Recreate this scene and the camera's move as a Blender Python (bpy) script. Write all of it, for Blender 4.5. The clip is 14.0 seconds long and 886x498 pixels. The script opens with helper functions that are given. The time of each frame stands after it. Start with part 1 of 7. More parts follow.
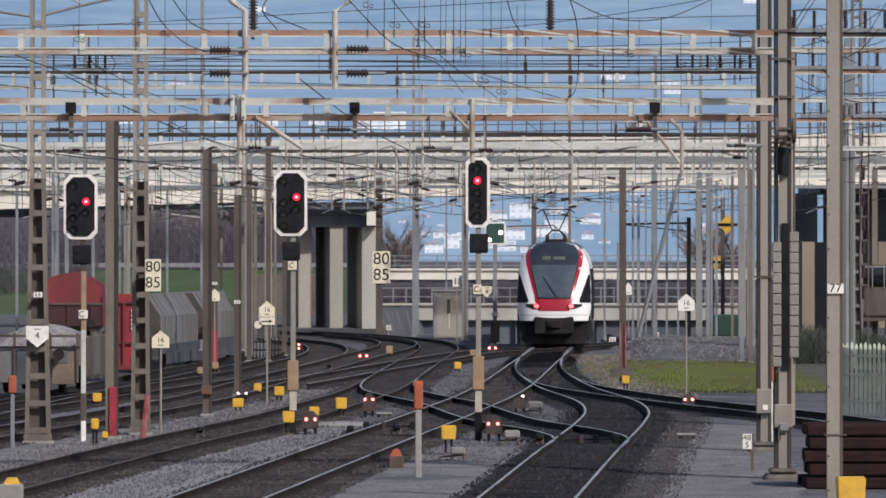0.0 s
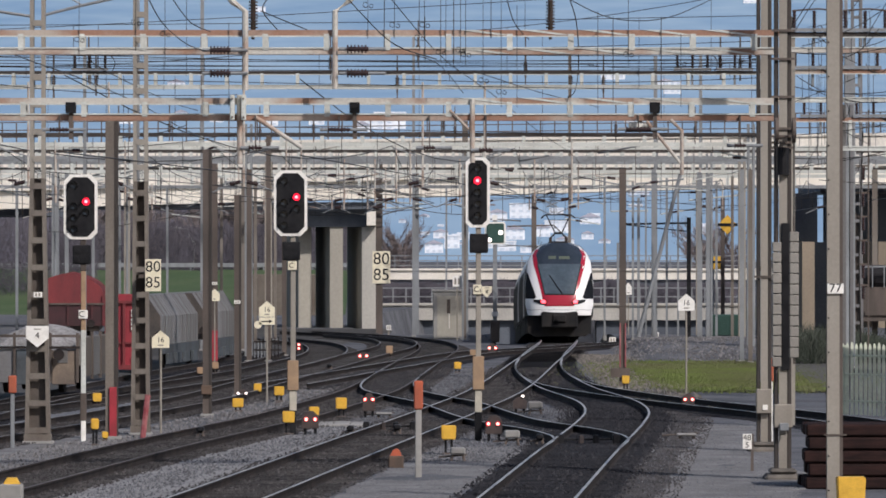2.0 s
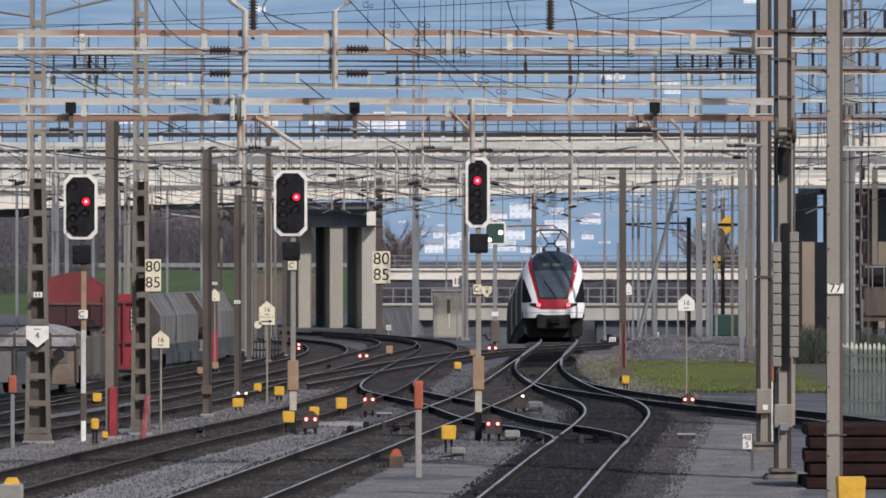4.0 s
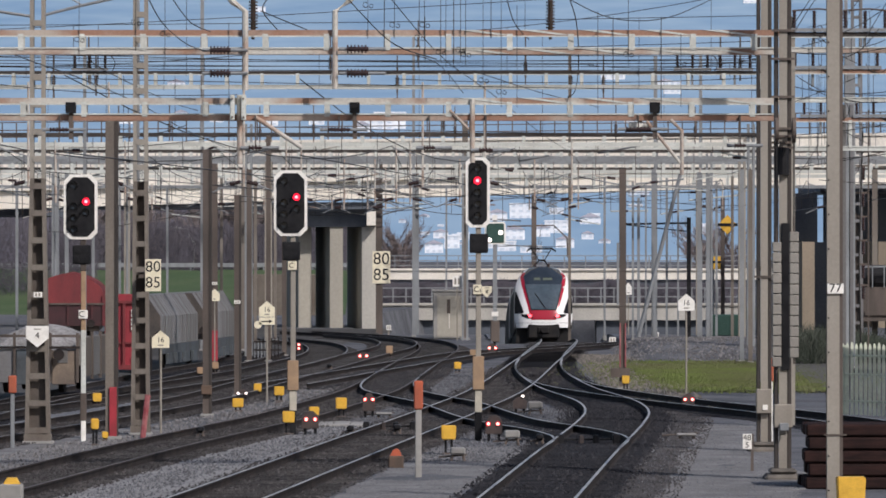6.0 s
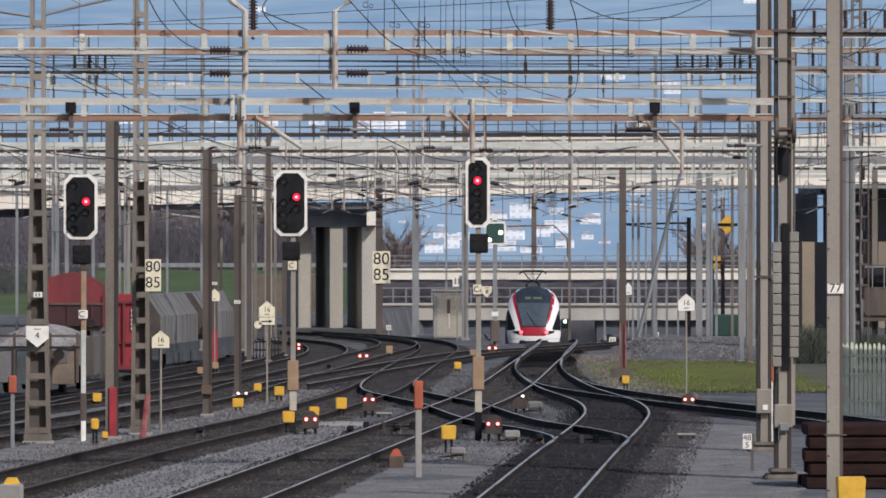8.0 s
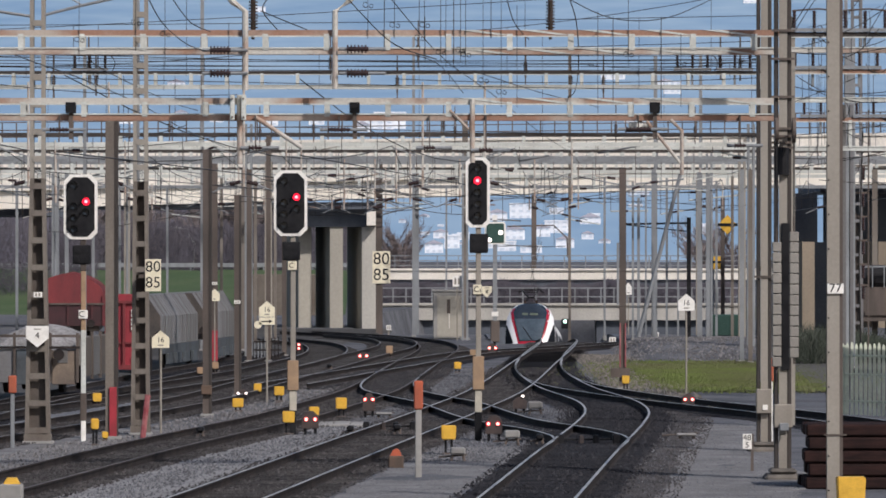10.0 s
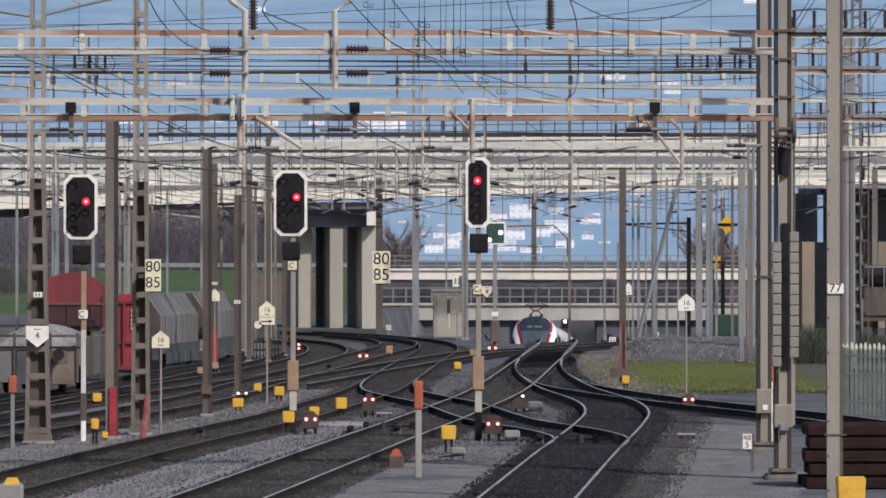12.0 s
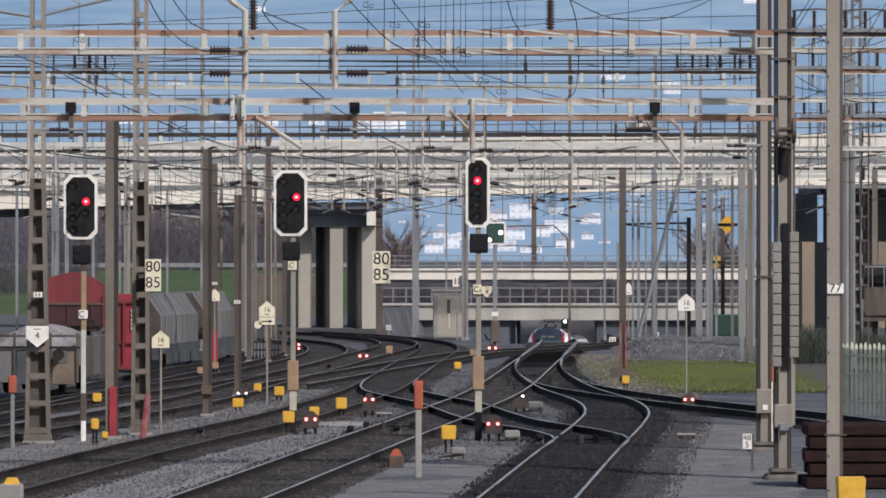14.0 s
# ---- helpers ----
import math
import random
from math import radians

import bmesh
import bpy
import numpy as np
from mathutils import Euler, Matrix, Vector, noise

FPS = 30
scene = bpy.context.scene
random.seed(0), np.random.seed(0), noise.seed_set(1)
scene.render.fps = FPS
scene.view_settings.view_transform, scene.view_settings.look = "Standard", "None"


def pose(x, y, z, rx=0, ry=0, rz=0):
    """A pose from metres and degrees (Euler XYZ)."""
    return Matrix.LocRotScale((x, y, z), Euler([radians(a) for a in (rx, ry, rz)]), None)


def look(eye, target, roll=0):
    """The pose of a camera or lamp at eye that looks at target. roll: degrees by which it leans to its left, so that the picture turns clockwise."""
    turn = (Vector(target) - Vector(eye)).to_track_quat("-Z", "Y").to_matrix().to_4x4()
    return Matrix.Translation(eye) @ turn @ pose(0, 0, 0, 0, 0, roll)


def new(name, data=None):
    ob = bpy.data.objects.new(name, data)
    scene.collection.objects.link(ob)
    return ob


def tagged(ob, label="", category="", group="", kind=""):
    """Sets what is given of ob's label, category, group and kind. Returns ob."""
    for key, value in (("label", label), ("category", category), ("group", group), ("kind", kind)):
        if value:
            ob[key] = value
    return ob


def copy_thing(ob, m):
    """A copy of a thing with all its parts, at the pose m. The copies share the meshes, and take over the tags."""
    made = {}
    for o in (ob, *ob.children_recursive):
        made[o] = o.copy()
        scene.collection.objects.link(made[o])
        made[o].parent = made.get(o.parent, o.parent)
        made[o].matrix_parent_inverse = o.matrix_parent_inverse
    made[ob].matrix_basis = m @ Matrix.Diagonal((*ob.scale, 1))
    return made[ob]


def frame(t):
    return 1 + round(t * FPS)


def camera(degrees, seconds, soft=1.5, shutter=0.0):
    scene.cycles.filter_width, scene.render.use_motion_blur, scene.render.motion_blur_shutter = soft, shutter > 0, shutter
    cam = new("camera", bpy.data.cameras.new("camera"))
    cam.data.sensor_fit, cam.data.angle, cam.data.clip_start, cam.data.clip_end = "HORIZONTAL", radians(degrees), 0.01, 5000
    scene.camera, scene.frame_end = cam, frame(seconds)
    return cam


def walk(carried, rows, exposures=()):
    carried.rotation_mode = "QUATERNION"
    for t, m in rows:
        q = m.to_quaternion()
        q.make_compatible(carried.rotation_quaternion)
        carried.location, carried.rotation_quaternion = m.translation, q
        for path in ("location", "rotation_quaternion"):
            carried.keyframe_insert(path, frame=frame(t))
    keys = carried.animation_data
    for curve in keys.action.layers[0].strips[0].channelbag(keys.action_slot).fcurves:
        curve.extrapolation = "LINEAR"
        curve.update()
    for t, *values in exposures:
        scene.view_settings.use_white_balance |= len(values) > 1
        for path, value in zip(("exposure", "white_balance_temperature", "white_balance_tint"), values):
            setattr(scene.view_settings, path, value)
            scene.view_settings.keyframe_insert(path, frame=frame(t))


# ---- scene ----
cam = camera(8.5, 14.0, soft=1.7)
EYE = (0, 0, 3.84)
walk(cam, [(0.0, look(EYE, (0, 100, 3.84))), (14.0, look(EYE, (0, 100, 3.84)))])

# ---- world, sun, exposure ----
SUN_EL, SUN_AZ = radians(38), radians(142)      # azimuth from +y towards +x
world = bpy.data.worlds.new("sky")
scene.world = world
world.use_nodes = True
wn = world.node_tree.nodes
sky = wn.new("ShaderNodeTexSky")
sky.sky_type, sky.sun_disc = "NISHITA", False
sky.sun_elevation, sky.sun_rotation = SUN_EL, SUN_AZ
sky.dust_density = 2.0
world.node_tree.links.new(sky.outputs[0], wn["Background"].inputs[0])
wn["Background"].inputs[1].default_value = 0.095
sun = new("sun", bpy.data.lights.new("sun", "SUN"))
sun.data.energy, sun.data.angle, sun.data.color = 3.2, radians(2.0), (1.0, 0.965, 0.915)
sun_dir = Vector((math.sin(SUN_AZ) * math.cos(SUN_EL), math.cos(SUN_AZ) * math.cos(SUN_EL), math.sin(SUN_EL)))
sun.matrix_world = look(sun_dir * 100, (0, 0, 0))
scene.view_settings.exposure = 0.0
scene.view_settings.use_white_balance = True
scene.view_settings.white_balance_temperature, scene.view_settings.white_balance_tint = 6500, 13.5


# ---- materials ----
def mat(name, col, col2=None, rough=0.7, metal=0.0, scale=4.0, fine=40.0, mix=0.5, bump=0.15, streak=1.0, spread=0.12, island=0.0, grain_by=0.13):
    """Two-scale procedural surface: col and col2 blended by a broad noise, grain on top, fine relief."""
    m = bpy.data.materials.new(name)
    m.use_nodes = True
    n, l = m.node_tree.nodes, m.node_tree.links
    b = n["Principled BSDF"]
    tc = n.new("ShaderNodeTexCoord")
    mp = n.new("ShaderNodeMapping")
    mp.inputs["Scale"].default_value = (1, 1, 1 / streak)
    l.new(tc.outputs["Object"], mp.inputs[0])
    big, small = n.new("ShaderNodeTexNoise"), n.new("ShaderNodeTexNoise")
    big.inputs["Scale"].default_value, big.inputs["Detail"].default_value = scale, 6
    small.inputs["Scale"].default_value, small.inputs["Detail"].default_value = fine, 3
    l.new(mp.outputs[0], big.inputs["Vector"])
    l.new(tc.outputs["Object"], small.inputs["Vector"])
    ramp = n.new("ShaderNodeValToRGB")
    c2 = col2 or tuple(c * 0.7 for c in col)
    ramp.color_ramp.elements[0].position, ramp.color_ramp.elements[1].position = max(0, mix - spread), min(1, mix + spread)
    ramp.color_ramp.elements[0].color, ramp.color_ramp.elements[1].color = (*col, 1), (*c2, 1)
    l.new(big.outputs["Fac"], ramp.inputs[0])
    grain = n.new("ShaderNodeMapRange")
    grain.inputs["From Min"].default_value, grain.inputs["From Max"].default_value = 0.25, 0.75
    grain.inputs["To Min"].default_value, grain.inputs["To Max"].default_value = 1 - grain_by, 1 + grain_by
    l.new(small.outputs["Fac"], grain.inputs["Value"])
    mul = n.new("ShaderNodeMix")
    mul.data_type, mul.blend_type = "RGBA", "MULTIPLY"
    mul.inputs["Factor"].default_value = 1.0
    l.new(ramp.outputs["Color"], mul.inputs["A"])
    l.new(grain.outputs["Result"], mul.inputs["B"])
    last = mul.outputs["Result"]
    if island:
        geo = n.new("ShaderNodeNewGeometry")
        r2 = n.new("ShaderNodeMapRange")
        r2.inputs["To Min"].default_value, r2.inputs["To Max"].default_value = 1 - island, 1 + island
        l.new(geo.outputs["Random Per Island"], r2.inputs["Value"])
        m2 = n.new("ShaderNodeMix")
        m2.data_type, m2.blend_type = "RGBA", "MULTIPLY"
        m2.inputs["Factor"].default_value = 1.0
        l.new(last, m2.inputs["A"])
        l.new(r2.outputs["Result"], m2.inputs["B"])
        last = m2.outputs["Result"]
    l.new(last, b.inputs["Base Color"])
    b.inputs["Roughness"].default_value, b.inputs["Metallic"].default_value = rough, metal
    if bump:
        bp = n.new("ShaderNodeBump")
        bp.inputs["Strength"].default_value, bp.inputs["Distance"].default_value = bump, 0.02
        l.new(small.outputs["Fac"], bp.inputs["Height"])
        l.new(bp.outputs[0], b.inputs["Normal"])
    return m


def glow(name, col, strength):
    m = bpy.data.materials.new(name)
    m.use_nodes = True
    b = m.node_tree.nodes["Principled BSDF"]
    b.inputs["Base Color"].default_value = (*col, 1)
    b.inputs["Emission Color"].default_value = (*col, 1)
    b.inputs["Emission Strength"].default_value = strength
    return m


BALLAST = mat("ballast_gravel", (0.069, 0.0715, 0.081), (0.126, 0.130, 0.145), 0.95, 0, 0.35, 14, 0.5, 0.8, grain_by=0.35)
BED = mat("oily_track_ballast", (0.020, 0.0215, 0.030), (0.043, 0.045, 0.056), 0.9, 0, 0.5, 16, 0.5, 0.8, grain_by=0.4)
BROWNBED = mat("brown_shoulder_ballast", (0.036, 0.033, 0.034), (0.072, 0.066, 0.066), 0.95, 0, 0.6, 14, 0.5, 0.8, grain_by=0.4)
BROWNTRACK = mat("brown_track_ballast", (0.034, 0.033, 0.036), (0.066, 0.063, 0.066), 0.92, 0, 0.5, 16, 0.5, 0.8, grain_by=0.4)
BROWNSLEEPER = mat("brown_stained_sleeper", (0.023, 0.0215, 0.022), (0.050, 0.046, 0.045), 0.92, 0, 0.8, 18, 0.5, 0.3, island=0.35)
RAILSTEEL = mat("worn_rail_head", (0.58, 0.57, 0.56), (0.42, 0.41, 0.40), 0.42, 0.6, 1.0, 30, 0.5, 0.02)
DULLRAIL = mat("dull_rusty_rail_head", (0.13, 0.115, 0.11), (0.075, 0.062, 0.058), 0.6, 0.3, 0.6, 30, 0.5, 0.03)
YARDRAIL = mat("lightly_used_rail_head", (0.25, 0.24, 0.235), (0.14, 0.128, 0.12), 0.55, 0.5, 0.4, 30, 0.5, 0.02)
RAILRUST = mat("rusty_rail_web", (0.024, 0.021, 0.022), (0.042, 0.035, 0.033), 0.8, 0.2, 2, 40)
SLEEPER = mat("stained_sleeper", (0.015, 0.0155, 0.019), (0.028, 0.028, 0.033), 0.9, 0, 1, 20)
STEEL = mat("weathered_mast_steel", (0.29, 0.265, 0.23), (0.22, 0.195, 0.165), 0.7, 0.1, 1.2, 25, 0.54, 0.03, 5, grain_by=0.08)
DARKSTEEL = mat("dark_brown_mast_steel", (0.078, 0.063, 0.055), (0.12, 0.095, 0.082), 0.7, 0.2, 1.5, 25, 0.5, 0.1, 4)
MASTBROWN = mat("brown_lattice_steel", (0.19, 0.168, 0.145), (0.13, 0.108, 0.092), 0.7, 0.2, 1.5, 25, 0.52, 0.1, 4)
WEBSTEEL = mat("recess_shade_brown_steel", (0.10, 0.083, 0.072), (0.07, 0.058, 0.05), 0.8, 0.1, 1.5, 25)
WEIGHT = mat("cast_counterweight", (0.27, 0.255, 0.23), (0.22, 0.205, 0.185), 0.8, 0.1, 2, 25)
# Near-black brown with shade in its colour, for mast sides and beam lines.
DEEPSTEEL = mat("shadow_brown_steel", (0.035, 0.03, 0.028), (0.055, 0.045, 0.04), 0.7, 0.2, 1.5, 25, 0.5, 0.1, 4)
PALESTEEL = mat("galvanised_steel", (0.26, 0.275, 0.29), (0.20, 0.21, 0.22), 0.6, 0.3, 2, 25, 0.5, 0.05, 4)
CHORD = mat("rust_stained_chord", (0.50, 0.48, 0.44), (0.31, 0.19, 0.135), 0.75, 0.1, 0.8, 20, 0.53, 0.1, 1, 0.07)
RUSTCHORD = mat("rusted_chord", (0.30, 0.17, 0.12), (0.42, 0.36, 0.31), 0.8, 0.1, 0.6, 20, 0.58, 0.1, 1, 0.08)
BATTEN = mat("pale_painted_batten", (0.58, 0.60, 0.57), (0.46, 0.47, 0.44), 0.7, 0.1, 1.2, 20)
CONCRETE = mat("cream_concrete", (0.84, 0.79, 0.70), (0.73, 0.68, 0.60), 0.85, 0, 0.35, 8, 0.5, 0.05, 3, grain_by=0.06)
GREYCONC = mat("grey_concrete", (0.33, 0.32, 0.305), (0.22, 0.215, 0.205), 0.9, 0, 0.5, 8, 0.5, 0.06, 3, grain_by=0.1)
FOOTING = mat("dirty_brown_footing", (0.17, 0.15, 0.13), (0.09, 0.08, 0.072), 0.95, 0, 2.0, 15, 0.5, 0.4)
RUSTBROWN = mat("rust_brown_box", (0.12, 0.078, 0.055), (0.075, 0.052, 0.04), 0.8, 0, 3, 30)
# Dark blue-grey concrete; the shade under decks is put into its colour.
DARKCONC = mat("shade_dark_concrete", (0.115, 0.13, 0.155), (0.075, 0.085, 0.105), 0.9, 0, 0.5, 8, 0.5, 0.06, 3)
BLACK = mat("matt_black_paint", (0.012, 0.012, 0.014), (0.02, 0.02, 0.022), 0.5, 0, 4, 60, 0.5, 0.03)
WHITE = mat("white_enamel", (0.82, 0.80, 0.76), (0.72, 0.70, 0.65), 0.45, 0, 6, 60, 0.55, 0.02)
POSTPALE = mat("dusty_pale_post_paint", (0.50, 0.46, 0.38), (0.40, 0.37, 0.31), 0.6, 0, 4, 50)
CREAM = mat("cream_enamel", (0.78, 0.72, 0.55), (0.68, 0.62, 0.47), 0.5, 0, 6, 60, 0.55, 0.02)
YELLOW = mat("yellow_enamel", (0.72, 0.42, 0.05), (0.6, 0.34, 0.04), 0.5, 0, 5, 60, 0.55, 0.02)
TAN = mat("tan_enamel", (0.36, 0.24, 0.145), (0.28, 0.19, 0.12), 0.6, 0, 4, 50)
ORANGE = mat("orange_paint", (0.43, 0.095, 0.045), (0.32, 0.085, 0.045), 0.6, 0, 4, 50)
REDPAINT = mat("red_paint", (0.36, 0.03, 0.045), (0.25, 0.025, 0.035), 0.5, 0, 3, 50)
WAGONRED = mat("dull_red_wagon", (0.195, 0.026, 0.03), (0.12, 0.02, 0.024), 0.6, 0, 1.2, 20, 0.5, 0.05, 4)
FADEDRED = mat("faded_red_paint", (0.22, 0.035, 0.045), (0.3, 0.12, 0.12), 0.7, 0, 4, 30)
LOADRED = mat("scuffed_red_paint", (0.30, 0.026, 0.04), (0.2, 0.022, 0.03), 0.6, 0, 1.5, 20, 0.5, 0.05, 3)
WAGONGREY = mat("grey_wagon", (0.19, 0.19, 0.20), (0.11, 0.105, 0.10), 0.6, 0.1, 0.8, 20, 0.5, 0.05, 6)
WAGONBROWN = mat("brown_wagon", (0.10, 0.078, 0.062), (0.19, 0.18, 0.17), 0.8, 0, 0.8, 20, 0.5, 0.1, 2)
GRASS = mat("grass", (0.095, 0.118, 0.036), (0.085, 0.08, 0.05), 0.95, 0, 0.35, 10, 0.5, 0.6)
SCRUB = mat("dry_scrub", (0.115, 0.106, 0.125), (0.082, 0.076, 0.092), 0.95, 0, 0.4, 6, 0.5, 0.6)
TWIG = mat("bare_twigs", (0.16, 0.13, 0.13), (0.2, 0.165, 0.16), 0.9, 0, 2, 20)
WIRE = mat("copper_wire", (0.03, 0.03, 0.033), (0.05, 0.045, 0.04), 0.5, 0.5, 5, 60, 0.5, 0.0)
INSULATOR = mat("brown_porcelain", (0.035, 0.022, 0.02), (0.05, 0.03, 0.03), 0.2, 0, 5, 60, 0.5, 0.0)
TRAINWHITE = mat("train_white_paint", (0.82, 0.82, 0.82), (0.77, 0.77, 0.78), 0.25, 0, 0.6, 30, 0.6, 0.0, grain_by=0.02)
TRAINRED = mat("train_red_paint", (0.34, 0.016, 0.035), (0.29, 0.016, 0.03), 0.25, 0, 1.0, 30, 0.6, 0.0, grain_by=0.02)
TRAINDARK = mat("train_underframe", (0.018, 0.018, 0.02), (0.03, 0.028, 0.027), 0.7, 0.2, 2, 30)
GLASS = mat("dark_cab_glass", (0.02, 0.028, 0.04), (0.03, 0.04, 0.055), 0.08, 0, 1.0, 10, 0.5, 0.0)
CABGLASS = mat("tinted_windscreen", (0.05, 0.07, 0.09), (0.085, 0.11, 0.135), 0.10, 0, 0.8, 8, 0.5, 0.0)
BANDGLASS = mat("dark_side_glazing", (0.008, 0.009, 0.012), (0.014, 0.016, 0.02), 0.6, 0, 1.0, 10, 0.5, 0.0)
ROOFGREY = mat("train_roof_grey", (0.10, 0.11, 0.13), (0.14, 0.15, 0.17), 0.5, 0.2, 1, 20)
STACKRED = mat("red_brown_timber", (0.027, 0.0135, 0.0122), (0.0135, 0.008, 0.0078), 0.8, 0, 2.5, 25, 0.5, 0.2, 0.2, island=0.35)
FENCE = mat("green_grey_fence", (0.64, 0.68, 0.54), (0.52, 0.55, 0.45), 0.7, 0.0, 3, 30)
PIERCONC = mat("stained_pier_concrete", (0.42, 0.39, 0.33), (0.32, 0.30, 0.26), 0.9, 0, 0.4, 8, 0.5, 0.05, 4, grain_by=0.08)
PIERTAN = mat("tan_pier_concrete", (0.27, 0.22, 0.165), (0.2, 0.165, 0.125), 0.9, 0, 0.4, 8, 0.5, 0.05, 4, grain_by=0.08)
PIERPALE = mat("pale_pier_concrete", (0.50, 0.48, 0.43), (0.40, 0.385, 0.35), 0.9, 0, 0.4, 8, 0.5, 0.05, 4, grain_by=0.08)
for porous in (BALLAST, BED, BROWNBED, BROWNTRACK, BROWNSLEEPER):
    porous.node_tree.nodes["Principled BSDF"].inputs["Specular IOR Level"].default_value = 0.35
for porous in (BLACK, SLEEPER, GRASS, SCRUB, STACKRED, RAILRUST, BANDGLASS, TRAINDARK):
    porous.node_tree.nodes["Principled BSDF"].inputs["Specular IOR Level"].default_value = 0.12
PALECONC = mat("pale_concrete", (0.75, 0.71, 0.64), (0.63, 0.59, 0.53), 0.85, 0, 0.3, 8, 0.5, 0.1, 3)
# Wall and roof tones are blued and flattened to paint distance haze.
HOUSEWHITE = mat("hazed_white_render", (0.80, 0.80, 0.82), (0.62, 0.66, 0.72), 0.9, 0, 0.05, 1, 0.5, 0.0)
HOUSEROOF = mat("hazed_tile_roof", (0.40, 0.37, 0.41), (0.34, 0.34, 0.39), 0.9, 0, 0.1, 1)
REDLAMP = glow("red_signal_lamp", (1.0, 0.01, 0.04), 1.6)
LAMPCORE = glow("bright_lamp_core", (1.0, 0.28, 0.32), 2.5)
WHITELAMP = glow("white_signal_lamp", (1.0, 0.85, 0.8), 3)
ORANGELAMP = glow("warm_dwarf_lamp", (1.0, 0.42, 0.34), 3.5)
TAILLAMP = glow("red_tail_lamp", (1.0, 0.06, 0.08), 5)
DISPLAY = glow("destination_display", (0.07, 0.085, 0.06), 0.25)
# Dim red glow for dwarf signal rims; it paints the halo round the lamp.
REDHALO = glow("red_lamp_halo", (1.0, 0.04, 0.07), 0.5)
DWARFBROWN = mat("brown_dusty_housing", (0.060, 0.043, 0.040), (0.034, 0.027, 0.027), 0.8, 0, 4, 50)


# ---- building helpers ----
def part(name, bm, material, parent=None, label="", smooth=False):
    me = bpy.data.meshes.new(name)
    bmesh.ops.recalc_face_normals(bm, faces=bm.faces)
    bm.to_mesh(me)
    bm.free()
    me.materials.append(material)
    if smooth:
        me.polygons.foreach_set("use_smooth", [True] * len(me.polygons))
    ob = new(name, me)
    if parent:
        ob.parent = parent
    if label:
        tagged(ob, label)
    return ob


def raw(name, verts, faces, material, parent=None, label=""):
    me = bpy.data.meshes.new(name)
    me.from_pydata(verts, [], faces)
    me.materials.append(material)
    ob = new(name, me)
    if parent:
        ob.parent = parent
    if label:
        tagged(ob, label)
    return ob


def thing(name, x, y, z, label, category, group="", kind="", rz=0.0):
    ob = new(name)
    ob.location, ob.rotation_euler = (x, y, z), (0, 0, rz)
    return tagged(ob, label, category, group, kind)


def bx(bm, x0, x1, y0, y1, z0, z1, bev=0.0):
    vs = [bm.verts.new(p) for p in ((x0, y0, z0), (x1, y0, z0), (x1, y1, z0), (x0, y1, z0), (x0, y0, z1), (x1, y0, z1), (x1, y1, z1), (x0, y1, z1))]
    fs = [bm.faces.new([vs[i] for i in f]) for f in ((0, 3, 2, 1), (4, 5, 6, 7), (0, 1, 5, 4), (1, 2, 6, 5), (2, 3, 7, 6), (3, 0, 4, 7))]
    if bev:
        es = list({e for f in fs for e in f.edges})
        bmesh.ops.bevel(bm, geom=es, offset=bev, segments=1, affect="EDGES")
    return bm


def box(x0, x1, y0, y1, z0, z1, bev=0.0):
    return bx(bmesh.new(), x0, x1, y0, y1, z0, z1, bev)


def tube(bm, pts, r, seg=6, r1=None):
    """A round bar along pts; r to r1 from end to end."""
    pts = [Vector(p) for p in pts]
    rings = []
    for i, p in enumerate(pts):
        d = (pts[min(i + 1, len(pts) - 1)] - pts[max(i - 1, 0)]).normalized()
        a = d.orthogonal().normalized() if abs(d.z) > 0.9 else d.cross(Vector((0, 0, 1))).normalized()
        b = d.cross(a)
        rr = r if r1 is None else r + (r1 - r) * i / (len(pts) - 1)
        rings.append([bm.verts.new(p + rr * (math.cos(k * 2 * math.pi / seg) * a + math.sin(k * 2 * math.pi / seg) * b)) for k in range(seg)])
    for q, s in zip(rings, rings[1:]):
        for k in range(seg):
            bm.faces.new((q[k], q[(k + 1) % seg], s[(k + 1) % seg], s[k]))
    bm.faces.new(rings[0])
    bm.faces.new(rings[-1][::-1])
    return bm


def prism(bm, poly, y0, y1):
    """A polygon of (x, z) pulled from y0 to y1."""
    a = [bm.verts.new((x, y0, z)) for x, z in poly]
    b = [bm.verts.new((x, y1, z)) for x, z in poly]
    bm.faces.new(a)
    bm.faces.new(b[::-1])
    for i in range(len(poly)):
        j = (i + 1) % len(poly)
        bm.faces.new((a[i], b[i], b[j], a[j]))
    return bm


def disc(bm, x, z, r, y0, y1, seg=14):
    return prism(bm, [(x + r * math.cos(k * 2 * math.pi / seg), z + r * math.sin(k * 2 * math.pi / seg)) for k in range(seg)], y0, y1)


def hermite(points, v):
    """Smooth value at v of a curve through (value, place) pairs sorted by place; straight past its ends."""
    n = len(points)

    def slope(i):
        a, b = points[max(i - 1, 0)], points[min(i + 1, n - 1)]
        return (b[0] - a[0]) / (b[1] - a[1])
    if v <= points[0][1]:
        return points[0][0] + slope(0) * (v - points[0][1])
    if v >= points[-1][1]:
        return points[-1][0] + slope(n - 1) * (v - points[-1][1])
    for i in range(n - 1):
        (x0, p0), (x1, p1) = points[i], points[i + 1]
        if p0 <= v <= p1:
            h, t = p1 - p0, (v - p0) / (p1 - p0)
            return ((2 * t ** 3 - 3 * t * t + 1) * x0 + (t ** 3 - 2 * t * t + t) * h * slope(i)
                    + (3 * t * t - 2 * t ** 3) * x1 + (t ** 3 - t * t) * h * slope(i + 1))


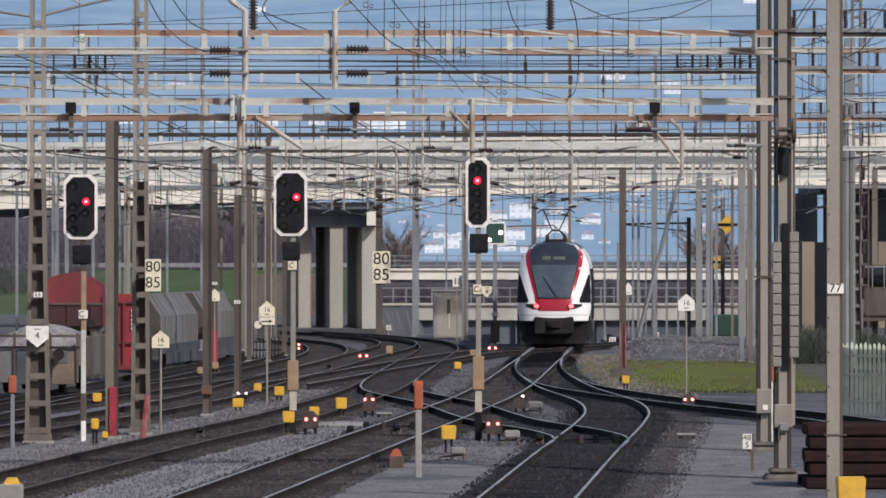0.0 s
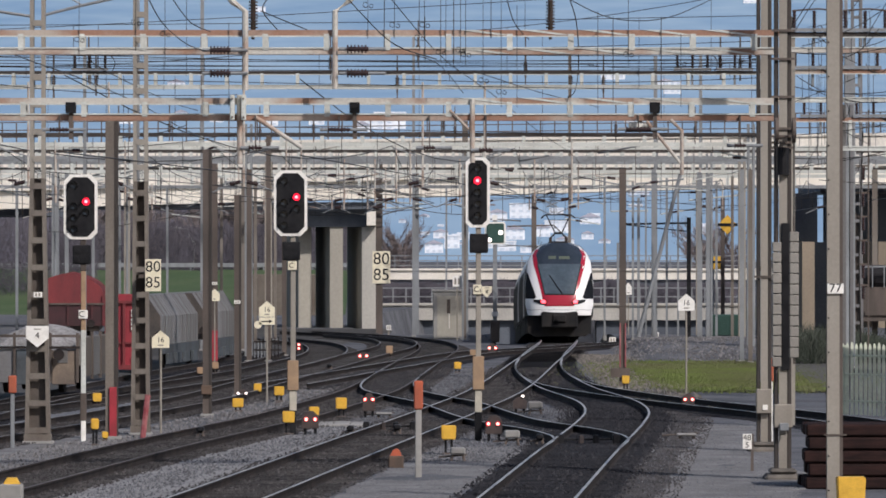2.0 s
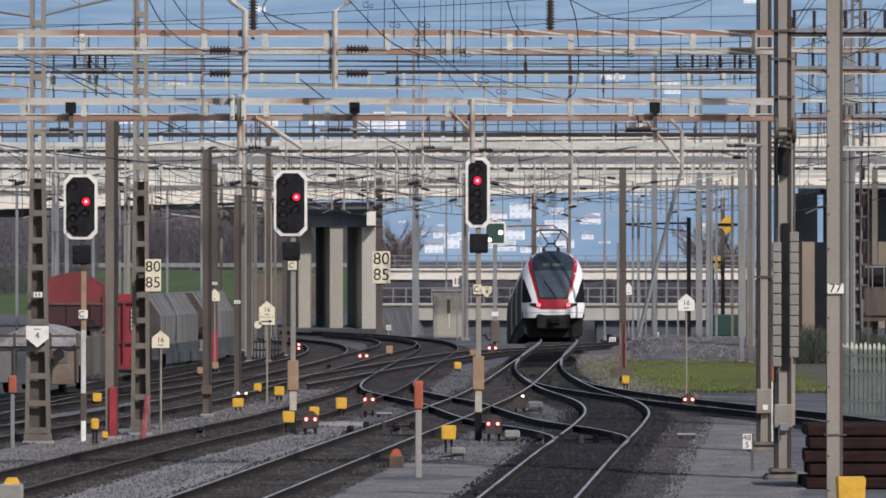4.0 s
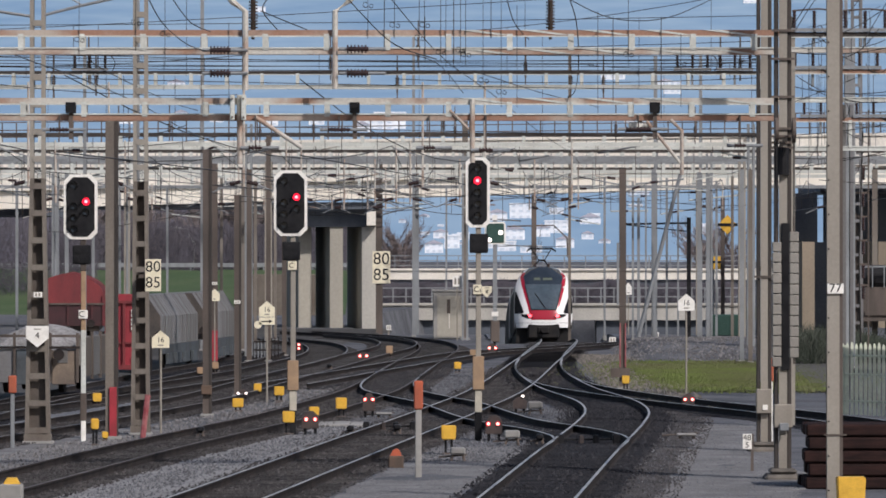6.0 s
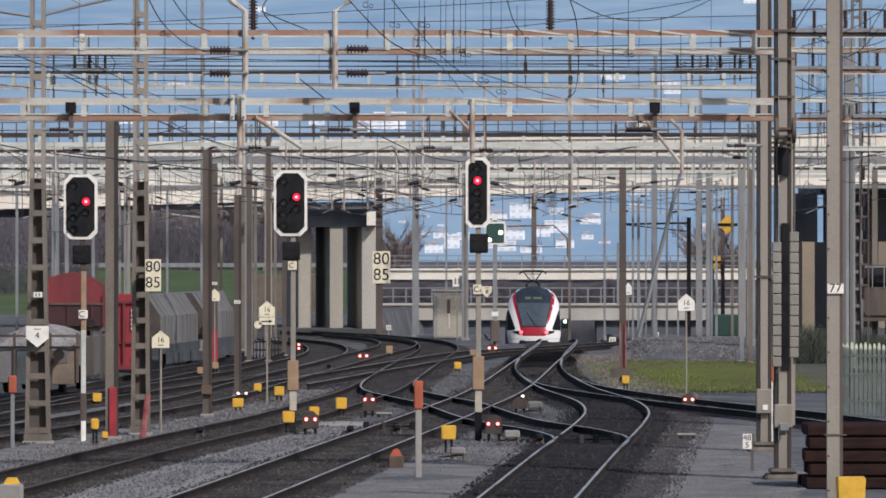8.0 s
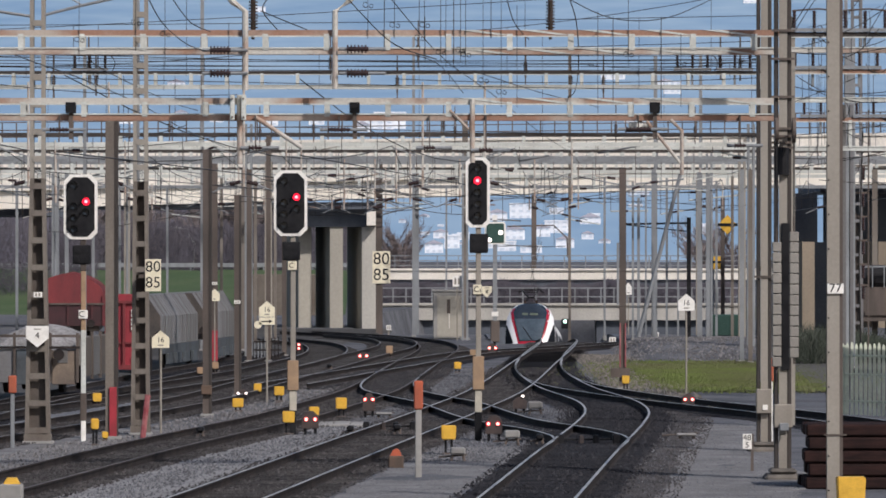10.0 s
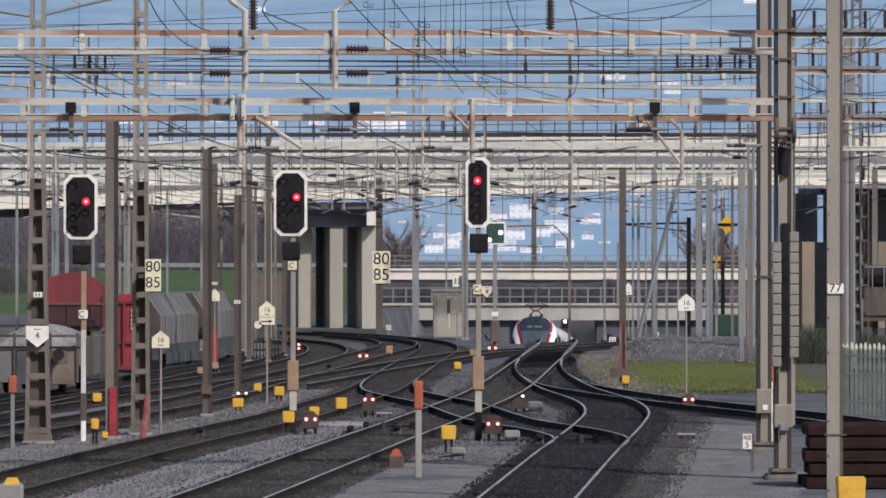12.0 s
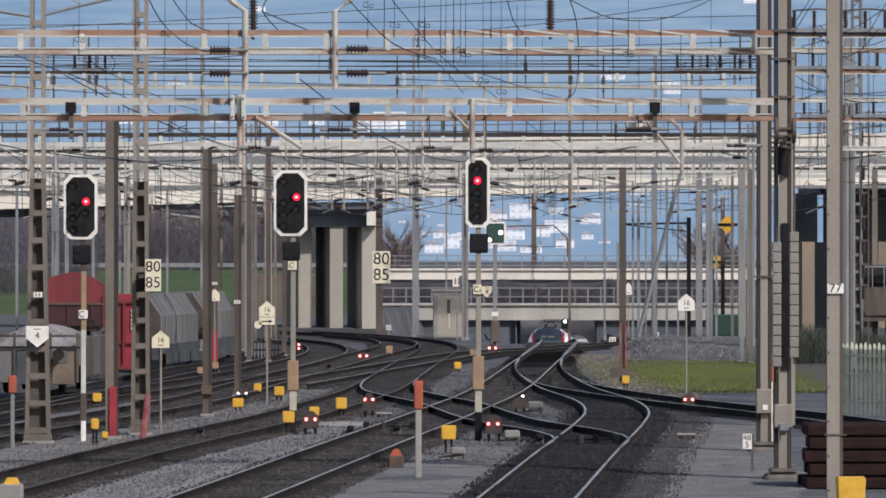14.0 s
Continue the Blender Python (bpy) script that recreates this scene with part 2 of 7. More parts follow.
# ---- the tracks' lines: (x, y) of their centres, and the ramp that takes the main line down ----
MAIN = [(-3.16, 96.919), (-1.421, 120.931), (-0.026, 139.696), (1.465, 162.699), (3.145, 203.578), (4.25, 231), (4.8, 247), (5.05, 263), (5.05, 277), (5.0, 291), (4.95, 307), (4.87, 320), (5.12, 349), (5.76, 373), (6.33, 388), (7.0, 399), (8.5, 425), (10.2, 455)]
RAMP = [(0, 235), (0, 250), (-0.2, 267), (-0.93, 291), (-1.63, 307), (-2.28, 320), (-3.45, 346), (-5.0, 385), (-5.5, 399), (-6.4, 425), (-6.8, 455), (-6.8, 470)]


def main_x(y):
    return hermite(MAIN, y)


def main_z(y):
    return 0.0 if y < 240 else hermite(RAMP, y) if y < 460 else -6.8


def side_z(y):
    """The ground beside the ramp, which falls away towards the low bridge."""
    return -0.19 if y < 280 else -0.19 - 0.045 * (min(y, 412) - 280)


# ---- ground ----
def make_ground():
    ys = [-300, -100, -30, 0, 20, 50, 70] + [70 + 1.5 * i for i in range(1, 130)] + [268 + 4 * i for i in range(0, 48)] + [470, 490, 520, 600, 750, 1000, 1500, 2100, 3000, 4900]
    offs = [-3000, -1200, -500, -200, -90, -50] + [-36 + 1.2 * i for i in range(26)] + [-4.6, -2.9, -2.8] + [-2 + 1.0 * i for i in range(5)] + [2.7, 2.8, 4.0] + [5.6 + 1.2 * i for i in range(22)] + [50, 90, 200, 500, 1200, 3000]
    verts, faces = [], []
    for y in ys:
        cx = 4.6 if y < 230 else main_x(min(y, 470)) if y < 480 else main_x(470)
        if y < 231:
            cx = 4.25
        for o in offs:
            z = -0.19 + 0.035 * noise.noise((o * 0.5, y * 0.12, 0)) + 0.02 * noise.noise((o * 2, y * 0.6, 3))
            if -9.0 < o < 14.5 and 280 < y < 416:
                z = side_z(y) + 0.03 * noise.noise((o * 0.8, y * 0.2, 0))
            if -2.85 < o < 2.75 and 240 < y < 416:
                z = main_z(y) - 0.22
            if -4.7 < o < 5.0 and 416 <= y < 454:
                z = main_z(y) - 0.22
            verts.append((cx + o, y, z))
    w = len(offs)
    for j in range(len(ys) - 1):
        for i in range(w - 1):
            if ys[j] == 412 and -9.0 < offs[i] and offs[i + 1] < 14.5:
                continue
            a = j * w + i
            faces.append((a, a + 1, a + 1 + w, a + w))
    g = raw("ground", verts, faces, BALLAST)
    return tagged(g, "grey gravel ground of a railway yard with a sunken ramp", "ground", kind="structure")


make_ground()


def strip(name, line, y0, y1, half, z, material, label, category="ground", step=1.5, ragged=0.0):
    """A flat lens of other ground along a line."""
    verts, faces = [], []
    n = max(2, int((y1 - y0) / step))
    for i in range(n + 1):
        y = y0 + (y1 - y0) * i / n
        x = line(y)
        e = ragged * (noise.noise((y * 0.3, z * 50, 1)) + 0.5 * noise.noise((y * 1.3, z * 50, 4)))
        e2 = ragged * (noise.noise((y * 0.3, z * 50, 9)) + 0.5 * noise.noise((y * 1.3, z * 50, 14)))
        verts += [(x - half - e - 0.25, y, z - 0.15), (x - half - e, y, z), (x + half + e2, y, z), (x + half + e2 + 0.25, y, z - 0.15)]
        if i:
            a = 4 * i - 4
            faces += [(a + k, a + k + 1, a + k + 5, a + k + 4) for k in range(3)]
    return tagged(raw(name, verts, faces, material), label, category, kind="structure")


def track(line, y0, y1, drop=None, n_bed=0, bed=BED, head=RAILSTEEL):
    """Two rails, sleepers and the dark oily bed between them, along x = line(y)."""
    zf = drop or (lambda y: 0.0)
    t = thing("railway_track", 0, 0, 0, "steel rails on dark oil-stained sleepers and ballast", "track", "tracks of the yard", "structure")
    step = 2.0
    n = int((y1 - y0) / step) + 1
    ys = [y0 + (y1 - y0) * i / n for i in range(n + 1)]
    prof = [(-0.07, -0.17), (-0.07, -0.155), (-0.012, -0.13), (-0.012, -0.045), (-0.036, -0.035), (-0.036, -0.004), (0.036, -0.004), (0.036, -0.035), (0.012, -0.045), (0.012, -0.13), (0.07, -0.155), (0.07, -0.17)]
    for side in (-0.7525, 0.7525):
        verts, faces, hv, hf = [], [], [], []
        for y in ys:
            x = line(y) + side
            verts += [(x + a, y, zf(y) + b) for a, b in prof]
            hv += [(x - 0.026, y, zf(y) - 0.0035), (x - 0.018, y, zf(y)), (x + 0.018, y, zf(y)), (x + 0.026, y, zf(y) - 0.0035)]
        m = len(prof)
        for i in range(n):
            faces += [(i * m + k, i * m + (k + 1) % m, (i + 1) * m + (k + 1) % m, (i + 1) * m + k) for k in range(m)]
            hf += [(i * 4 + k, i * 4 + k + 1, i * 4 + k + 5, i * 4 + k + 4) for k in range(3)]
        r = raw("rail", verts, faces, RAILRUST, t)
        raw("running_surface", hv, hf, head, r, "polished bright rail head" if head is RAILSTEEL else "dull worn rail head")
    bv, bf = [], []
    for i, y in enumerate(ys):
        x = line(y)
        zz = zf(y) - 0.165 - 0.003 * n_bed
        bv += [(x - 1.75, y, zz - 0.12), (x - 1.25, y, zz), (x + 1.25, y, zz), (x + 1.75, y, zz - 0.12)]
        if i:
            bf += [(4 * i - 4 + k, 4 * i - 3 + k, 4 * i + 1 + k, 4 * i + k) for k in range(3)]
    raw("ballast_bed", bv, bf, bed, t)
    sv, sf = [], []
    y = y0 + 0.3
    while y < min(y1, 330):
        x, zz = line(y), zf(y)
        a = len(sv)
        j = random.uniform(-0.04, 0.04)
        sv += [(x - 1.25 + j, y - 0.12, zz - 0.2), (x + 1.25 + j, y - 0.12, zz - 0.2), (x + 1.25 + j, y + 0.12, zz - 0.2), (x - 1.25 + j, y + 0.12, zz - 0.2),
               (x - 1.23 + j, y - 0.11, zz - 0.145), (x + 1.23 + j, y - 0.11, zz - 0.145), (x + 1.23 + j, y + 0.11, zz - 0.145), (x - 1.23 + j, y + 0.11, zz - 0.145)]
        sf += [(a + 4, a + 5, a + 6, a + 7), (a, a + 1, a + 5, a + 4), (a + 1, a + 2, a + 6, a + 5), (a + 2, a + 3, a + 7, a + 6), (a + 3, a, a + 4, a + 7)]
        y += 0.6
    tagged(raw("sleepers", sv, sf, BROWNSLEEPER if bed is BROWNTRACK else SLEEPER, t), kind="stuff")
    return t


def line_of(points):
    pts = sorted(points, key=lambda p: p[1])
    return lambda y: hermite(pts, y)


THROUGH = line_of([(1.28, 91.864), (2.633, 114.765), (3.665, 131.532), (4.135, 141.65), (4.141, 151.164), (3.413, 166.716), (3.086, 189.308), (3.46, 211), (4.753, 247.024)])
LEFT = line_of([(-7.22, 99.0), (-5.95, 114.765), (-4.42, 130.264), (-3.644, 137.796), (-2.646, 151.73), (-1.989, 162.699), (-1.451, 180.053), (-0.849, 203.578), (-0.155, 234.173), (-0.93, 251.627), (-3.662, 268.291), (-6.991, 279.393)])
CROSS = line_of([(2.633, 114.765), (3.021, 121.658), (2.6, 126.997), (1.352, 134.591), (0.156, 149.491), (-0.726, 156.417), (-1.388, 162.699), (-1.581, 170.218), (-1.451, 180.053), (-0.849, 203.578)])
RIGHT = line_of([(9.68, 130.264), (8.185, 140.18), (6.786, 147.316), (5.13, 156.417), (3.551, 169.506), (3.086, 189.308), (3.46, 211)])
DIAG = line_of([(-4.056, 175.377), (-2.584, 189.308), (-0.475, 208.825), (1.4, 223.823), (3.643, 231.497), (6.08, 241.143), (9.445, 251.627), (12.783, 261.368)])
YARD_A = line_of([(-11.1, 112.0), (-9.45, 125.037), (-7.55, 141.157), (-6.238, 155.218), (-5.098, 176.908), (-4.116, 193.837), (-2.957, 216.642), (-1.886, 236.912), (-2.27, 254.792), (-4.679, 268.291)])
YARD_B = line_of([(-10.714, 144.171), (-8.544, 162.699), (-6.583, 180.857), (-5.036, 203.578), (-4.37, 223.823), (-5.182, 244.048), (-7.435, 258.038)])
YARD_C = line_of([(-11.278, 134.591), (-10.491, 152.875), (-9.462, 170.937), (-8.565, 186.691), (-7.41, 203.578), (-6.662, 223.823)])
track(main_x, 66, 455, main_z, 0, BROWNTRACK)
track(THROUGH, 66, 247, None, 1)
track(LEFT, 84, 279, None, 2, BROWNTRACK, DULLRAIL)
track(CROSS, 115, 203, None, 3)
track(RIGHT, 128, 211, None, 4)
track(DIAG, 170, 262, None, 5)
track(YARD_A, 110, 268, None, 6, BROWNTRACK, YARDRAIL)
track(YARD_B, 130, 258, None, 7, BROWNTRACK, YARDRAIL)
track(YARD_C, 118, 224, None, 8, BED, YARDRAIL)


# ---- walls of the ramp ----
def ramp_wall(side):
    ys = [262 + 4 * i for i in range(39)]
    verts, faces = [], []
    for i, y in enumerate(ys):
        x = main_x(y) + side * 2.72
        o = side * 0.35
        verts += [(x, y, main_z(y) - 0.5), (x, y, side_z(y) + 0.07), (x + o, y, side_z(y) + 0.07), (x + o, y, main_z(y) - 0.5)]
        if i:
            a = 4 * i - 4
            faces += [(a, a + 1, a + 5, a + 4), (a + 1, a + 2, a + 6, a + 5), (a + 2, a + 3, a + 7, a + 6)]
    return tagged(raw("retaining_wall", verts, faces, DARKCONC), "weathered grey concrete retaining wall of the ramp", "wall", "walls of the ramp", "structure")


ramp_wall(-1)
TUNNEL = [412 + 2 * i for i in range(5)]
tv, tf = [], []
for i, y in enumerate(TUNNEL):
    x, z = main_x(y), main_z(y)
    tv += [(x - 2.75, y, z - 0.25), (x - 2.75, y, -0.9), (x + 2.75, y, -0.9), (x + 2.75, y, z - 0.25)]
    if i:
        tf += [(4 * i - 4 + k, 4 * i - 4 + (k + 1) % 4, 4 * i + (k + 1) % 4, 4 * i + k) for k in range(4)]
tagged(raw("tunnel", tv, tf, DARKCONC), "dark concrete lining of the underpass", "tunnel", kind="structure")
ramp_wall(1)


# ---- bridges ----
def viaduct():
    """The road viaduct that crosses over the yard, with its piers."""
    d = 303
    v = thing("road_viaduct", 0, d, 0, "pale concrete road viaduct on tall slab piers", "bridge", kind="structure")
    slope = 0.029
    zb = lambda x: 6.367 + slope * (x - -5.285)
    top = lambda x: 9.268 + 0.012 * (x - -5.285)
    sheet = lambda lo, hi, y0, y1: prism(bmesh.new(), [(-45, lo(-45)), (45, lo(45)), (45, hi(45)), (-45, hi(-45))], y0, y1)
    part("deck_girder", sheet(zb, lambda x: zb(x) + 1.0, 0, 4.6), CONCRETE, v, "cream concrete edge girder")
    part("parapet", sheet(lambda x: zb(x) + 0.98, top, -0.2, 0.1), PALECONC, v, "pale weathered parapet")
    part("coping", sheet(lambda x: top(x) + 0.002, lambda x: top(x) + 0.14, -0.3, 0.2), PALECONC, v)
    part("drip_edge", sheet(lambda x: zb(x) + 0.9, lambda x: zb(x) + 1.0, -0.26, -0.003), PALECONC, v)
    # Soffit, cross head and abutment walls carry the viaduct's shade in their dark colour.
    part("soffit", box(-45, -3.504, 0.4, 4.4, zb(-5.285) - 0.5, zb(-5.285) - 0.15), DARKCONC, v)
    # Two slabs added behind the deck's ends to keep the space below dark.
    part("slip_road_deck", box(19.472, 45, 4.65, 24, zb(20) - 0.3, zb(20) + 1.2), DARKCONC, v, "added deck slab that shades what lies behind the viaduct")
    part("slip_road_deck", box(-45, -20.679, 4.65, 24, zb(-22) - 0.3, zb(-22) + 1.2), DARKCONC, v, "added deck slab that shades what lies behind the viaduct")
    for i in range(60):
        x = -26 + 0.9 * i
        part("panel_joint", box(x - 0.015, x + 0.015, -0.212, -0.2, zb(x) + 1.02, top(x) - 0.05), DARKCONC, v)
    for i in range(72):
        x = -26 + 0.72 * i
        part("railing_post", box(x - 0.03, x + 0.03, -0.05, 0.02, top(x) + 0.14, top(x) + 1.2), DARKSTEEL, v)
    for k in (0.45, 0.8, 1.2):
        part("rail_bar", sheet(lambda x: top(x) + k - 0.025, lambda x: top(x) + k + 0.025, -0.04, 0.01), DARKSTEEL, v)
    for x0, x1, light in ((-7.41, -6.749, 2), (-5.773, -5.112, 0), (-4.136, -3.36, 3), (18.295, 18.927, 1), (22.172, 23.149, 1)):
        bm = bmesh.new()
        ya = 2.7 if light == 2 else 0.6 if light == 1 else 1.4
        poly = [(x0, ya), (x1, ya), (x1 - 0.85, ya + 5.5), (x0 - 0.85, ya + 5.5)]
        a = [bm.verts.new((x, y, -2.0)) for x, y in poly]
        b = [bm.verts.new((x, y, zb(x) - 0.45 if light != 1 else 4.213)) for x, y in poly]
        bm.faces.new(a)
        bm.faces.new(b[::-1])
        for i in range(4):
            bm.faces.new((a[i], a[(i + 1) % 4], b[(i + 1) % 4], b[i]))
        part("pier", bm, PIERPALE if light == 3 else PIERTAN if light == 1 else PIERCONC, v)
    part("bearing_block", box(-3.9, -3.36, 0.5, 1.28, 5.02, 5.75, 0.03), PALECONC, v, "pale bearing block on the pier")
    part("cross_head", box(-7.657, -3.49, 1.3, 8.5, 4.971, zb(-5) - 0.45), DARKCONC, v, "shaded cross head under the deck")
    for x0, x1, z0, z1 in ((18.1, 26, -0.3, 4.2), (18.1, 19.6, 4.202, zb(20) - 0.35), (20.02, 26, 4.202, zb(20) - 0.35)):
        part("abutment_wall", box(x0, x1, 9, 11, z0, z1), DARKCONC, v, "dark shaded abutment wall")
    return v


viaduct()


def low_bridge(d, x0, x1, zt, zb, ztop, spacing, name, label, mid=2, girder=CONCRETE):
    """A level bridge with a post-and-bar railing."""
    b = thing(name, 0, d, 0, label, "bridge", kind="structure")
    part("girder", box(x0, x1, 0, 7, zb, zt), girder, b)
    part("coping", box(x0, x1, -0.2, 0.35, zt + 0.004, zt + 0.16), girder, b)
    x = x0 + 0.4
    while x < x1:
        part("railing_post", box(x - 0.04, x + 0.04, 0.02, 0.1, zt, ztop), PALESTEEL, b)
        x += spacing
    for k in range(mid):
        z = ztop - k * (ztop - zt) / mid
        part("rail_bar", box(x0, x1, 0.0, 0.06, z - 0.035, z + 0.035), PALESTEEL, b)
    return b


LOWCONC = mat("worn_grey_concrete", (0.46, 0.44, 0.40), (0.36, 0.345, 0.32), 0.9, 0, 0.4, 8, 0.5, 0.15, 2)
low_bridge(412, -4.75, 20.62, -0.065, -1.081, 1.145, 0.898, "ramp_bridge", "low grey concrete bridge with a steel railing over the ramp", girder=LOWCONC)
# Both abutments get the shade under the low bridge from their dark concrete.
bm = box(-5.624, 5.116, 0.5, 6, -8, -1.081)
tagged(part("abutment_1", bm, DARKCONC), "grey concrete abutment under the low bridge", "abutment", kind="structure").location = (0, 412, 0)
bm = box(10.622, 21.713, 0.5, 6, -8, -1.081)
tagged(part("abutment_2", bm, DARKCONC), "weathered grey concrete abutment under the low bridge", "abutment", kind="structure").location = (0, 412, 0)
low_bridge(480, -38.4, 38.036, 2.111, 1.383, 3.294, 1.706, "far_overpass", "bright concrete overpass with a tubular railing", 3, PALECONC)
# A dark slab below the girder paints the overpass's shadow.
tagged(part("overpass_soffit", box(-60, 60, 0.3, 7, 0.746, 1.338), DARKCONC), "dark slab painted as the shadow below the overpass", "bridge", kind="structure").location = (0, 480, 0)


# ---- gantries and masts ----
CHORDS = {"CHORD": CHORD, "RUSTCHORD": RUSTCHORD, "PALE": BATTEN, "DARK": DEEPSTEEL, "GREY": PALESTEEL}


def gantry(y, x0, x1, z0, z1, step, rows=("CHORD", "RUSTCHORD"), legs=(), chord=0.1, name="catenary_gantry", first=0.0, label="rust-streaked steel gantry beam with open square panels"):
    """A ladder beam across the tracks: two channel chords and upright battens."""
    g = thing(name, 0, y, 0, label, "gantry", "catenary gantries", "")
    m1, m2 = CHORDS[rows[0]], CHORDS[rows[1]]
    c, f = chord / 2, chord * 0.42
    for z, m, nm in ((z1, m1, "top_chord"), (z0, m2, "bottom_chord")):
        for yy, s in ((-0.2, 1), (0.2, -1)):
            prof = [(0, -c), (s * f, -c), (s * f, -c + 0.015), (s * 0.015, -c + 0.015), (s * 0.015, c - 0.015), (s * f, c - 0.015), (s * f, c), (0, c)]
            verts = [(x, yy + a, z + b) for x in (x0, x1) for a, b in prof]
            faces = [(k, (k + 1) % 8, 8 + (k + 1) % 8, 8 + k) for k in range(8)] + [tuple(range(7, -1, -1)), tuple(range(8, 16))]
            raw(nm, verts, faces, m, g)
    if chord < 0.12:
        for z in (z1 - c - 0.012, z0 + c + 0.012):
            part("flange_lip", box(x0, x1, -0.222, -0.204, z - 0.012, z + 0.012), BATTEN, g, "pale paint along the flange")
        part("end_batten", box(x1 - 0.06, x1, -0.215, 0.215, z0, z1), BATTEN, g)
    x = x0 + first
    w = chord * (0.48 if chord < 0.12 else 0.45)
    while x < x1:
        for yy in (-0.203, 0.203):
            part("batten", box(x - w, x + w, yy - 0.012, yy + 0.012, z0 + c - 0.03, z1 - c + 0.03), BATTEN, g)
        x += step
    if chord < 0.12 and not legs:
        x = x0 + first + step * math.ceil((0.2 - x0 - first) / step)
        while x < x1 - 0.1:
            for z in (z1, z0) if name == "catenary_gantry" and z0 > 7 else (z1,):
                # Pale slanting bands laid over the chord, one before each batten.
                poly = [(x - 0.92, z + c), (x - 0.62, z + c), (x, z - c + 0.012), (x - 0.22, z - c + 0.012)]
                part("gusset", prism(bmesh.new(), poly, -0.212, -0.2045), BATTEN, g, "pale slanting band across the chord")
            x += step
    for lx in legs:
        for s in (-1, 1):
            part("leg", box(lx + s * 0.1 - 0.045, lx + s * 0.1 + 0.045, -0.188, 0.188, -0.3, z1 + 0.4), WAGONGREY if rows[0] == "RUSTCHORD" else PALESTEEL if rows[1] == "PALE" else STEEL, g)
    return g


def h_mast(x, y, z1, w, material=STEEL, label="weathered brown steel catenary mast", depth=None, z0=-0.25, foot=True, turn=0.0):
    """An H-section mast: two flanges and a web, on a concrete foot."""
    m = thing("catenary_mast", x, y, 0, label, "mast", "catenary masts")
    dp = depth or w * 0.9
    if foot and y > 278:
        z0, foot = -4.0, False
    h, q, e = w / 2, dp / 2, 0.022
    prof = [(-h, -q), (h, -q), (h, -q + e), (e / 2, -q + e), (e / 2, q - e), (h, q - e), (h, q), (-h, q), (-h, q - e), (-e / 2, q - e), (-e / 2, -q + e), (-h, -q + e)]
    bm = bmesh.new()
    lo, hi = [bm.verts.new((a, b, z0)) for a, b in prof], [bm.verts.new((a, b, z1)) for a, b in prof]
    for k in range(12):
        bm.faces.new((lo[k], lo[(k + 1) % 12], hi[(k + 1) % 12], hi[k]))
    bm.faces.new(hi)
    m.rotation_euler.z = turn
    part("column", bm, material, m)
    if foot:
        part("footing", box(-w * 0.9, w * 0.9, -dp, dp, -0.35, -0.1, 0.03), GREYCONC, m)
    return m


def lattice_mast(x, y, z1, w, w0, material=MASTBROWN, gap=0.55, label="dark rusty batten-plate catenary mast"):
    """Two channels that spread towards the foot, joined by batten plates."""
    m = thing("lattice_mast", x, y, 0, label, "mast", "catenary masts")
    half = lambda z: (w0 + (w - w0) * min(1, max(0, (z + 0.2) / 5.5))) / 2
    fl = w * 0.25
    # Brown masts turn paler above 5.3 m to paint sunlight on their tops.
    upper = STEEL if material is MASTBROWN else material
    for s in (-1, 1):
        for za, zb, mt in ((-0.3, 5.3, material), (5.302, z1, upper)):
            a, b = half(za), half(zb)
            bm = bmesh.new()
            vs = []
            for z, h in ((za, a), (zb, b)):
                for xx, yy in ((h - fl, -0.14), (h, -0.14), (h, 0.14), (h - fl, 0.14)):
                    vs.append(bm.verts.new((s * xx, yy, z)))
            for f in ((0, 1, 5, 4), (1, 2, 6, 5), (2, 3, 7, 6), (3, 0, 4, 7), (0, 3, 2, 1), (4, 5, 6, 7)):
                bm.faces.new([vs[i] for i in f])
            part("channel", bm, mt, m)
    bm = bmesh.new()
    vs = [bm.verts.new((s * (half(z) - fl * 0.6), yy, z)) for yy in (0.05, 0.07) for z, s in ((-0.25, -1), (-0.25, 1), (5.3, 1), (5.3, -1))]
    bm.faces.new(vs[:4])
    bm.faces.new(vs[4:][::-1])
    for k in range(4):
        bm.faces.new((vs[k], vs[(k + 1) % 4], vs[4 + (k + 1) % 4], vs[4 + k]))
    # The web's darker brown paints the shade inside the mast.
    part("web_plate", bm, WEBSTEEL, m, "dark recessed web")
    z = 0.1
    while z < z1:
        h = half(z) - fl
        for yy in (-0.14, 0.14):
            part("batten_plate", box(-h - 0.02, h + 0.02, yy - 0.015, yy + 0.015, z - 0.06, z + 0.06), material if z < 5.3 else upper, m)
        z += gap
    part("base_plate", box(-w0 * 0.52, w0 * 0.52, -0.17, 0.17, -0.2, 0.02), material, m)
    part("footing", box(-w0 * 0.6, w0 * 0.6, -0.3, 0.3, -0.35, -0.12, 0.03), GREYCONC, m)
    return m


# the two near beams on the tall double mast
D1 = 105
gantry(D1, -8.6, 5.991, 7.313, 7.642, 1.075, ("RUSTCHORD", "CHORD"), first=0.10)
gantry(D1 + 0.6, -8.6, 6.026, 6.162, 6.462, 1.075, first=0.10)
lattice_mast(-8.8, D1, 8.2, 0.35, 0.5)
# beams farther off
gantry(178, -16, 9.55, 8.665, 9.104, 1.06, ("DARK", "PALE"), (9.55, -15.5))
gantry(222, -24, 11.805, 7.733, 8.091, 1.5, ("DARK", "PALE"), (11.468, -7.239, -23.5), chord=0.15)
gantry(240, -24, 12.762, 7.434, 7.867, 1.3, ("PALE", "GREY"), (12.034, -7.029, -23.5), chord=0.15)
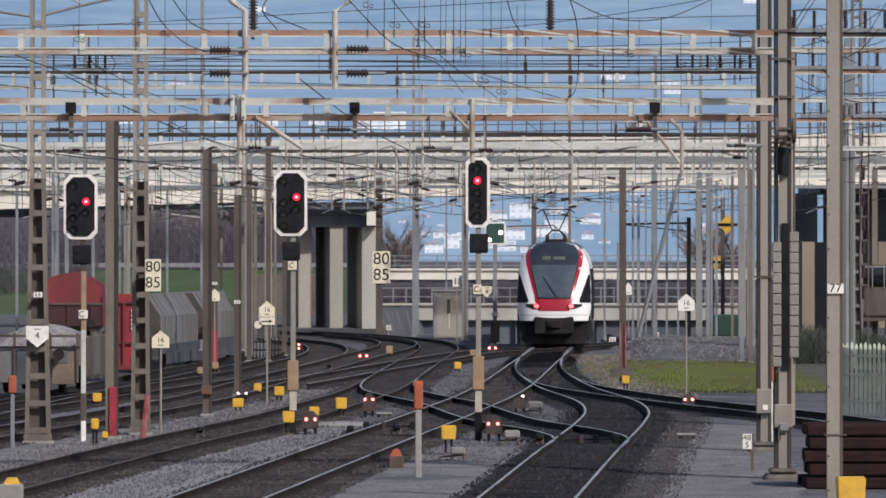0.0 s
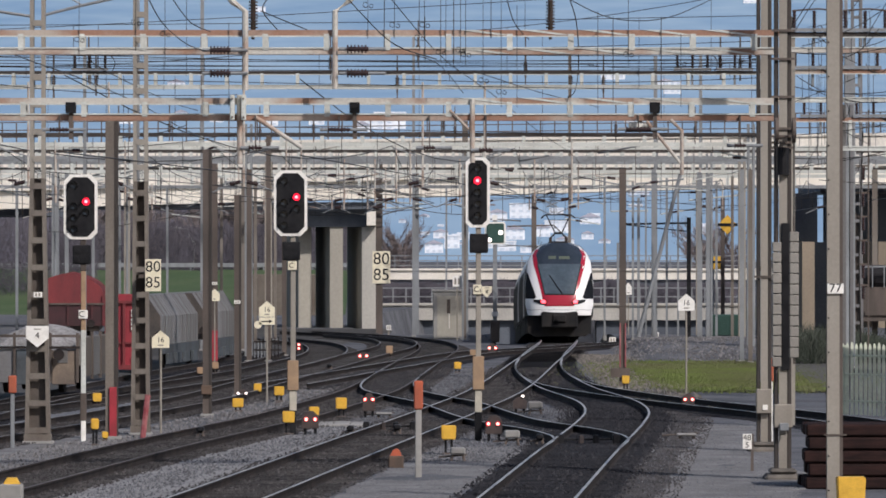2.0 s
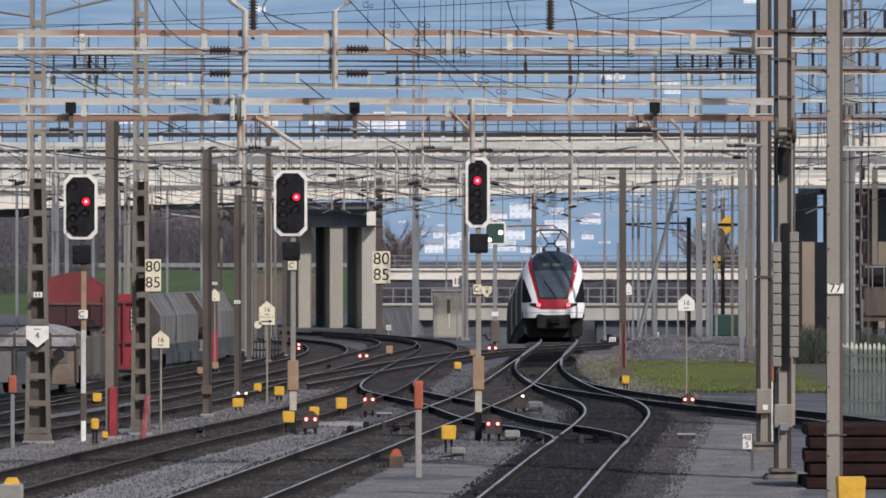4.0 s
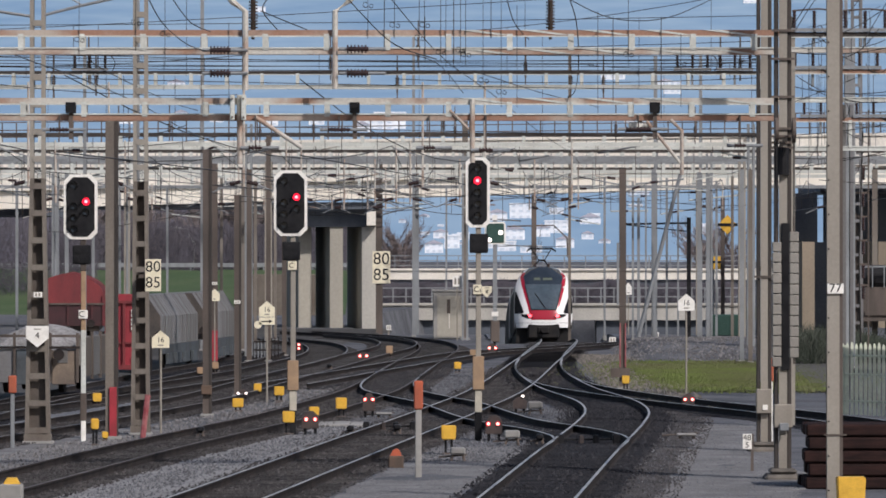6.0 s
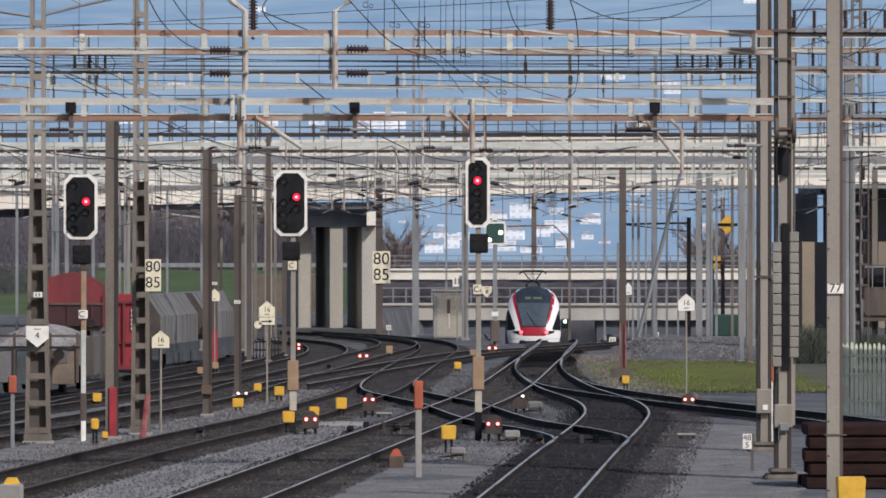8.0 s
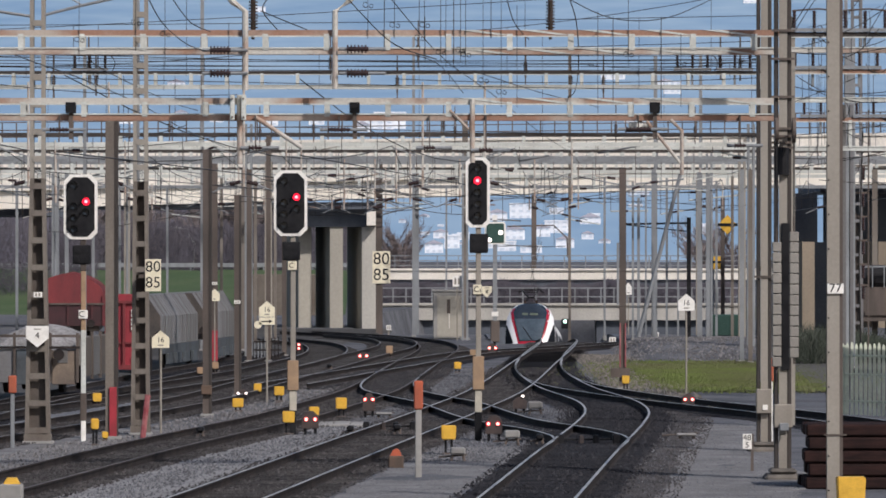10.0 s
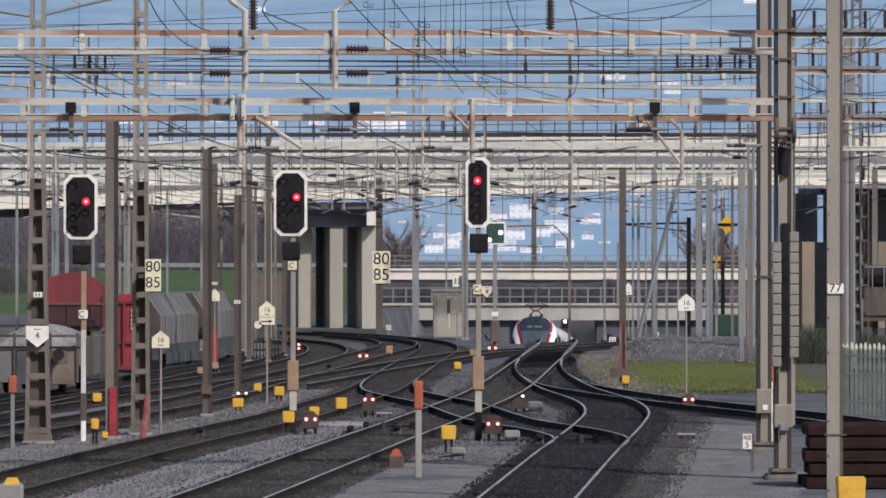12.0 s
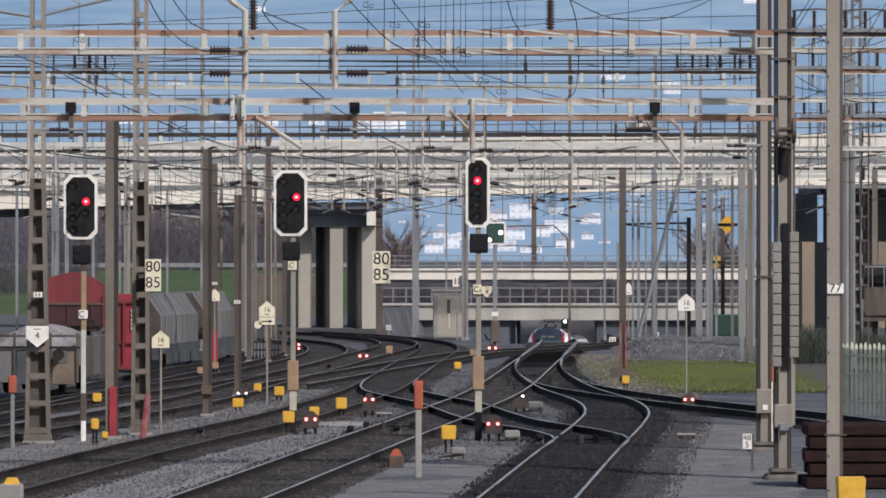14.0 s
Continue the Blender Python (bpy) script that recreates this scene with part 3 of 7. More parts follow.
gantry(262, -28, 30, 7.242, 7.64, 1.3, ("GREY", "PALE"), (11.697, 0.969, -17.036, 29), chord=0.15)
gantry(285, -28, 30, 6.812, 7.325, 1.6, ("PALE", "GREY"), (12.237, -15.101, 29), chord=0.15)
gantry(232, -26, 26, 7.402, 7.644, 0.6, ("DARK", "GREY"), (-25.5, 25.5), chord=0.121)
gantry(275, -28, 28, 7.541, 7.932, 0.5, ("GREY", "DARK"), (-27.5, 27.5), chord=0.121)
gantry(150, 8.559, 14, 7.579, 8.304, 1.4, ("RUSTCHORD", "PALE"), (8.645, 13.5))
gantry(160, 9.418, 15, 6.524, 7.313, 1.5, ("RUSTCHORD", "PALE"), (10.859, 14.5))
gantry(135, 7.78, 13, 8.331, 8.69, 1.2, ("DARK", "CHORD"), (7.818, 12.5))



# ---- hazy hillside far behind ----
def haze_material():
    m = bpy.data.materials.new("blue_hazy_hillside")
    m.use_nodes = True
    n, l = m.node_tree.nodes, m.node_tree.links
    b = n["Principled BSDF"]
    tc, mp = n.new("ShaderNodeTexCoord"), n.new("ShaderNodeMapping")
    mp.inputs["Scale"].default_value = (0.005, 0.0016, 0.005)
    l.new(tc.outputs["Object"], mp.inputs[0])
    no = n.new("ShaderNodeTexNoise")
    no.inputs["Scale"].default_value, no.inputs["Detail"].default_value = 3.0, 3
    l.new(mp.outputs[0], no.inputs["Vector"])
    # Distance haze is painted as mottled blue emission, so the slope glows by itself.
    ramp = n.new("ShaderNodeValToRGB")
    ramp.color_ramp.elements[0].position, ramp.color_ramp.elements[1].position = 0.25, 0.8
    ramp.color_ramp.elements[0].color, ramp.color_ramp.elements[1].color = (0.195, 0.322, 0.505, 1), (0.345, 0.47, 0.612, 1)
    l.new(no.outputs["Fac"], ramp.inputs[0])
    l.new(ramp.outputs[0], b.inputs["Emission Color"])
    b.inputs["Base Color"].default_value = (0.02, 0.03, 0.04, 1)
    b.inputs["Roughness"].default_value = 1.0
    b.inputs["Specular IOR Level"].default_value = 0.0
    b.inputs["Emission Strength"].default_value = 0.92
    return m


def hill_z(x, y):
    return 205 * max(0.0, (y - 1900) / 2800) + 5 * noise.noise((x * 0.004, y * 0.002, 5)) * min(1, max(0, (y - 1950) / 300))


def hillside():
    ys = [1850 + 75 * i for i in range(40)]
    xs = [-1500 + 100 * i for i in range(31)]
    verts = [(x, y, hill_z(x, y) - (3 if y < 1900 else 0)) for y in ys for x in xs]
    w = len(xs)
    faces = [(j * w + i, j * w + i + 1, (j + 1) * w + i + 1, (j + 1) * w + i) for j in range(len(ys) - 1) for i in range(w - 1)]
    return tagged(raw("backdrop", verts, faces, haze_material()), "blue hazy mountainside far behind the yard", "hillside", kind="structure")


hillside()


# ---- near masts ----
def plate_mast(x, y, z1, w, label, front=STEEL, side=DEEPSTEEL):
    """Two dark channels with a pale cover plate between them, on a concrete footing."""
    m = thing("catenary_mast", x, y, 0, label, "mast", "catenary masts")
    # The near-black channels paint the shade on the mast's two sides.
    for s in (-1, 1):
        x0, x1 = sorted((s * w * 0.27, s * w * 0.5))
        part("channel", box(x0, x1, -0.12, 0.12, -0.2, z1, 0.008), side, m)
    part("cover_plate", box(-w * 0.24, w * 0.24, -0.15, -0.1, -0.2, z1), front, m)
    f = part("footing", box(-w * 1.1, w * 1.1, -0.45, 0.45, -0.45, -0.08, 0.05), FOOTING, m)
    part("footing_cap", box(-w * 0.8, w * 0.8, -0.33, 0.33, -0.076, 0.02, 0.04), FOOTING, m)
    return m


def weight_stack(x, y, z0, z1, w, n=12):
    """Counterweights that pull a wire taut, on a rod and a cable."""
    t = thing("tension_weights", x, y, 0, "grey cast counterweight stack hanging on a cable beside the mast", "counterweight", "counterweights")
    h = (z1 - z0) / n
    for i in range(n):
        part("weight", box(-w / 2, w / 2, -w / 2, w / 2, z0 + i * h + 0.006, z0 + (i + 1) * h - 0.006, 0.012), WEIGHT, t)
    part("rod", tube(bmesh.new(), [(0, 0, z0 - 0.1), (0, 0, z1 + 0.25)], 0.018), DARKSTEEL, t)
    part("cable", tube(bmesh.new(), [(0, 0, z1 + 0.25), (0, 0, 5.9)], 0.012), WIRE, t)
    part("pulley", tube(bmesh.new(), [(-0.03, 0, 5.9), (0.03, 0, 5.9)], 0.22, 18), DARKSTEEL, t)
    part("bracket", box(-0.02, 0.02, 0, 0.35, 5.86, 5.94), DARKSTEEL, t)
    return t


m = plate_mast(6.366, 118.243, 9.5, 0.291, "tall grey-brown plated steel mast on a concrete footing")
part("cable_box", box(-0.17, 0.14, -0.28, -0.152, 0.579, 1.072, 0.02), STEEL, m)
part("lock_plate", box(-0.04, 0.06, -0.30, -0.281, 0.657, 0.758), WHITE, m)
part("clamp", box(-0.2, 0.2, -0.18, -0.151, 3.268, 3.313), DARKSTEEL, m)
m = plate_mast(5.921, 103.937, 9.5, 0.296, "tall plated steel gantry mast with clamps and cable boxes")
part("cable_box", box(-0.17, 0.16, -0.30, -0.152, 0.727, 1.141, 0.02), STEEL, m)
part("lock_box", box(-0.07, 0.09, -0.36, -0.302, 0.678, 0.815, 0.01), PALESTEEL, m)
for zc in (5.603, 5.692, 5.801, 5.938, 6.49, 7.15, 7.643):
    part("clamp", box(-0.2, 0.2, -0.19, -0.151, zc - 0.02, zc + 0.02), DARKSTEEL, m)
# Black strip that paints the counterweights' shadow onto the mast.
part("cable_duct", box(-0.03, 0.115, -0.20, -0.152, 1.732, 4.293, 0.01), BLACK, m, "black strip painted as the shadow between the weights")
part("insulated_sleeve", tube(bmesh.new(), [(0, -0.2, 5.131), (0, -0.2, 5.603)], 0.11, 10), BLACK, m)
weight_stack(5.782, 103.3, 1.794, 3.967, 0.157)
weight_stack(6.081, 103.3, 1.95, 4.144, 0.157)

m = h_mast(5.886, 90, 8.5, 0.188, STEEL, "grey-beige riveted steel mast with a numbered white plate", 0.2)
# Dark strip added for the mast's unlit right side.
part("side_channel", box(0.096, 0.145, -0.085, 0.13, -0.25, 8.5), DARKSTEEL, m)
for i in range(14):
    z = 0.2 + 0.52 * i
    part("rivet", disc(bmesh.new(), -0.07, z, 0.014, -0.112, -0.099, 8), RAILRUST, m)
part("strap", box(-0.14, 0.2, -0.115, -0.101, 1.025, 1.05), DARKSTEEL, m)


def lettering(body, size, x, z, y, parent, material=BLACK, name="lettering"):
    cu = bpy.data.curves.new("text", "FONT")
    cu.body, cu.size, cu.align_x, cu.align_y, cu.extrude = body, size, "CENTER", "CENTER", 0.002
    tmp = bpy.data.objects.new("text", cu)
    scene.collection.objects.link(tmp)
    bpy.context.view_layer.update()
    me = bpy.data.meshes.new_from_object(tmp.evaluated_get(bpy.context.evaluated_depsgraph_get()))
    bpy.data.objects.remove(tmp)
    me.transform(Matrix.Translation((x, y, z)) @ Matrix.Rotation(math.pi / 2, 4, "X"))
    me.materials.clear()
    me.materials.append(material)
    ob = new(name, me)
    ob.parent = parent
    return ob


pl = part("number_plate_board", box(-0.094, 0.154, -0.14, -0.118, 3.166, 3.32, 0.004), WHITE, m, "white enamel plate")
lettering("77", 0.19, 0.03, 3.247, -0.143, pl)

m = lattice_mast(-8.365, 123.083, 9.5, 0.315, 0.537, MASTBROWN, 0.56)
part("bracket_arm", tube(bmesh.new(), [(0.1, -0.1, 8.658), (0.933, -0.1, 8.868), (1.867, -0.1, 9.078)], 0.035, 6), PALESTEEL, m)
part("bracket_arm", tube(bmesh.new(), [(-0.1, -0.1, 8.635), (-1.05, -0.1, 8.775)], 0.035, 6), PALESTEEL, m)
part("bracket_tie", tube(bmesh.new(), [(0.1, -0.1, 9.335), (0.933, -0.1, 8.868)], 0.02, 6), PALESTEEL, m)
lattice_mast(-6.528, 128.729, 9.5, 0.317, 0.415, MASTBROWN, 0.55)
m = h_mast(-6.991, 125.655, 6.532, 0.238, MASTBROWN, "brown steel mast with a red painted foot")
# Here and on the masts below, dark strips paint the unlit side.
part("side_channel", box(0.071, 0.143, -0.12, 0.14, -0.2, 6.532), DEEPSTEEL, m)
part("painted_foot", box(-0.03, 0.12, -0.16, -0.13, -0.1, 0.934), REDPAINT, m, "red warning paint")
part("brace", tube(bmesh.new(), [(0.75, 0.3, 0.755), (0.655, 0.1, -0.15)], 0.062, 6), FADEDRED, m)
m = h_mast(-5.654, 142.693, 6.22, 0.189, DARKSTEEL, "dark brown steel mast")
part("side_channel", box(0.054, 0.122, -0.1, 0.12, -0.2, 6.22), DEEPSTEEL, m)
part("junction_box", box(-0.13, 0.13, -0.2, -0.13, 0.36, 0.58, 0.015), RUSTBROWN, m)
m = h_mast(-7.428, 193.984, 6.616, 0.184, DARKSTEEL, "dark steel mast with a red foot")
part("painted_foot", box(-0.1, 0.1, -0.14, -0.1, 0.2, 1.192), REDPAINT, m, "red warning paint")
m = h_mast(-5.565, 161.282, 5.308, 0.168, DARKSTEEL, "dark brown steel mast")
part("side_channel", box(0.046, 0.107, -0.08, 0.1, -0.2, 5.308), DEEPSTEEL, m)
h_mast(-6.877, 211.53, 6.667, 0.18, DARKSTEEL)
h_mast(-6.196, 211.53, 7.87, 0.16, DARKSTEEL)
h_mast(-5.932, 222.722, 6.817, 0.169, DARKSTEEL)
m = h_mast(-3.067, 286.357, 8.074, 0.326, DARKSTEEL)
bd = part("speed_board", box(-0.326, 0.543, -0.24, -0.2, 2.184, 3.731, 0.01), CREAM, m, "cream speed board")
lettering("80", 0.8, 0.109, 3.351, -0.243, bd)
lettering("85", 0.8, 0.109, 2.591, -0.243, bd)
h_mast(-1.276, 286.357, 7.667, 0.244, PALESTEEL, "grey galvanised steel mast")
h_mast(0.979, 264.745, 9.511, 0.251, MASTBROWN)
m = h_mast(5.137, 170.423, 6.118, 0.194, DARKSTEEL, "steel mast with a red and white striped foot")
part("side_channel", box(-0.17, -0.11, -0.12, 0.1, 2.241, 4.018), PALESTEEL, m)
for s in (-1, 1):
    part("painted_edge", box(s * 0.075 - 0.02, s * 0.075 + 0.02, -0.14, -0.105, 0.464, 1.724), FADEDRED, m, "faded red paint")
part("relay_box", box(-0.35, 0.2, -0.2, 0.1, 0.173, 0.432), DARKSTEEL, m)
WEST_MASTS = ((98, 300, 592, 16, 1), (225, 300, 588, 8, 1), (118, 300, 590, 8, 1), (30, 330, 585, 6, 1), (165, 320, 590, 6, 1), (212, 330, 587, 5, 1), (296, 330, 592, 5, 1), (392, 315, 600, 6, 0), (452, 320, 605, 7, 0), (487, 330, 602, 6, 0), (430, 300, 620, 7, 0), (150, 60, 640, 7, 1), (358, -20, 620, 8, 1), (243, -20, 640, 10, 1), (732, 60, 595, 6, 1))
EAST_MASTS = ((1130, 350, 600, 6, 1), (1157, 300, 602, 10, 1), (1200, 330, 600, 4, 1), (1237, 305, 603, 8, 1), (1253, 308, 604, 9, 1), (1313, 300, 640, 9, 1), (1328, 300, 642, 9, 0), (1497, -30, 610, 7, 1), (1548, 300, 604, 12, 0), (1070, 315, 596, 5, 1), (1120, 320, 600, 5, 1), (1143, 330, 603, 4, 1), (1180, 315, 599, 5, 1), (1268, 320, 598, 5, 1), (1296, 312, 606, 6, 0), (790, 330, 590, 4, 1), (1008, 80, 590, 6, 0), (1160, 100, 598, 8, 1), (1240, 90, 600, 7, 1))
for px, pt, pb, w, mt in WEST_MASTS + EAST_MASTS:
    yy = 10549.8 * 3.99 / (pb - 441)
    s = yy / 10549.8
    h_mast((px - 784) * s, yy, 3.84 - (pt - 441) * s, w * s * 0.8, PALESTEEL if mt else MASTBROWN, "grey galvanised steel mast" if mt else "weathered brown steel catenary mast")
lattice_mast(17.068, 246, 14.823, 0.466, 0.56, WAGONGREY, 0.7, "grey galvanised batten-plate mast")
m = h_mast(15.483, 330, 6.686, 0.22, DARKSTEEL, "dark pole carrying a yellow diamond board")
p4 = [(0.25 + a * 0.516, 5.185 + b * 0.547) for a, b in ((-1, 0), (0, -1), (1, 0), (0, 1))]
bd = part("diamond_board", prism(bmesh.new(), p4, -0.16, -0.13), YELLOW, m, "yellow diamond board")
part("bar", box(-0.282, 0.813, -0.19, -0.163, 5.107, 5.263), BLACK, bd)
m = h_mast(14.997, 331, 3.871, 0.14, PALESTEEL, "pale pole with a yellow board")
bd = part("warning_board", box(0, 0.471, -0.16, -0.13, 2.711, 3.432), YELLOW, m, "dull yellow board")
part("bar", box(-0.031, 0.502, -0.18, -0.163, 3.056, 3.181), BLACK, bd)
m = h_mast(10.916, 264.745, 5.245, 0.176, BLACK, "dark blue-black post with a long bracket arm")
part("bracket_arm", tube(bmesh.new(), [(0, 0, 4.994), (-2.811, 0, 4.944)], 0.05), BLACK, m)
part("stay", tube(bmesh.new(), [(0, 0, 4.618), (-2.811, 0, 4.919)], 0.03), BLACK, m)
m = thing("leaning_pole", 8.27, 255.118, 0, "pale grey steel pole leaning between the masts", "pole")
part("shaft", tube(bmesh.new(), [(0, 0, -0.25), (1.886, 0, 7.056)], 0.1, 10, 0.08), PALESTEEL, m)
# mast far off on the overpass
m = h_mast(7.417, 486, 8.262, 0.4, DARKSTEEL, "dark mast standing on the overpass", None, 1.352, False)
part("bracket_arm", tube(bmesh.new(), [(-2.2, 0, 5.683), (1.6, 0, 5.775), (2.7, 0, 4.715), (2.75, 0, 3.149)], 0.07), DARKSTEEL, m)
part("stay", tube(bmesh.new(), [(0, 0, 4.116), (-3.2, 0, 4.07)], 0.05), PALESTEEL, m)


t = thing("tunnel_signal", 8.429, 411.7, 0, "small dark signal with a green-white lamp under the low bridge", "signal")
bd = part("signal_box", box(-0.25, 0.4, -0.1, 0.28, -1.662, -0.999, 0.03), BLACK, t)
part("lamp", disc(bmesh.new(), 0, -1.155, 0.11, -0.14, -0.101), glow("pale_green_lamp", (0.6, 1.0, 0.85), 3), bd, "lit pale green lamp")

# ---- bridge-side brackets on the near beams ----
def drop_bracket(x, y, pts, r=0.06):
    t = thing("drop_bracket", x, y, 0, "rust-streaked tubular bracket hung on the gantry beam", "bracket", "drop brackets")
    part("tube", tube(bmesh.new(), pts, r, 8), CHORD, t)
    return t


def rod_insulator(x, y, z, length, upright=False, r=0.07, label="brown ribbed porcelain insulator on the gantry"):
    t = thing("insulator", x, y, z, label, "insulator", "insulators")
    n = max(4, int(length / 0.055))
    ax = (lambda v: (0, 0, v)) if upright else (lambda v: (v, 0, 0))
    bm = bmesh.new()
    for i in range(n):
        a = -length / 2 + length * i / n
        tube(bm, [ax(a), ax(a + length / n * 0.45)], r, 10)
    tube(bm, [ax(-length / 2), ax(length / 2)], r * 0.55, 10)
    part("porcelain_body", bm, INSULATOR, t)
    part("cap", tube(bmesh.new(), [ax(-length / 2 - 0.14), ax(-length / 2)], 0.03, 8), PALESTEEL, t)
    part("cap", tube(bmesh.new(), [ax(length / 2), ax(length / 2 + 0.3)], 0.03, 8), PALESTEEL, t)
    return t


YF = 104.72
drop_bracket(-3.473, YF, [(-0.397, 0, 8.395), (-0.218, 0, 8.177), (0, 0, 8.018), (0, 0, 6.629)], 0.055)
drop_bracket(-1.896, YF, [(0.417, 0, 8.395), (0.248, 0, 8.197), (0, 0, 8.018), (0, 0, 6.658)], 0.05)
drop_bracket(-3.593, YF + 0.64, [(0, 0, 6.565), (0, 0, 5.347)], 0.05)
drop_bracket(0.519, YF + 0.64, [(0, 0, 6.495), (0, 0, 5.367)], 0.045)
drop_bracket(0.519, YF + 0.66, [(-0.399, 0, 6.295), (0, 0, 5.896)], 0.025)
drop_bracket(4.222, YF + 0.64, [(-0.2, 0, 6.126), (0, 0, 5.926), (0, 0, 5.148)], 0.035)
drop_bracket(-3.33, YF + 0.64, [(0, 0, 6.18), (0.85, 0, 5.62)], 0.04)
drop_bracket(3.6, YF + 0.64, [(0, 0, 6.1), (0.6, 0, 5.35)], 0.03)
for px, py, lg in ((390, 89, 36), (390, 130, 36), (633, 87, 38), (633, 130, 38)):
    s = 104.6 / 10549.8
    rod_insulator((px - 784) * s, 104.62, 3.84 - (py - 441) * s, lg * s, False, 0.075)
for px, py, lg in ((105, 230, 34), (600, 230, 40), (1130, 229, 44), (452, 262, 24), (860, 266, 24), (760, 262, 20), (1310, 258, 20)):
    s = 105.3 / 10549.8
    t = rod_insulator((px - 784) * s, 105.3, 3.84 - (py - 441) * s, lg * s, False, 0.045)
    part("hanger", box(-0.012, 0.012, 0, 0.1, 0, 6.2 - (3.84 - (py - 441) * s)), DARKSTEEL, t)
rod_insulator(-3.344, 105, 7.98, 0.617, True, 0.08)
rod_insulator(1.891, 105, 7.95, 0.557, True, 0.08)
for px in (127, 628, 1158):
    s = 105.6 / 10549.8
    t = thing("cable_terminal", (px - 784) * s, 105.35, 0, "black terminal box with a hanging post on the gantry beam", "terminal box", "terminal boxes")
    part("housing", box(-0.09, 0.09, -0.1, 0.12, 3.84 - (201 - 441) * s, 3.84 - (182 - 441) * s, 0.01), BLACK, t)
    part("post", box(-0.035, 0.035, -0.03, 0.03, 3.84 - (247 - 441) * s, 3.84 - (200 - 441) * s), DARKSTEEL, t)
for px in (411, 431):
    s = 105.2 / 10549.8
    t = thing("clamp_plate", (px - 784) * s, 105.2, 0, "pale bolted clamp plate across the gantry beam", "clamp", "clamp plates")
    part("plate", box(-0.04, 0.04, -0.04, 0.2, 3.84 - (213 - 441) * s, 3.84 - (168 - 441) * s, 0.008), BATTEN, t)
    for zc in (208, 175):
        part("bolt", disc(bmesh.new(), 0, 3.84 - (zc - 441) * s, 0.018, -0.06, -0.041, 8), DARKSTEEL, t)
for px, py, d in ((703, 147, 178), (1068, 147, 178), (1010, 145, 178), (157, 118, 178), (95, 145, 178), (170, 140, 178), (585, 112, 178), (740, 90, 178), (1275, 112, 178), (1310, 114, 178), (930, 120, 178), (805, 232, 222), (785, 222, 222), (555, 228, 222), (460, 232, 222), (300, 226, 222), (210, 230, 222), (1090, 228, 222), (1230, 232, 222)):
    s = d / 10549.8
    z = 3.84 - (py - 441) * s
    t = rod_insulator((px - 784) * s, d, z, 0.34, True, 0.07)
    part("hanger", box(-0.015, 0.015, -0.2, 0.2, z * 0 - 0.5, 0.9), DARKSTEEL, t)


def ribbed(x, z0, z1, r, n=6):
    """A lathed porcelain body with sheds."""
    bm = bmesh.new()
    prof = []
    for i in range(n):
        a, h = z0 + (z1 - z0) * i / n, (z1 - z0) / n
        prof += [(r * 0.55, a), (r * 0.6, a + h * 0.3), (r, a + h * 0.45), (r * 0.6, a + h * 0.85)]
    prof.append((r * 0.5, z1))
    rings = [[bm.verts.new((x + q * math.cos(k * 0.7854), q * math.sin(k * 0.7854), z)) for k in range(8)] for q, z in prof]
    for p, q in zip(rings, rings[1:]):
        for k in range(8):
            bm.faces.new((p[k], p[(k + 1) % 8], q[(k + 1) % 8], q[k]))
    bm.faces.new(rings[0][::-1])
    bm.faces.new(rings[-1])
    return bm


def disconnector(x, y, z, label="pole-top disconnector with ribbed insulators and a curled jumper"):
    """A switch on a steel bar: three insulators, a blade and a looped jumper."""
    t = thing("disconnector", x, y, z, label, "switch", "disconnectors")
    part("base_bar", box(-0.55, 0.55, -0.06, 0.06, -0.06, 0.02), PALESTEEL, t)
    for k in (-0.45, 0.0, 0.45):
        part("insulator", ribbed(k, 0.018, 0.42, 0.055), INSULATOR, t)
    part("blade", tube(bmesh.new(), [(-0.5, 0, 0.42), (0.1, 0, 0.46), (0.5, 0, 0.42)], 0.022, 6), DARKSTEEL, t)
    pts = [(0.45 + 0.3 * math.sin(a), -0.02, 0.14 + 0.3 * math.cos(a)) for a in [k * 0.5 for k in range(10)]]
    part("jumper", tube(bmesh.new(), pts, 0.014, 5), WIRE, t)
    part("stem", box(-0.03, 0.03, 0.062, 0.24, -0.5, 0.0), PALESTEEL, t)
    return t


for px, gy, zb in ((1225, 178, 9.16), (1300, 178, 9.16), (160, 178, 9.16), (1438, 150, 8.36), (1520, 150, 8.36), (1452, 160, 7.37), (1545, 160, 7.37), (1440, 135, 8.75), (1530, 135, 8.75)):
    disconnector((px - 784) * gy / 10549.8, gy - 0.2, zb + 0.06)
m = h_mast(13.65, 200, 11.2, 0.34, PALESTEEL, "pale galvanised steel mast hung with insulators", 0.3)
for k, z in enumerate((2.6, 3.3, 4.1, 4.9, 5.7, 6.6)):
    part("bracket_arm", box(0.17, 0.62, -0.03, 0.03, z, z + 0.06), DARKSTEEL, m)
    part("insulator", ribbed(0.45, z - 0.44, z, 0.08, 5), INSULATOR, m)
part("ladder_rail", box(0.6, 0.65, -0.03, 0.03, 0, 8.5), DARKSTEEL, m)
part("cable", tube(bmesh.new(), [(0.38, -0.16, 0), (0.3, -0.16, 3.4), (0.42, -0.16, 7.8)], 0.025, 5), WIRE, m)
t = thing("lamp_unit", (1134 - 784) * 105.4 / 10549.8, 105.55, 0, "white floodlight housing on a dark tray under the beam", "lamp")
part("housing", box(-0.21, 0.21, -0.1, 0.1, 5.97, 6.09, 0.02), WHITE, t, "white enamel housing")
part("tray", box(-0.27, 0.27, -0.13, 0.13, 5.91, 5.967, 0.01), BLACK, t)
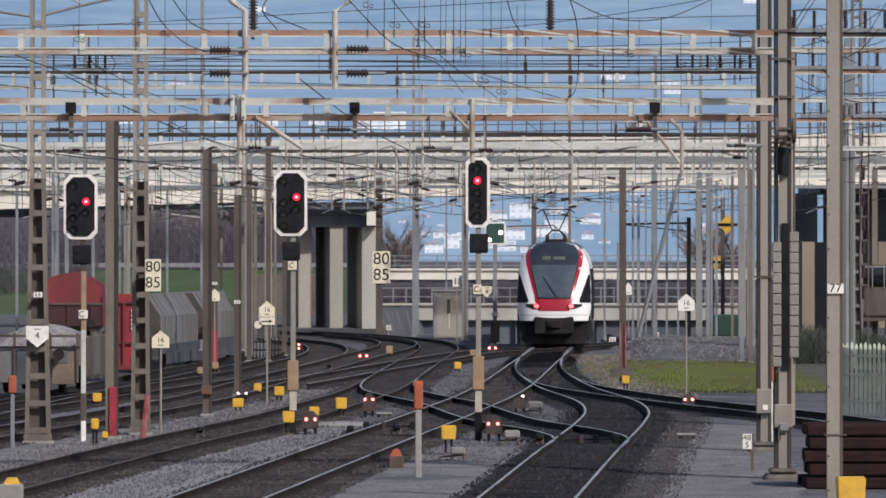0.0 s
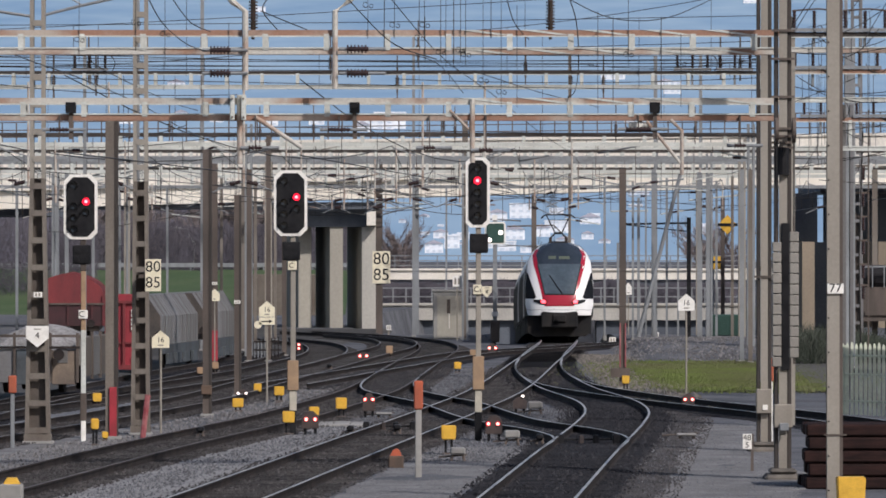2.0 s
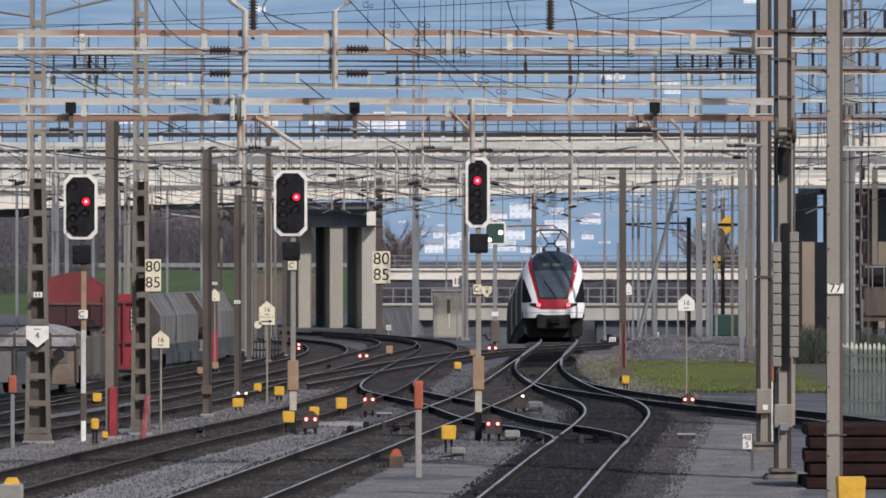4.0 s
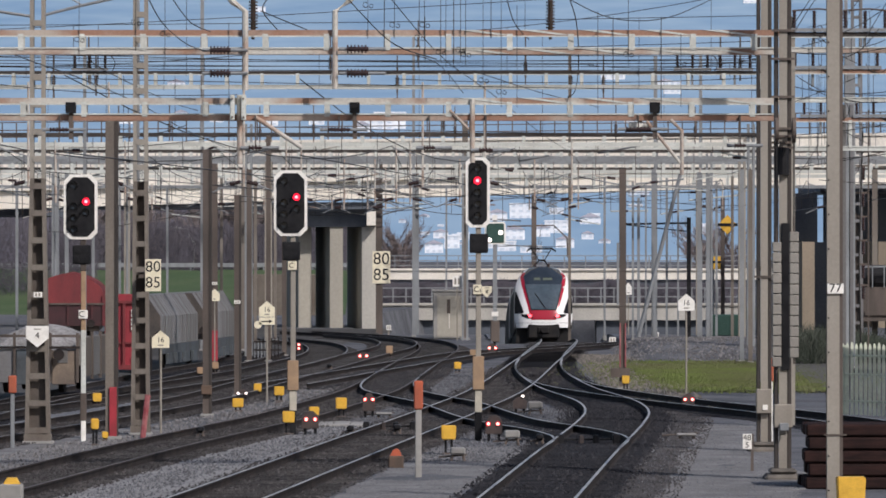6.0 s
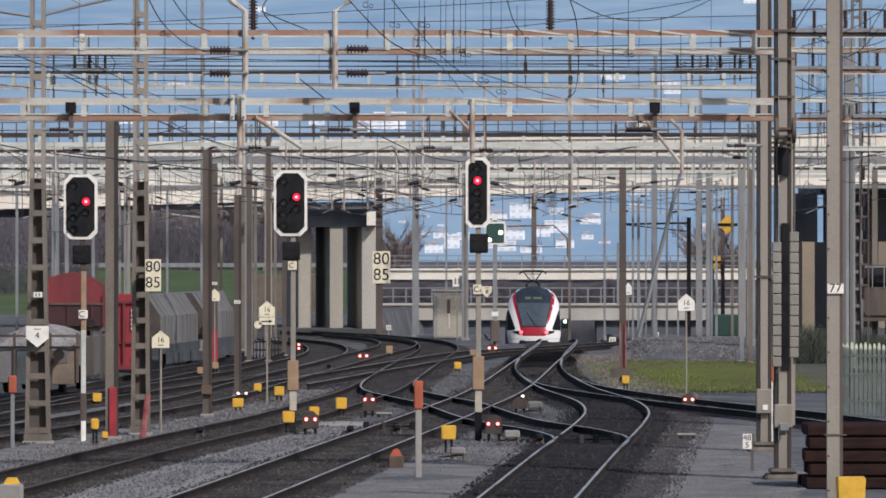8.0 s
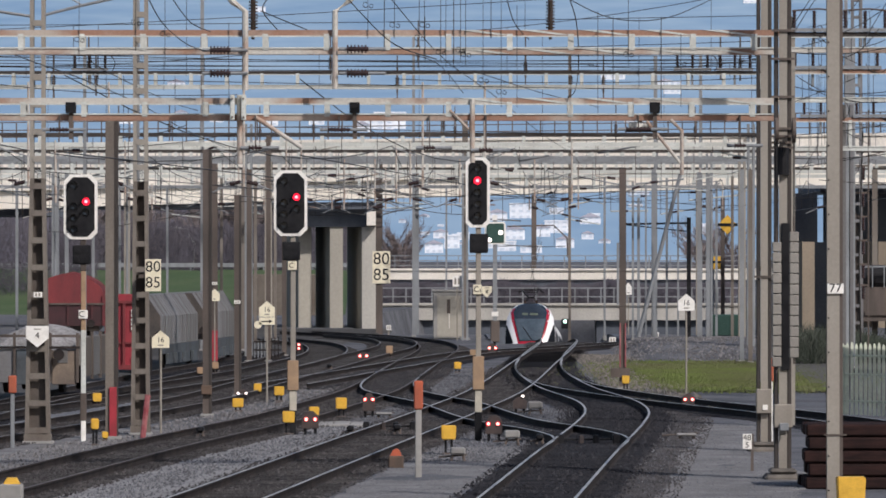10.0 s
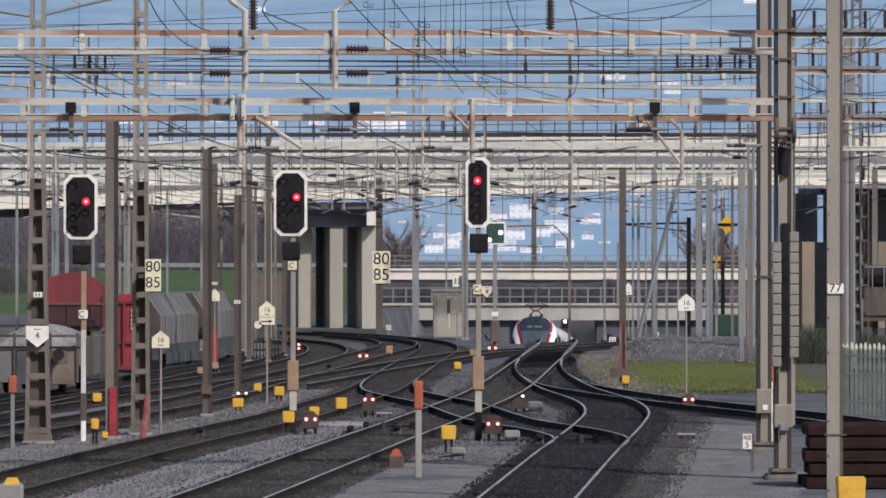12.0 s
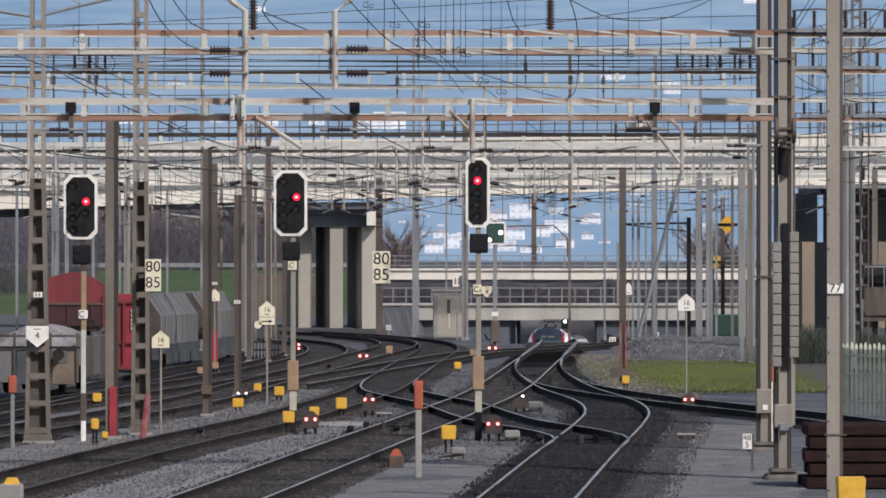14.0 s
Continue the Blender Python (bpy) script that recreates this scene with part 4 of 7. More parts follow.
part("strap", box(-0.025, 0.025, -0.02, 0.1, 6.085, 6.2), DARKSTEEL, t)


# ---- signals ----
def main_signal(x, y, head, lamps, lit, lower, label, bands):
    """A colour-light signal: white-edged black board, hooded lamps, lower box, banded post with cabinet."""
    t = thing("main_signal", x, y, 0, label, "signal", "main signals")
    x0, x1, z0, z1 = (head[0] - x, head[1] - x, head[2], head[3])
    c = 0.2 * (x1 - x0)
    octo = lambda e: [(x0 + e + c, z0 + e), (x1 - e - c, z0 + e), (x1 - e, z0 + e + c), (x1 - e, z1 - e - c), (x1 - e - c, z1 - e), (x0 + e + c, z1 - e), (x0 + e, z1 - e - c), (x0 + e, z0 + e + c)]
    bd = part("signal_board", prism(bmesh.new(), octo(0.0), -0.1, -0.06), WHITE, t, "white-edged board")
    part("black_face", prism(bmesh.new(), octo(0.06), -0.115, -0.096), BLACK, bd, "matt black face")
    for lx, lz in lamps + [lit]:
        lx -= x
        on = (lx + x, lz) == lit
        r = 0.08
        part("lamp", disc(bmesh.new(), lx, lz, r * (1.0 if on else 0.8), -0.135, -0.112), REDLAMP if on else GLASS, bd, "lit red lamp" if on else "unlit lamp")
        if on:
            part("lamp_core", disc(bmesh.new(), lx, lz, 0.035, -0.145, -0.136), LAMPCORE, bd)
        bm = bmesh.new()
        ang = [math.pi * (-0.1 + 1.2 * k / 10) for k in range(11)]
        vs = [[bm.verts.new((lx + q * math.cos(a), yy, lz + q * math.sin(a))) for a in ang] for yy, q in ((-0.112, r + 0.012), (-0.21, r + 0.012), (-0.21, r), (-0.112, r))]
        for p, q in zip(vs, vs[1:] + vs[:1]):
            for k in range(10):
                bm.faces.new((p[k], p[k + 1], q[k + 1], q[k]))
        part("hood", bm, BLACK, bd)
    lb = part("lower_signal", box(lower[0] - x, lower[1] - x, -0.1, 0.12, lower[2], lower[3], 0.02), BLACK, t, "black unlit distant signal box")
    for k in (0.28, 0.72):
        for j in (0.25, 0.7):
            part("lamp", disc(bmesh.new(), lower[0] - x + k * (lower[1] - lower[0]), lower[2] + j * (lower[3] - lower[2]), 0.05, -0.12, -0.099, 10), BLACK, lb)
    for i, (za, zb, w, m) in enumerate(bands):
        part("post" if w < 0.16 else "cabinet", box(-w / 2, w / 2, -w / 2, w / 2, za, zb, 0.012), m, t)
    part("ladder_strut", tube(bmesh.new(), [(0, 0.0, bands[0][1]), (0, -0.02, head[2] + 0.4)], 0.05), STEEL, t)
    return t


DL = 124.2
t = main_signal(-7.493, DL, (-7.899, -7.193, 4.04, 5.394), [(-7.687, 5.17), (-7.687, 4.723), (-7.687, 4.487), (-7.687, 4.252), (-7.44, 4.605)], (-7.428, 4.829),
                (-7.711, -7.334, 3.522, 3.922), "white-edged black colour-light signal showing red on a banded post",
                [(3.381, 4.087, 0.12, DARKSTEEL), (2.145, 3.393, 0.10, TAN), (0.826, 2.157, 0.10, BATTEN), (0.261, 0.838, 0.13, DARKSTEEL), (-0.25, 0.273, 0.10, WHITE)])
b = part("name_board", box(-0.094, 0.094, -0.1, -0.06, 2.392, 2.569, 0.004), WHITE, t, "small white board")
lettering("C", 0.17, -0.03, 2.48, -0.103, b)
DM = 128.7
t = main_signal(-3.239, DM, (-3.648, -2.928, 4.121, 5.536), [(-3.428, 5.304), (-3.428, 4.84), (-3.428, 4.596), (-3.428, 4.352), (-3.16, 4.706)], (-3.16, 4.962),
                (-3.465, -3.086, 3.596, 3.999), "white-edged black colour-light signal showing red with a tan cabinet",
                [(1.412, 4.096, 0.11, STEEL), (0.79, 1.437, 0.235, TAN), (0.351, 0.802, 0.155, POSTPALE), (-0.25, 0.363, 0.14, BLACK)])
b = part("name_board", box(-0.11, 0.085, -0.1, -0.06, 3.389, 3.572, 0.004), CREAM, t, "small cream board")
lettering("C", 0.16, -0.03, 3.48, -0.103, b)
DR = 124.9
t = main_signal(0.74, DR, (0.474, 0.983, 4.29, 5.758), [(0.722, 5.533), (0.722, 5.024), (0.722, 4.775), (0.722, 4.538)], (0.722, 5.273),
                (0.556, 0.947, 3.757, 4.16), "narrow white-edged signal showing one red lamp of five",
                [(1.579, 4.325, 0.11, STEEL), (0.892, 1.591, 0.24, TAN), (0.419, 0.904, 0.15, POSTPALE), (-0.25, 0.43, 0.15, BLACK)])
b = part("name_board", box(-0.107, 0.071, -0.1, -0.06, 2.893, 3.094, 0.004), CREAM, t, "small cream board")
lettering("C", 0.17, -0.04, 2.994, -0.103, b)
lettering("3", 0.1, 0.04, 2.96, -0.103, b)
b = part("arrow_board", prism(bmesh.new(), [(0.077, 3.059), (0.284, 3.059), (0.284, 2.94), (0.178, 2.822), (0.077, 2.917)], -0.1, -0.06), CREAM, t, "small cream shield")
lettering("8", 0.12, 0.18, 2.945, -0.103, b)
part("mark", box(0.14, 0.22, -0.105, -0.1, 3.02, 3.035), STEEL, b)

t = thing("distant_signal", 2.285, 262, 0, "dark green distant signal showing two white lamps", "signal")
bd = part("signal_board", prism(bmesh.new(), [(-0.348, 4.039), (0.397, 4.039), (0.472, 4.113), (0.472, 4.933), (0.397, 5.032), (-0.348, 5.032), (-0.447, 4.933), (-0.447, 4.113)], -0.12, -0.08), WHITE, t, "white-edged board")
GREENBLACK = mat("dark_green_enamel", (0.02, 0.06, 0.05), (0.03, 0.075, 0.06), 0.5, 0, 4, 40, 0.5, 0.0)
part("face", box(-0.373, 0.397, -0.14, -0.118, 4.113, 4.958, 0.03), GREENBLACK, bd)
part("lamp", disc(bmesh.new(), 0.248, 4.56, 0.10, -0.17, -0.139), WHITELAMP, bd, "lit white lamp")
part("lamp", disc(bmesh.new(), -0.248, 4.237, 0.10, -0.17, -0.139), WHITELAMP, bd, "lit white lamp")
part("plate", box(-0.12, 0.1, -0.12, -0.09, 5.107, 5.33), WHITE, t)
part("post", box(-0.09, 0.09, -0.07, 0.07, -0.25, 5.33), PALESTEEL, t)
part("base_box", box(-0.2, 0.2, -0.2, 0.2, -0.25, 0.686, 0.03), DARKSTEEL, t)
part("clamp", box(-0.15, 0.15, -0.12, 0.12, 0.885, 1.083), WHITE, t)


def dwarf_signal(x, y, lamps, w, h, lit, base=0.0):
    """A low shunting signal: sloped dark housing with hooded lamps on two feet."""
    t = thing("dwarf_signal", x, y, -0.15, "low dark shunting signal with two glowing lamps" if len(lamps) > 1 else "low dark shunting signal with one white lamp", "signal", "dwarf signals")
    hs = part("housing", prism(bmesh.new(), [(-w / 2, h * 0.25), (w / 2, h * 0.25), (w * 0.5, h * 0.75), (w * 0.18, h), (-w * 0.18, h), (-w * 0.5, h * 0.75)], -0.12, 0.14), DWARFBROWN, t)
    for s in (-1, 1):
        part("foot", box(s * w * 0.3 - 0.03, s * w * 0.3 + 0.03, -0.06, 0.1, -0.12, h * 0.27), BLACK, t)
    for lx, lz in lamps:
        r = 0.030 if y < 180 else 0.040
        part("lamp", disc(bmesh.new(), lx, lz, r, -0.16, -0.118, 12), lit, hs, "glowing lamp")
        part("lamp_rim", disc(bmesh.new(), lx, lz, r * 1.5, -0.14, -0.112, 12), REDHALO if lit is not WHITELAMP else BLACK, hs)
    return t


for px, pb, l0, l1, ly, w, h, m in ((549, 768, 542, 558, 742, 30, 40, 0), (653, 738, 646, 660, 707, 22, 42, 0), (874, 779, 864, 881, 750, 30, 44, 0), (1218, 723, 1212, 1225, 707, 22, 26, 0), (643, 642, 637, 649, 630, 18, 18, 0), (429, 707, 422, 436, 696, 20, 18, 1), (871, 630, 866, 877, 616, 16, 22, 0)):
    yy = 10549.8 * 3.99 / (pb - 441)
    s = yy / 10549.8
    dwarf_signal((px - 784) * s, yy, [((l0 - px) * s, (pb - ly) * s), ((l1 - px) * s, (pb - ly) * s)], w * s, h * s, WHITELAMP if m else ORANGELAMP)
dwarf_signal(1.878, 145.656, [(0.069, 0.4)], 0.331, 0.373, WHITELAMP)
dwarf_signal(-5.5, 227.538, [(0, 0.345), (0, 0.194)], 0.259, 0.431, ORANGELAMP)


def lantern_box(x, y, w, h, lift, material, label):
    """A point indicator: tapered enamel hood on two legs over a small base."""
    t = thing("point_indicator", x, y, -0.15, label, "point indicator", "point indicators")
    bm = bmesh.new()
    vs = [bm.verts.new((a * w / 2 * k, b * w / 2 * k, z)) for z, k in ((lift, 0.92), (lift + h, 1.0)) for a, b in ((-1, -1), (1, -1), (1, 1), (-1, 1))]
    for f in ((0, 3, 2, 1), (4, 5, 6, 7), (0, 1, 5, 4), (1, 2, 6, 5), (2, 3, 7, 6), (3, 0, 4, 7)):
        bm.faces.new([vs[i] for i in f])
    bmesh.ops.bevel(bm, geom=list(bm.edges), offset=0.018, segments=2, affect="EDGES")
    part("hood", bm, material, t)
    for s in (-1, 1):
        part("leg", box(s * w * 0.2 - 0.022, s * w * 0.2 + 0.022, -0.03, 0.03, -0.08, lift + 0.02), BLACK, t)
    part("base_plate", box(-w * 0.4, w * 0.4, -0.12, 0.12, -0.1, 0.02), DARKSTEEL, t)
    return t


for px, pt, pm, pb, w, m in ((794, 753, 778, 803, 27, 0), (604, 704, 724, 738, 20, 0), (511, 728, 748, 768, 22, 0), (556, 720, 736, 745, 18, 0), (494, 684, 700, 710, 18, 0), (421, 705, 721, 727, 20, 0), (456, 679, 693, 700, 14, 0), (168, 741, 760, 787, 14, 0), (172, 696, 711, 717, 16, 0), (186, 764, 776, 779, 11, 0), (810, 641, 653, 659, 13, 0), (1107, 665, 679, 690, 14, 0), (355, 650, 662, 668, 13, 1), (381, 641, 653, 660, 12, 1), (837, 619, 630, 636, 11, 1), (689, 612, 627, 632, 12, 1)):
    yy = 10549.8 * 3.99 / (pb - 441)
    s = yy / 10549.8
    lantern_box((px - 784) * s, yy, w * s, (pm - pt) * s, (pb - pm) * s, TAN if m else YELLOW, "tan enamel point indicator on legs" if m else "yellow enamel point indicator hood on black legs")
lantern_box(6.052, 88.5, 0.428, 0.369, 0.1 + 0.141, YELLOW, "large yellow hood on a post beside the timber stack")


def point_machine(x, y, w, h, material=GREYCONC):
    """A low switch drive: lidded trough on splayed legs."""
    t = thing("point_machine", x, y, -0.15, "low grey point machine housing beside the rails", "point machine", "point machines")
    part("trough", box(-w / 2, w / 2, -0.22, 0.22, h * 0.45, h, 0.03), material, t)
    for s in (-1, 1):
        part("leg", tube(bmesh.new(), [(s * w * 0.3, -0.1, h * 0.5), (s * w * 0.5, -0.15, -0.1)], 0.03), DARKSTEEL, t)
    part("rod", tube(bmesh.new(), [(-w * 1.2, 0, 0.05), (w * 0.6, 0, 0.1)], 0.02), DARKSTEEL, t)
    return t


for px, pb, w, h in ((810, 814, 28, 22), (906, 786, 28, 24), (947, 733, 26, 22), (680, 738, 30, 8), (1215, 775, 36, 8)):
    yy = 10549.8 * 3.99 / (pb - 441)
    s = yy / 10549.8
    point_machine((px - 784) * s, yy, w * s, h * s)
t = thing("cable_pit_cover", -0.86, 109.336, -0.15, "brown wooden cable box with an orange cap", "cable box")
part("box_body", box(-0.14, 0.14, -0.2, 0.2, -0.1, 0.2, 0.02), RUSTBROWN, t)
part("cap", prism(bmesh.new(), [(-0.11, 0.2), (0.1, 0.2), (0.07, 0.29), (0.01, 0.33), (-0.06, 0.3)], -0.1, 0.1), ORANGE, t)
t = thing("cable_pit_cover", -6.744, 93.129, -0.15, "pale concrete block with a yellow cap", "cable box")
part("box_body", box(-0.18, 0.18, -0.2, 0.2, -0.1, 0.32, 0.02), GREYCONC, t)
part("cap", prism(bmesh.new(), [(-0.12, 0.32), (0.14, 0.32), (0.08, 0.42), (-0.06, 0.42)], -0.1, 0.1), YELLOW, t)
for px, pb in ((620, 770), (703, 768), (955, 786), (355, 772), (583, 655)):
    yy = 10549.8 * 3.99 / (pb - 441)
    point_machine((px - 784) * yy / 10549.8, yy, 0.16, 0.2, BLACK)


def trough_cover(x, y, n):
    t = thing("cable_trough_cover", x, y, -0.17, "row of pale flat concrete cable trough lids", "cover slab")
    for k in range(n):
        part("slab", box(k * 0.37, k * 0.37 + 0.355, random.uniform(-0.05, 0.05), 2.6, -0.05, 0.04 + 0.01 * (k % 2), 0.012), GREYCONC, t)


trough_cover(-2.85, 134.6, 3)


def point_rodding(x0, x1, y):
    """Detector rods and dark drive boxes across a switch."""
    t = thing("point_rodding", x0, y, -0.15, "dark steel point rods with greasy drive boxes across the track", "point rods", "point rods")
    part("rod", tube(bmesh.new(), [(0, 0, 0.08), (x1 - x0, 0.1, 0.08)], 0.025, 6), BLACK, t)
    part("rod", tube(bmesh.new(), [(0.1, 0.5, 0.06), (x1 - x0, 0.6, 0.06)], 0.02, 6), DARKSTEEL, t)
    for k, w in ((0.05, 0.14), (0.38, 0.1), (0.62, 0.12), (0.95, 0.16)):
        x = (x1 - x0) * k
        part("drive_box", box(x - w / 2, x + w / 2, -0.16, 0.16, -0.08, 0.14 + 0.3 * w, 0.02), DWARFBROWN if k == 0.38 else BLACK, t)


point_rodding(2.35, 3.62, 122.4)
point_rodding(-1.75, -0.6, 131.5)


def marker_post(x, y, h, w, split, label, cap=ORANGE, stem=GREYCONC, capw=1.45):
    t = thing("marker_post", x, y, -0.15, label, "post", "marker posts")
    part("stem", box(-w / 2, w / 2, -w / 2, w / 2, -0.1, split, 0.012), stem, t)
    part("cap", box(-w * capw / 2, w * capw / 2, -w * capw / 2, w * capw / 2, split, h, 0.02), cap, t, "orange painted head")
    return t


marker_post(-0.431, 104.453, 1.683, 0.109, 1.178, "pale grey post with an orange head")
marker_post(-8.662, 119.927, 1.444, 0.08, 1.091, "thin grey post with an orange head", ORANGE, PALESTEEL, 2.0)
marker_post(6.827, 124.172, 1.707, 0.071, 1.236, "thin white post with an orange head", ORANGE, WHITE, 1.6)


def house_board(x, y, z0, z1, w, label, text="", down=False, post=True, base=-0.25, material=CREAM):
    """A pointed enamel board on a thin post."""
    t = thing("marker_board", x, y, 0, label, "board", "marker boards")
    h, k = z1 - z0, 0.42
    poly = [(-w / 2, z0), (w / 2, z0), (w / 2, z1 - h * k), (0, z1), (-w / 2, z1 - h * k)] if not down else [(0, z0), (w / 2, z0 + h * k), (w / 2, z1), (-w / 2, z1), (-w / 2, z0 + h * k)]
    b = part("board_plate", prism(bmesh.new(), poly, -0.07, -0.045), material, t)
    if text:
        lettering(text, h * 0.42, 0, z0 + h * (0.55 if down else 0.45), -0.073, b)
    part("bar", box(-w * 0.16, w * 0.16, -0.074, -0.07, z0 + h * (0.82 if down else 0.12), z0 + h * (0.87 if down else 0.19)), STEEL, b)
    if post:
        part("post", tube(bmesh.new(), [(0, 0, base), (0, 0, z0 + 0.1)], 0.025, 8), STEEL, t)
        part("bracket", box(-0.03, 0.03, -0.044, 0.03, z0 + 0.02, z0 + 0.08), STEEL, t)
    return t


house_board(-6.132, 129.521, 1.692, 2.072, 0.381, "cream house-shaped board with a number on a thin post", "16")
t = house_board(-4.586, 155.33, 2.073, 2.485, 0.412, "cream house-shaped board above an arrow plate", "16")
b = part("arrow_plate", box(-0.206, 0.206, -0.07, -0.045, 1.867, 2.058), CREAM, t)
part("arrow", prism(bmesh.new(), [(-0.133, 1.941), (0.059, 1.941), (0.059, 1.911), (0.147, 1.955), (0.059, 2), (0.059, 1.97), (-0.133, 1.97)], -0.076, -0.071), BLACK, b)
part("disc", disc(bmesh.new(), -0.236, 1.867, 0.1, -0.07, -0.045), CREAM, t)
house_board(6.531, 160.055, 2.186, 2.641, 0.44, "white house-shaped board on a tall thin post", "16", material=WHITE)
house_board(-7.368, 192.4, 2.162, 2.563, 0.328, "small cream house-shaped board on the mast", "", post=True)
t = house_board(-8.351, 122.78, 1.815, 2.257, 0.466, "white shield-shaped board on the lattice mast", "4", True, post=False, material=WHITE)
part("bracket", box(-0.1, 0.1, -0.045, 0.3, 2.2, 2.26), DARKSTEEL, t)
house_board(8.643, 278, 1.706, 2.285, 0.369, "white house-shaped board seen beyond the mast", "", material=WHITE)
t = thing("speed_board", -6.219, 127.9, 0, "cream speed limit board fixed to the lattice mast", "sign")
b = part("board_plate", box(-0.17, 0.17, -0.05, -0.02, 2.931, 3.622, 0.006), CREAM, t)
lettering("80", 0.33, 0, 3.452, -0.053, b)
lettering("85", 0.33, 0, 3.113, -0.053, b)
part("arm", box(-0.315, -0.145, -0.02, 0.75, 3.222, 3.294), DARKSTEEL, t)
t = thing("distance_sign", 5.582, 107.659, 0, "small white kilometre sign on a dark post", "sign")
b = part("board_plate", box(-0.173, -0.01, -0.06, -0.035, 0.228, 0.503, 0.004), WHITE, t)
lettering("48", 0.15, -0.092, 0.432, -0.063, b)
lettering("5", 0.15, -0.092, 0.299, -0.063, b)
part("post", box(-0.025, 0.025, -0.035, 0.01, -0.3, 0.503), DARKSTEEL, t)
# plates with unreadable or left-out numbers
for px, py, d, w, h in ((67, 522, 122.7, 15, 9), (250, 562, 129.0, 12, 8), (1352, 475, 118.3, 20, 11), (420, 535, 161.2, 11, 6), (1162, 594, 275, 8, 11), (1084, 602, 255, 12, 10), (688, 580, 278, 8, 9), (380, 502, 193.6, 9, 5), (809, 498, 262, 16, 19)):
    s = d / 10549.8
    t = thing("plate", (px - 784) * s, d, 3.84 - (py - 441) * s, "small white enamel plate with dark marks", "plate", "mast plates")
    b = part("enamel", box(-w * s / 2, w * s / 2, -0.03, 0.02, -h * s / 2, h * s / 2), WHITE, t)
    for k in (-0.2, 0.2):
        part("mark", box((k - 0.1) * w * s, (k + 0.1) * w * s, -0.036, -0.031, -h * s * 0.3, h * s * 0.3), STEEL, b)
    part("bracket", box(-0.02, 0.02, 0.02, 0.3, -0.03, 0.03), STEEL, t)
    if d > 200:
        part("post", box(-0.03, 0.03, 0.021, 0.05, -(3.84 - (py - 441) * s) - 0.3, 0), STEEL, t)


# ---- patches of other ground ----
strip("grass_patch", lambda y: 8.85 - 0.008 * (y - 185), 167, 212, 2.5, -0.15, GRASS, "strip of bright green grass between the tracks", "grass", 1.0, 0.6)
DIRT = mat("brown_dirt", (0.055, 0.05, 0.047), (0.085, 0.078, 0.072), 0.95, 0, 0.5, 12, 0.5, 0.6)
PATH = mat("pale_cinder_path", (0.108, 0.106, 0.109), (0.202, 0.198, 0.2), 0.95, 0, 0.9, 14, 0.5, 0.8, spread=0.2, grain_by=0.35)
PALEPATH = mat("pale_dusty_walkway", (0.15, 0.149, 0.154), (0.25, 0.247, 0.25), 0.95, 0, 0.8, 14, 0.5, 0.8, spread=0.2, grain_by=0.3)
DIMPATH = mat("grey_cinder_walkway", (0.118, 0.121, 0.132), (0.154, 0.157, 0.17), 0.95, 0, 0.6, 14, 0.5, 0.8, grain_by=0.3)
strip("path", lambda y: 4.5 + 0.047 * (y - 100), 78, 137, 1.4, -0.168, PATH, "pale trodden cinder path beside the track", "path", 0.8, 0.6)
strip("path", lambda y: 0.5 * (main_x(y) + THROUGH(y)), 72, 121, 0.95, -0.168, PATH, "pale cinder walkway between two tracks", "path", 1.0, 0.2)
strip("path", lambda y: 0.5 * (LEFT(y) + main_x(y)) + 0.05, 84, 134, 1.25, -0.168, PALEPATH, "pale cinder walkway between two tracks", "path", 1.0, 0.25)
strip("path", lambda y: 0.5 * (YARD_A(y) + YARD_B(y)) - 0.1, 120, 158, 0.8, -0.168, DIMPATH, "pale cinder walkway between two yard tracks", "path", 1.0, 0.25)
strip("path", lambda y: 0.5 * (YARD_A(y) + LEFT(y)), 100, 134, 1.0, -0.168, PATH, "pale cinder walkway between two yard tracks", "path", 1.0, 0.2)
strip("dirt_patch", lambda y: YARD_C(y) - 3.4, 146, 300, 4.6, -0.165, mat("oily_yard_dirt", (0.035, 0.033, 0.032), (0.06, 0.056, 0.054), 0.95, 0, 0.5, 12, 0.5, 0.6, grain_by=0.3), "dark oily dirt under the goods wagons", "ground", 1.5, 0.6)
strip("dirt_patch", lambda y: 14.2, 196, 262, 1.9, -0.13, DIRT, "dark bare dirt beside the bank", "ground", 1.5, 0.4)
strip("dirt_patch", lambda y: 11.9, 140, 240, 0.8, -0.12, DIRT, "brown dirt track along the fence", "ground", 1.5, 0.4)


def mound_z(x, y):
    u, v = (x - 6.6) / 6.4, (y - 214) / 31.2
    return -0.22 + 0.62 * math.sin(math.pi * min(1, max(0, v))) * max(0, min(1, 6 * u, 6 * (1 - u)))


def mound():
    """A low bank of pale ballast beyond the grass."""
    verts, faces = [], []
    n = 26
    for j in range(13):
        for i in range(n + 1):
            x, y = 6.6 + 6.4 * i / n, 214 + 2.6 * j
            z = mound_z(x, y) + 0.05 * noise.noise((x * 1.5, y, 0))
            verts.append((x, y, z))
    for j in range(12):
        for i in range(n):
            a = j * (n + 1) + i
            faces.append((a, a + 1, a + n + 2, a + n + 1))
    return tagged(raw("ballast_bank", verts, faces, BALLAST), "low bank of pale broken ballast", "gravel", kind="structure")


mound()


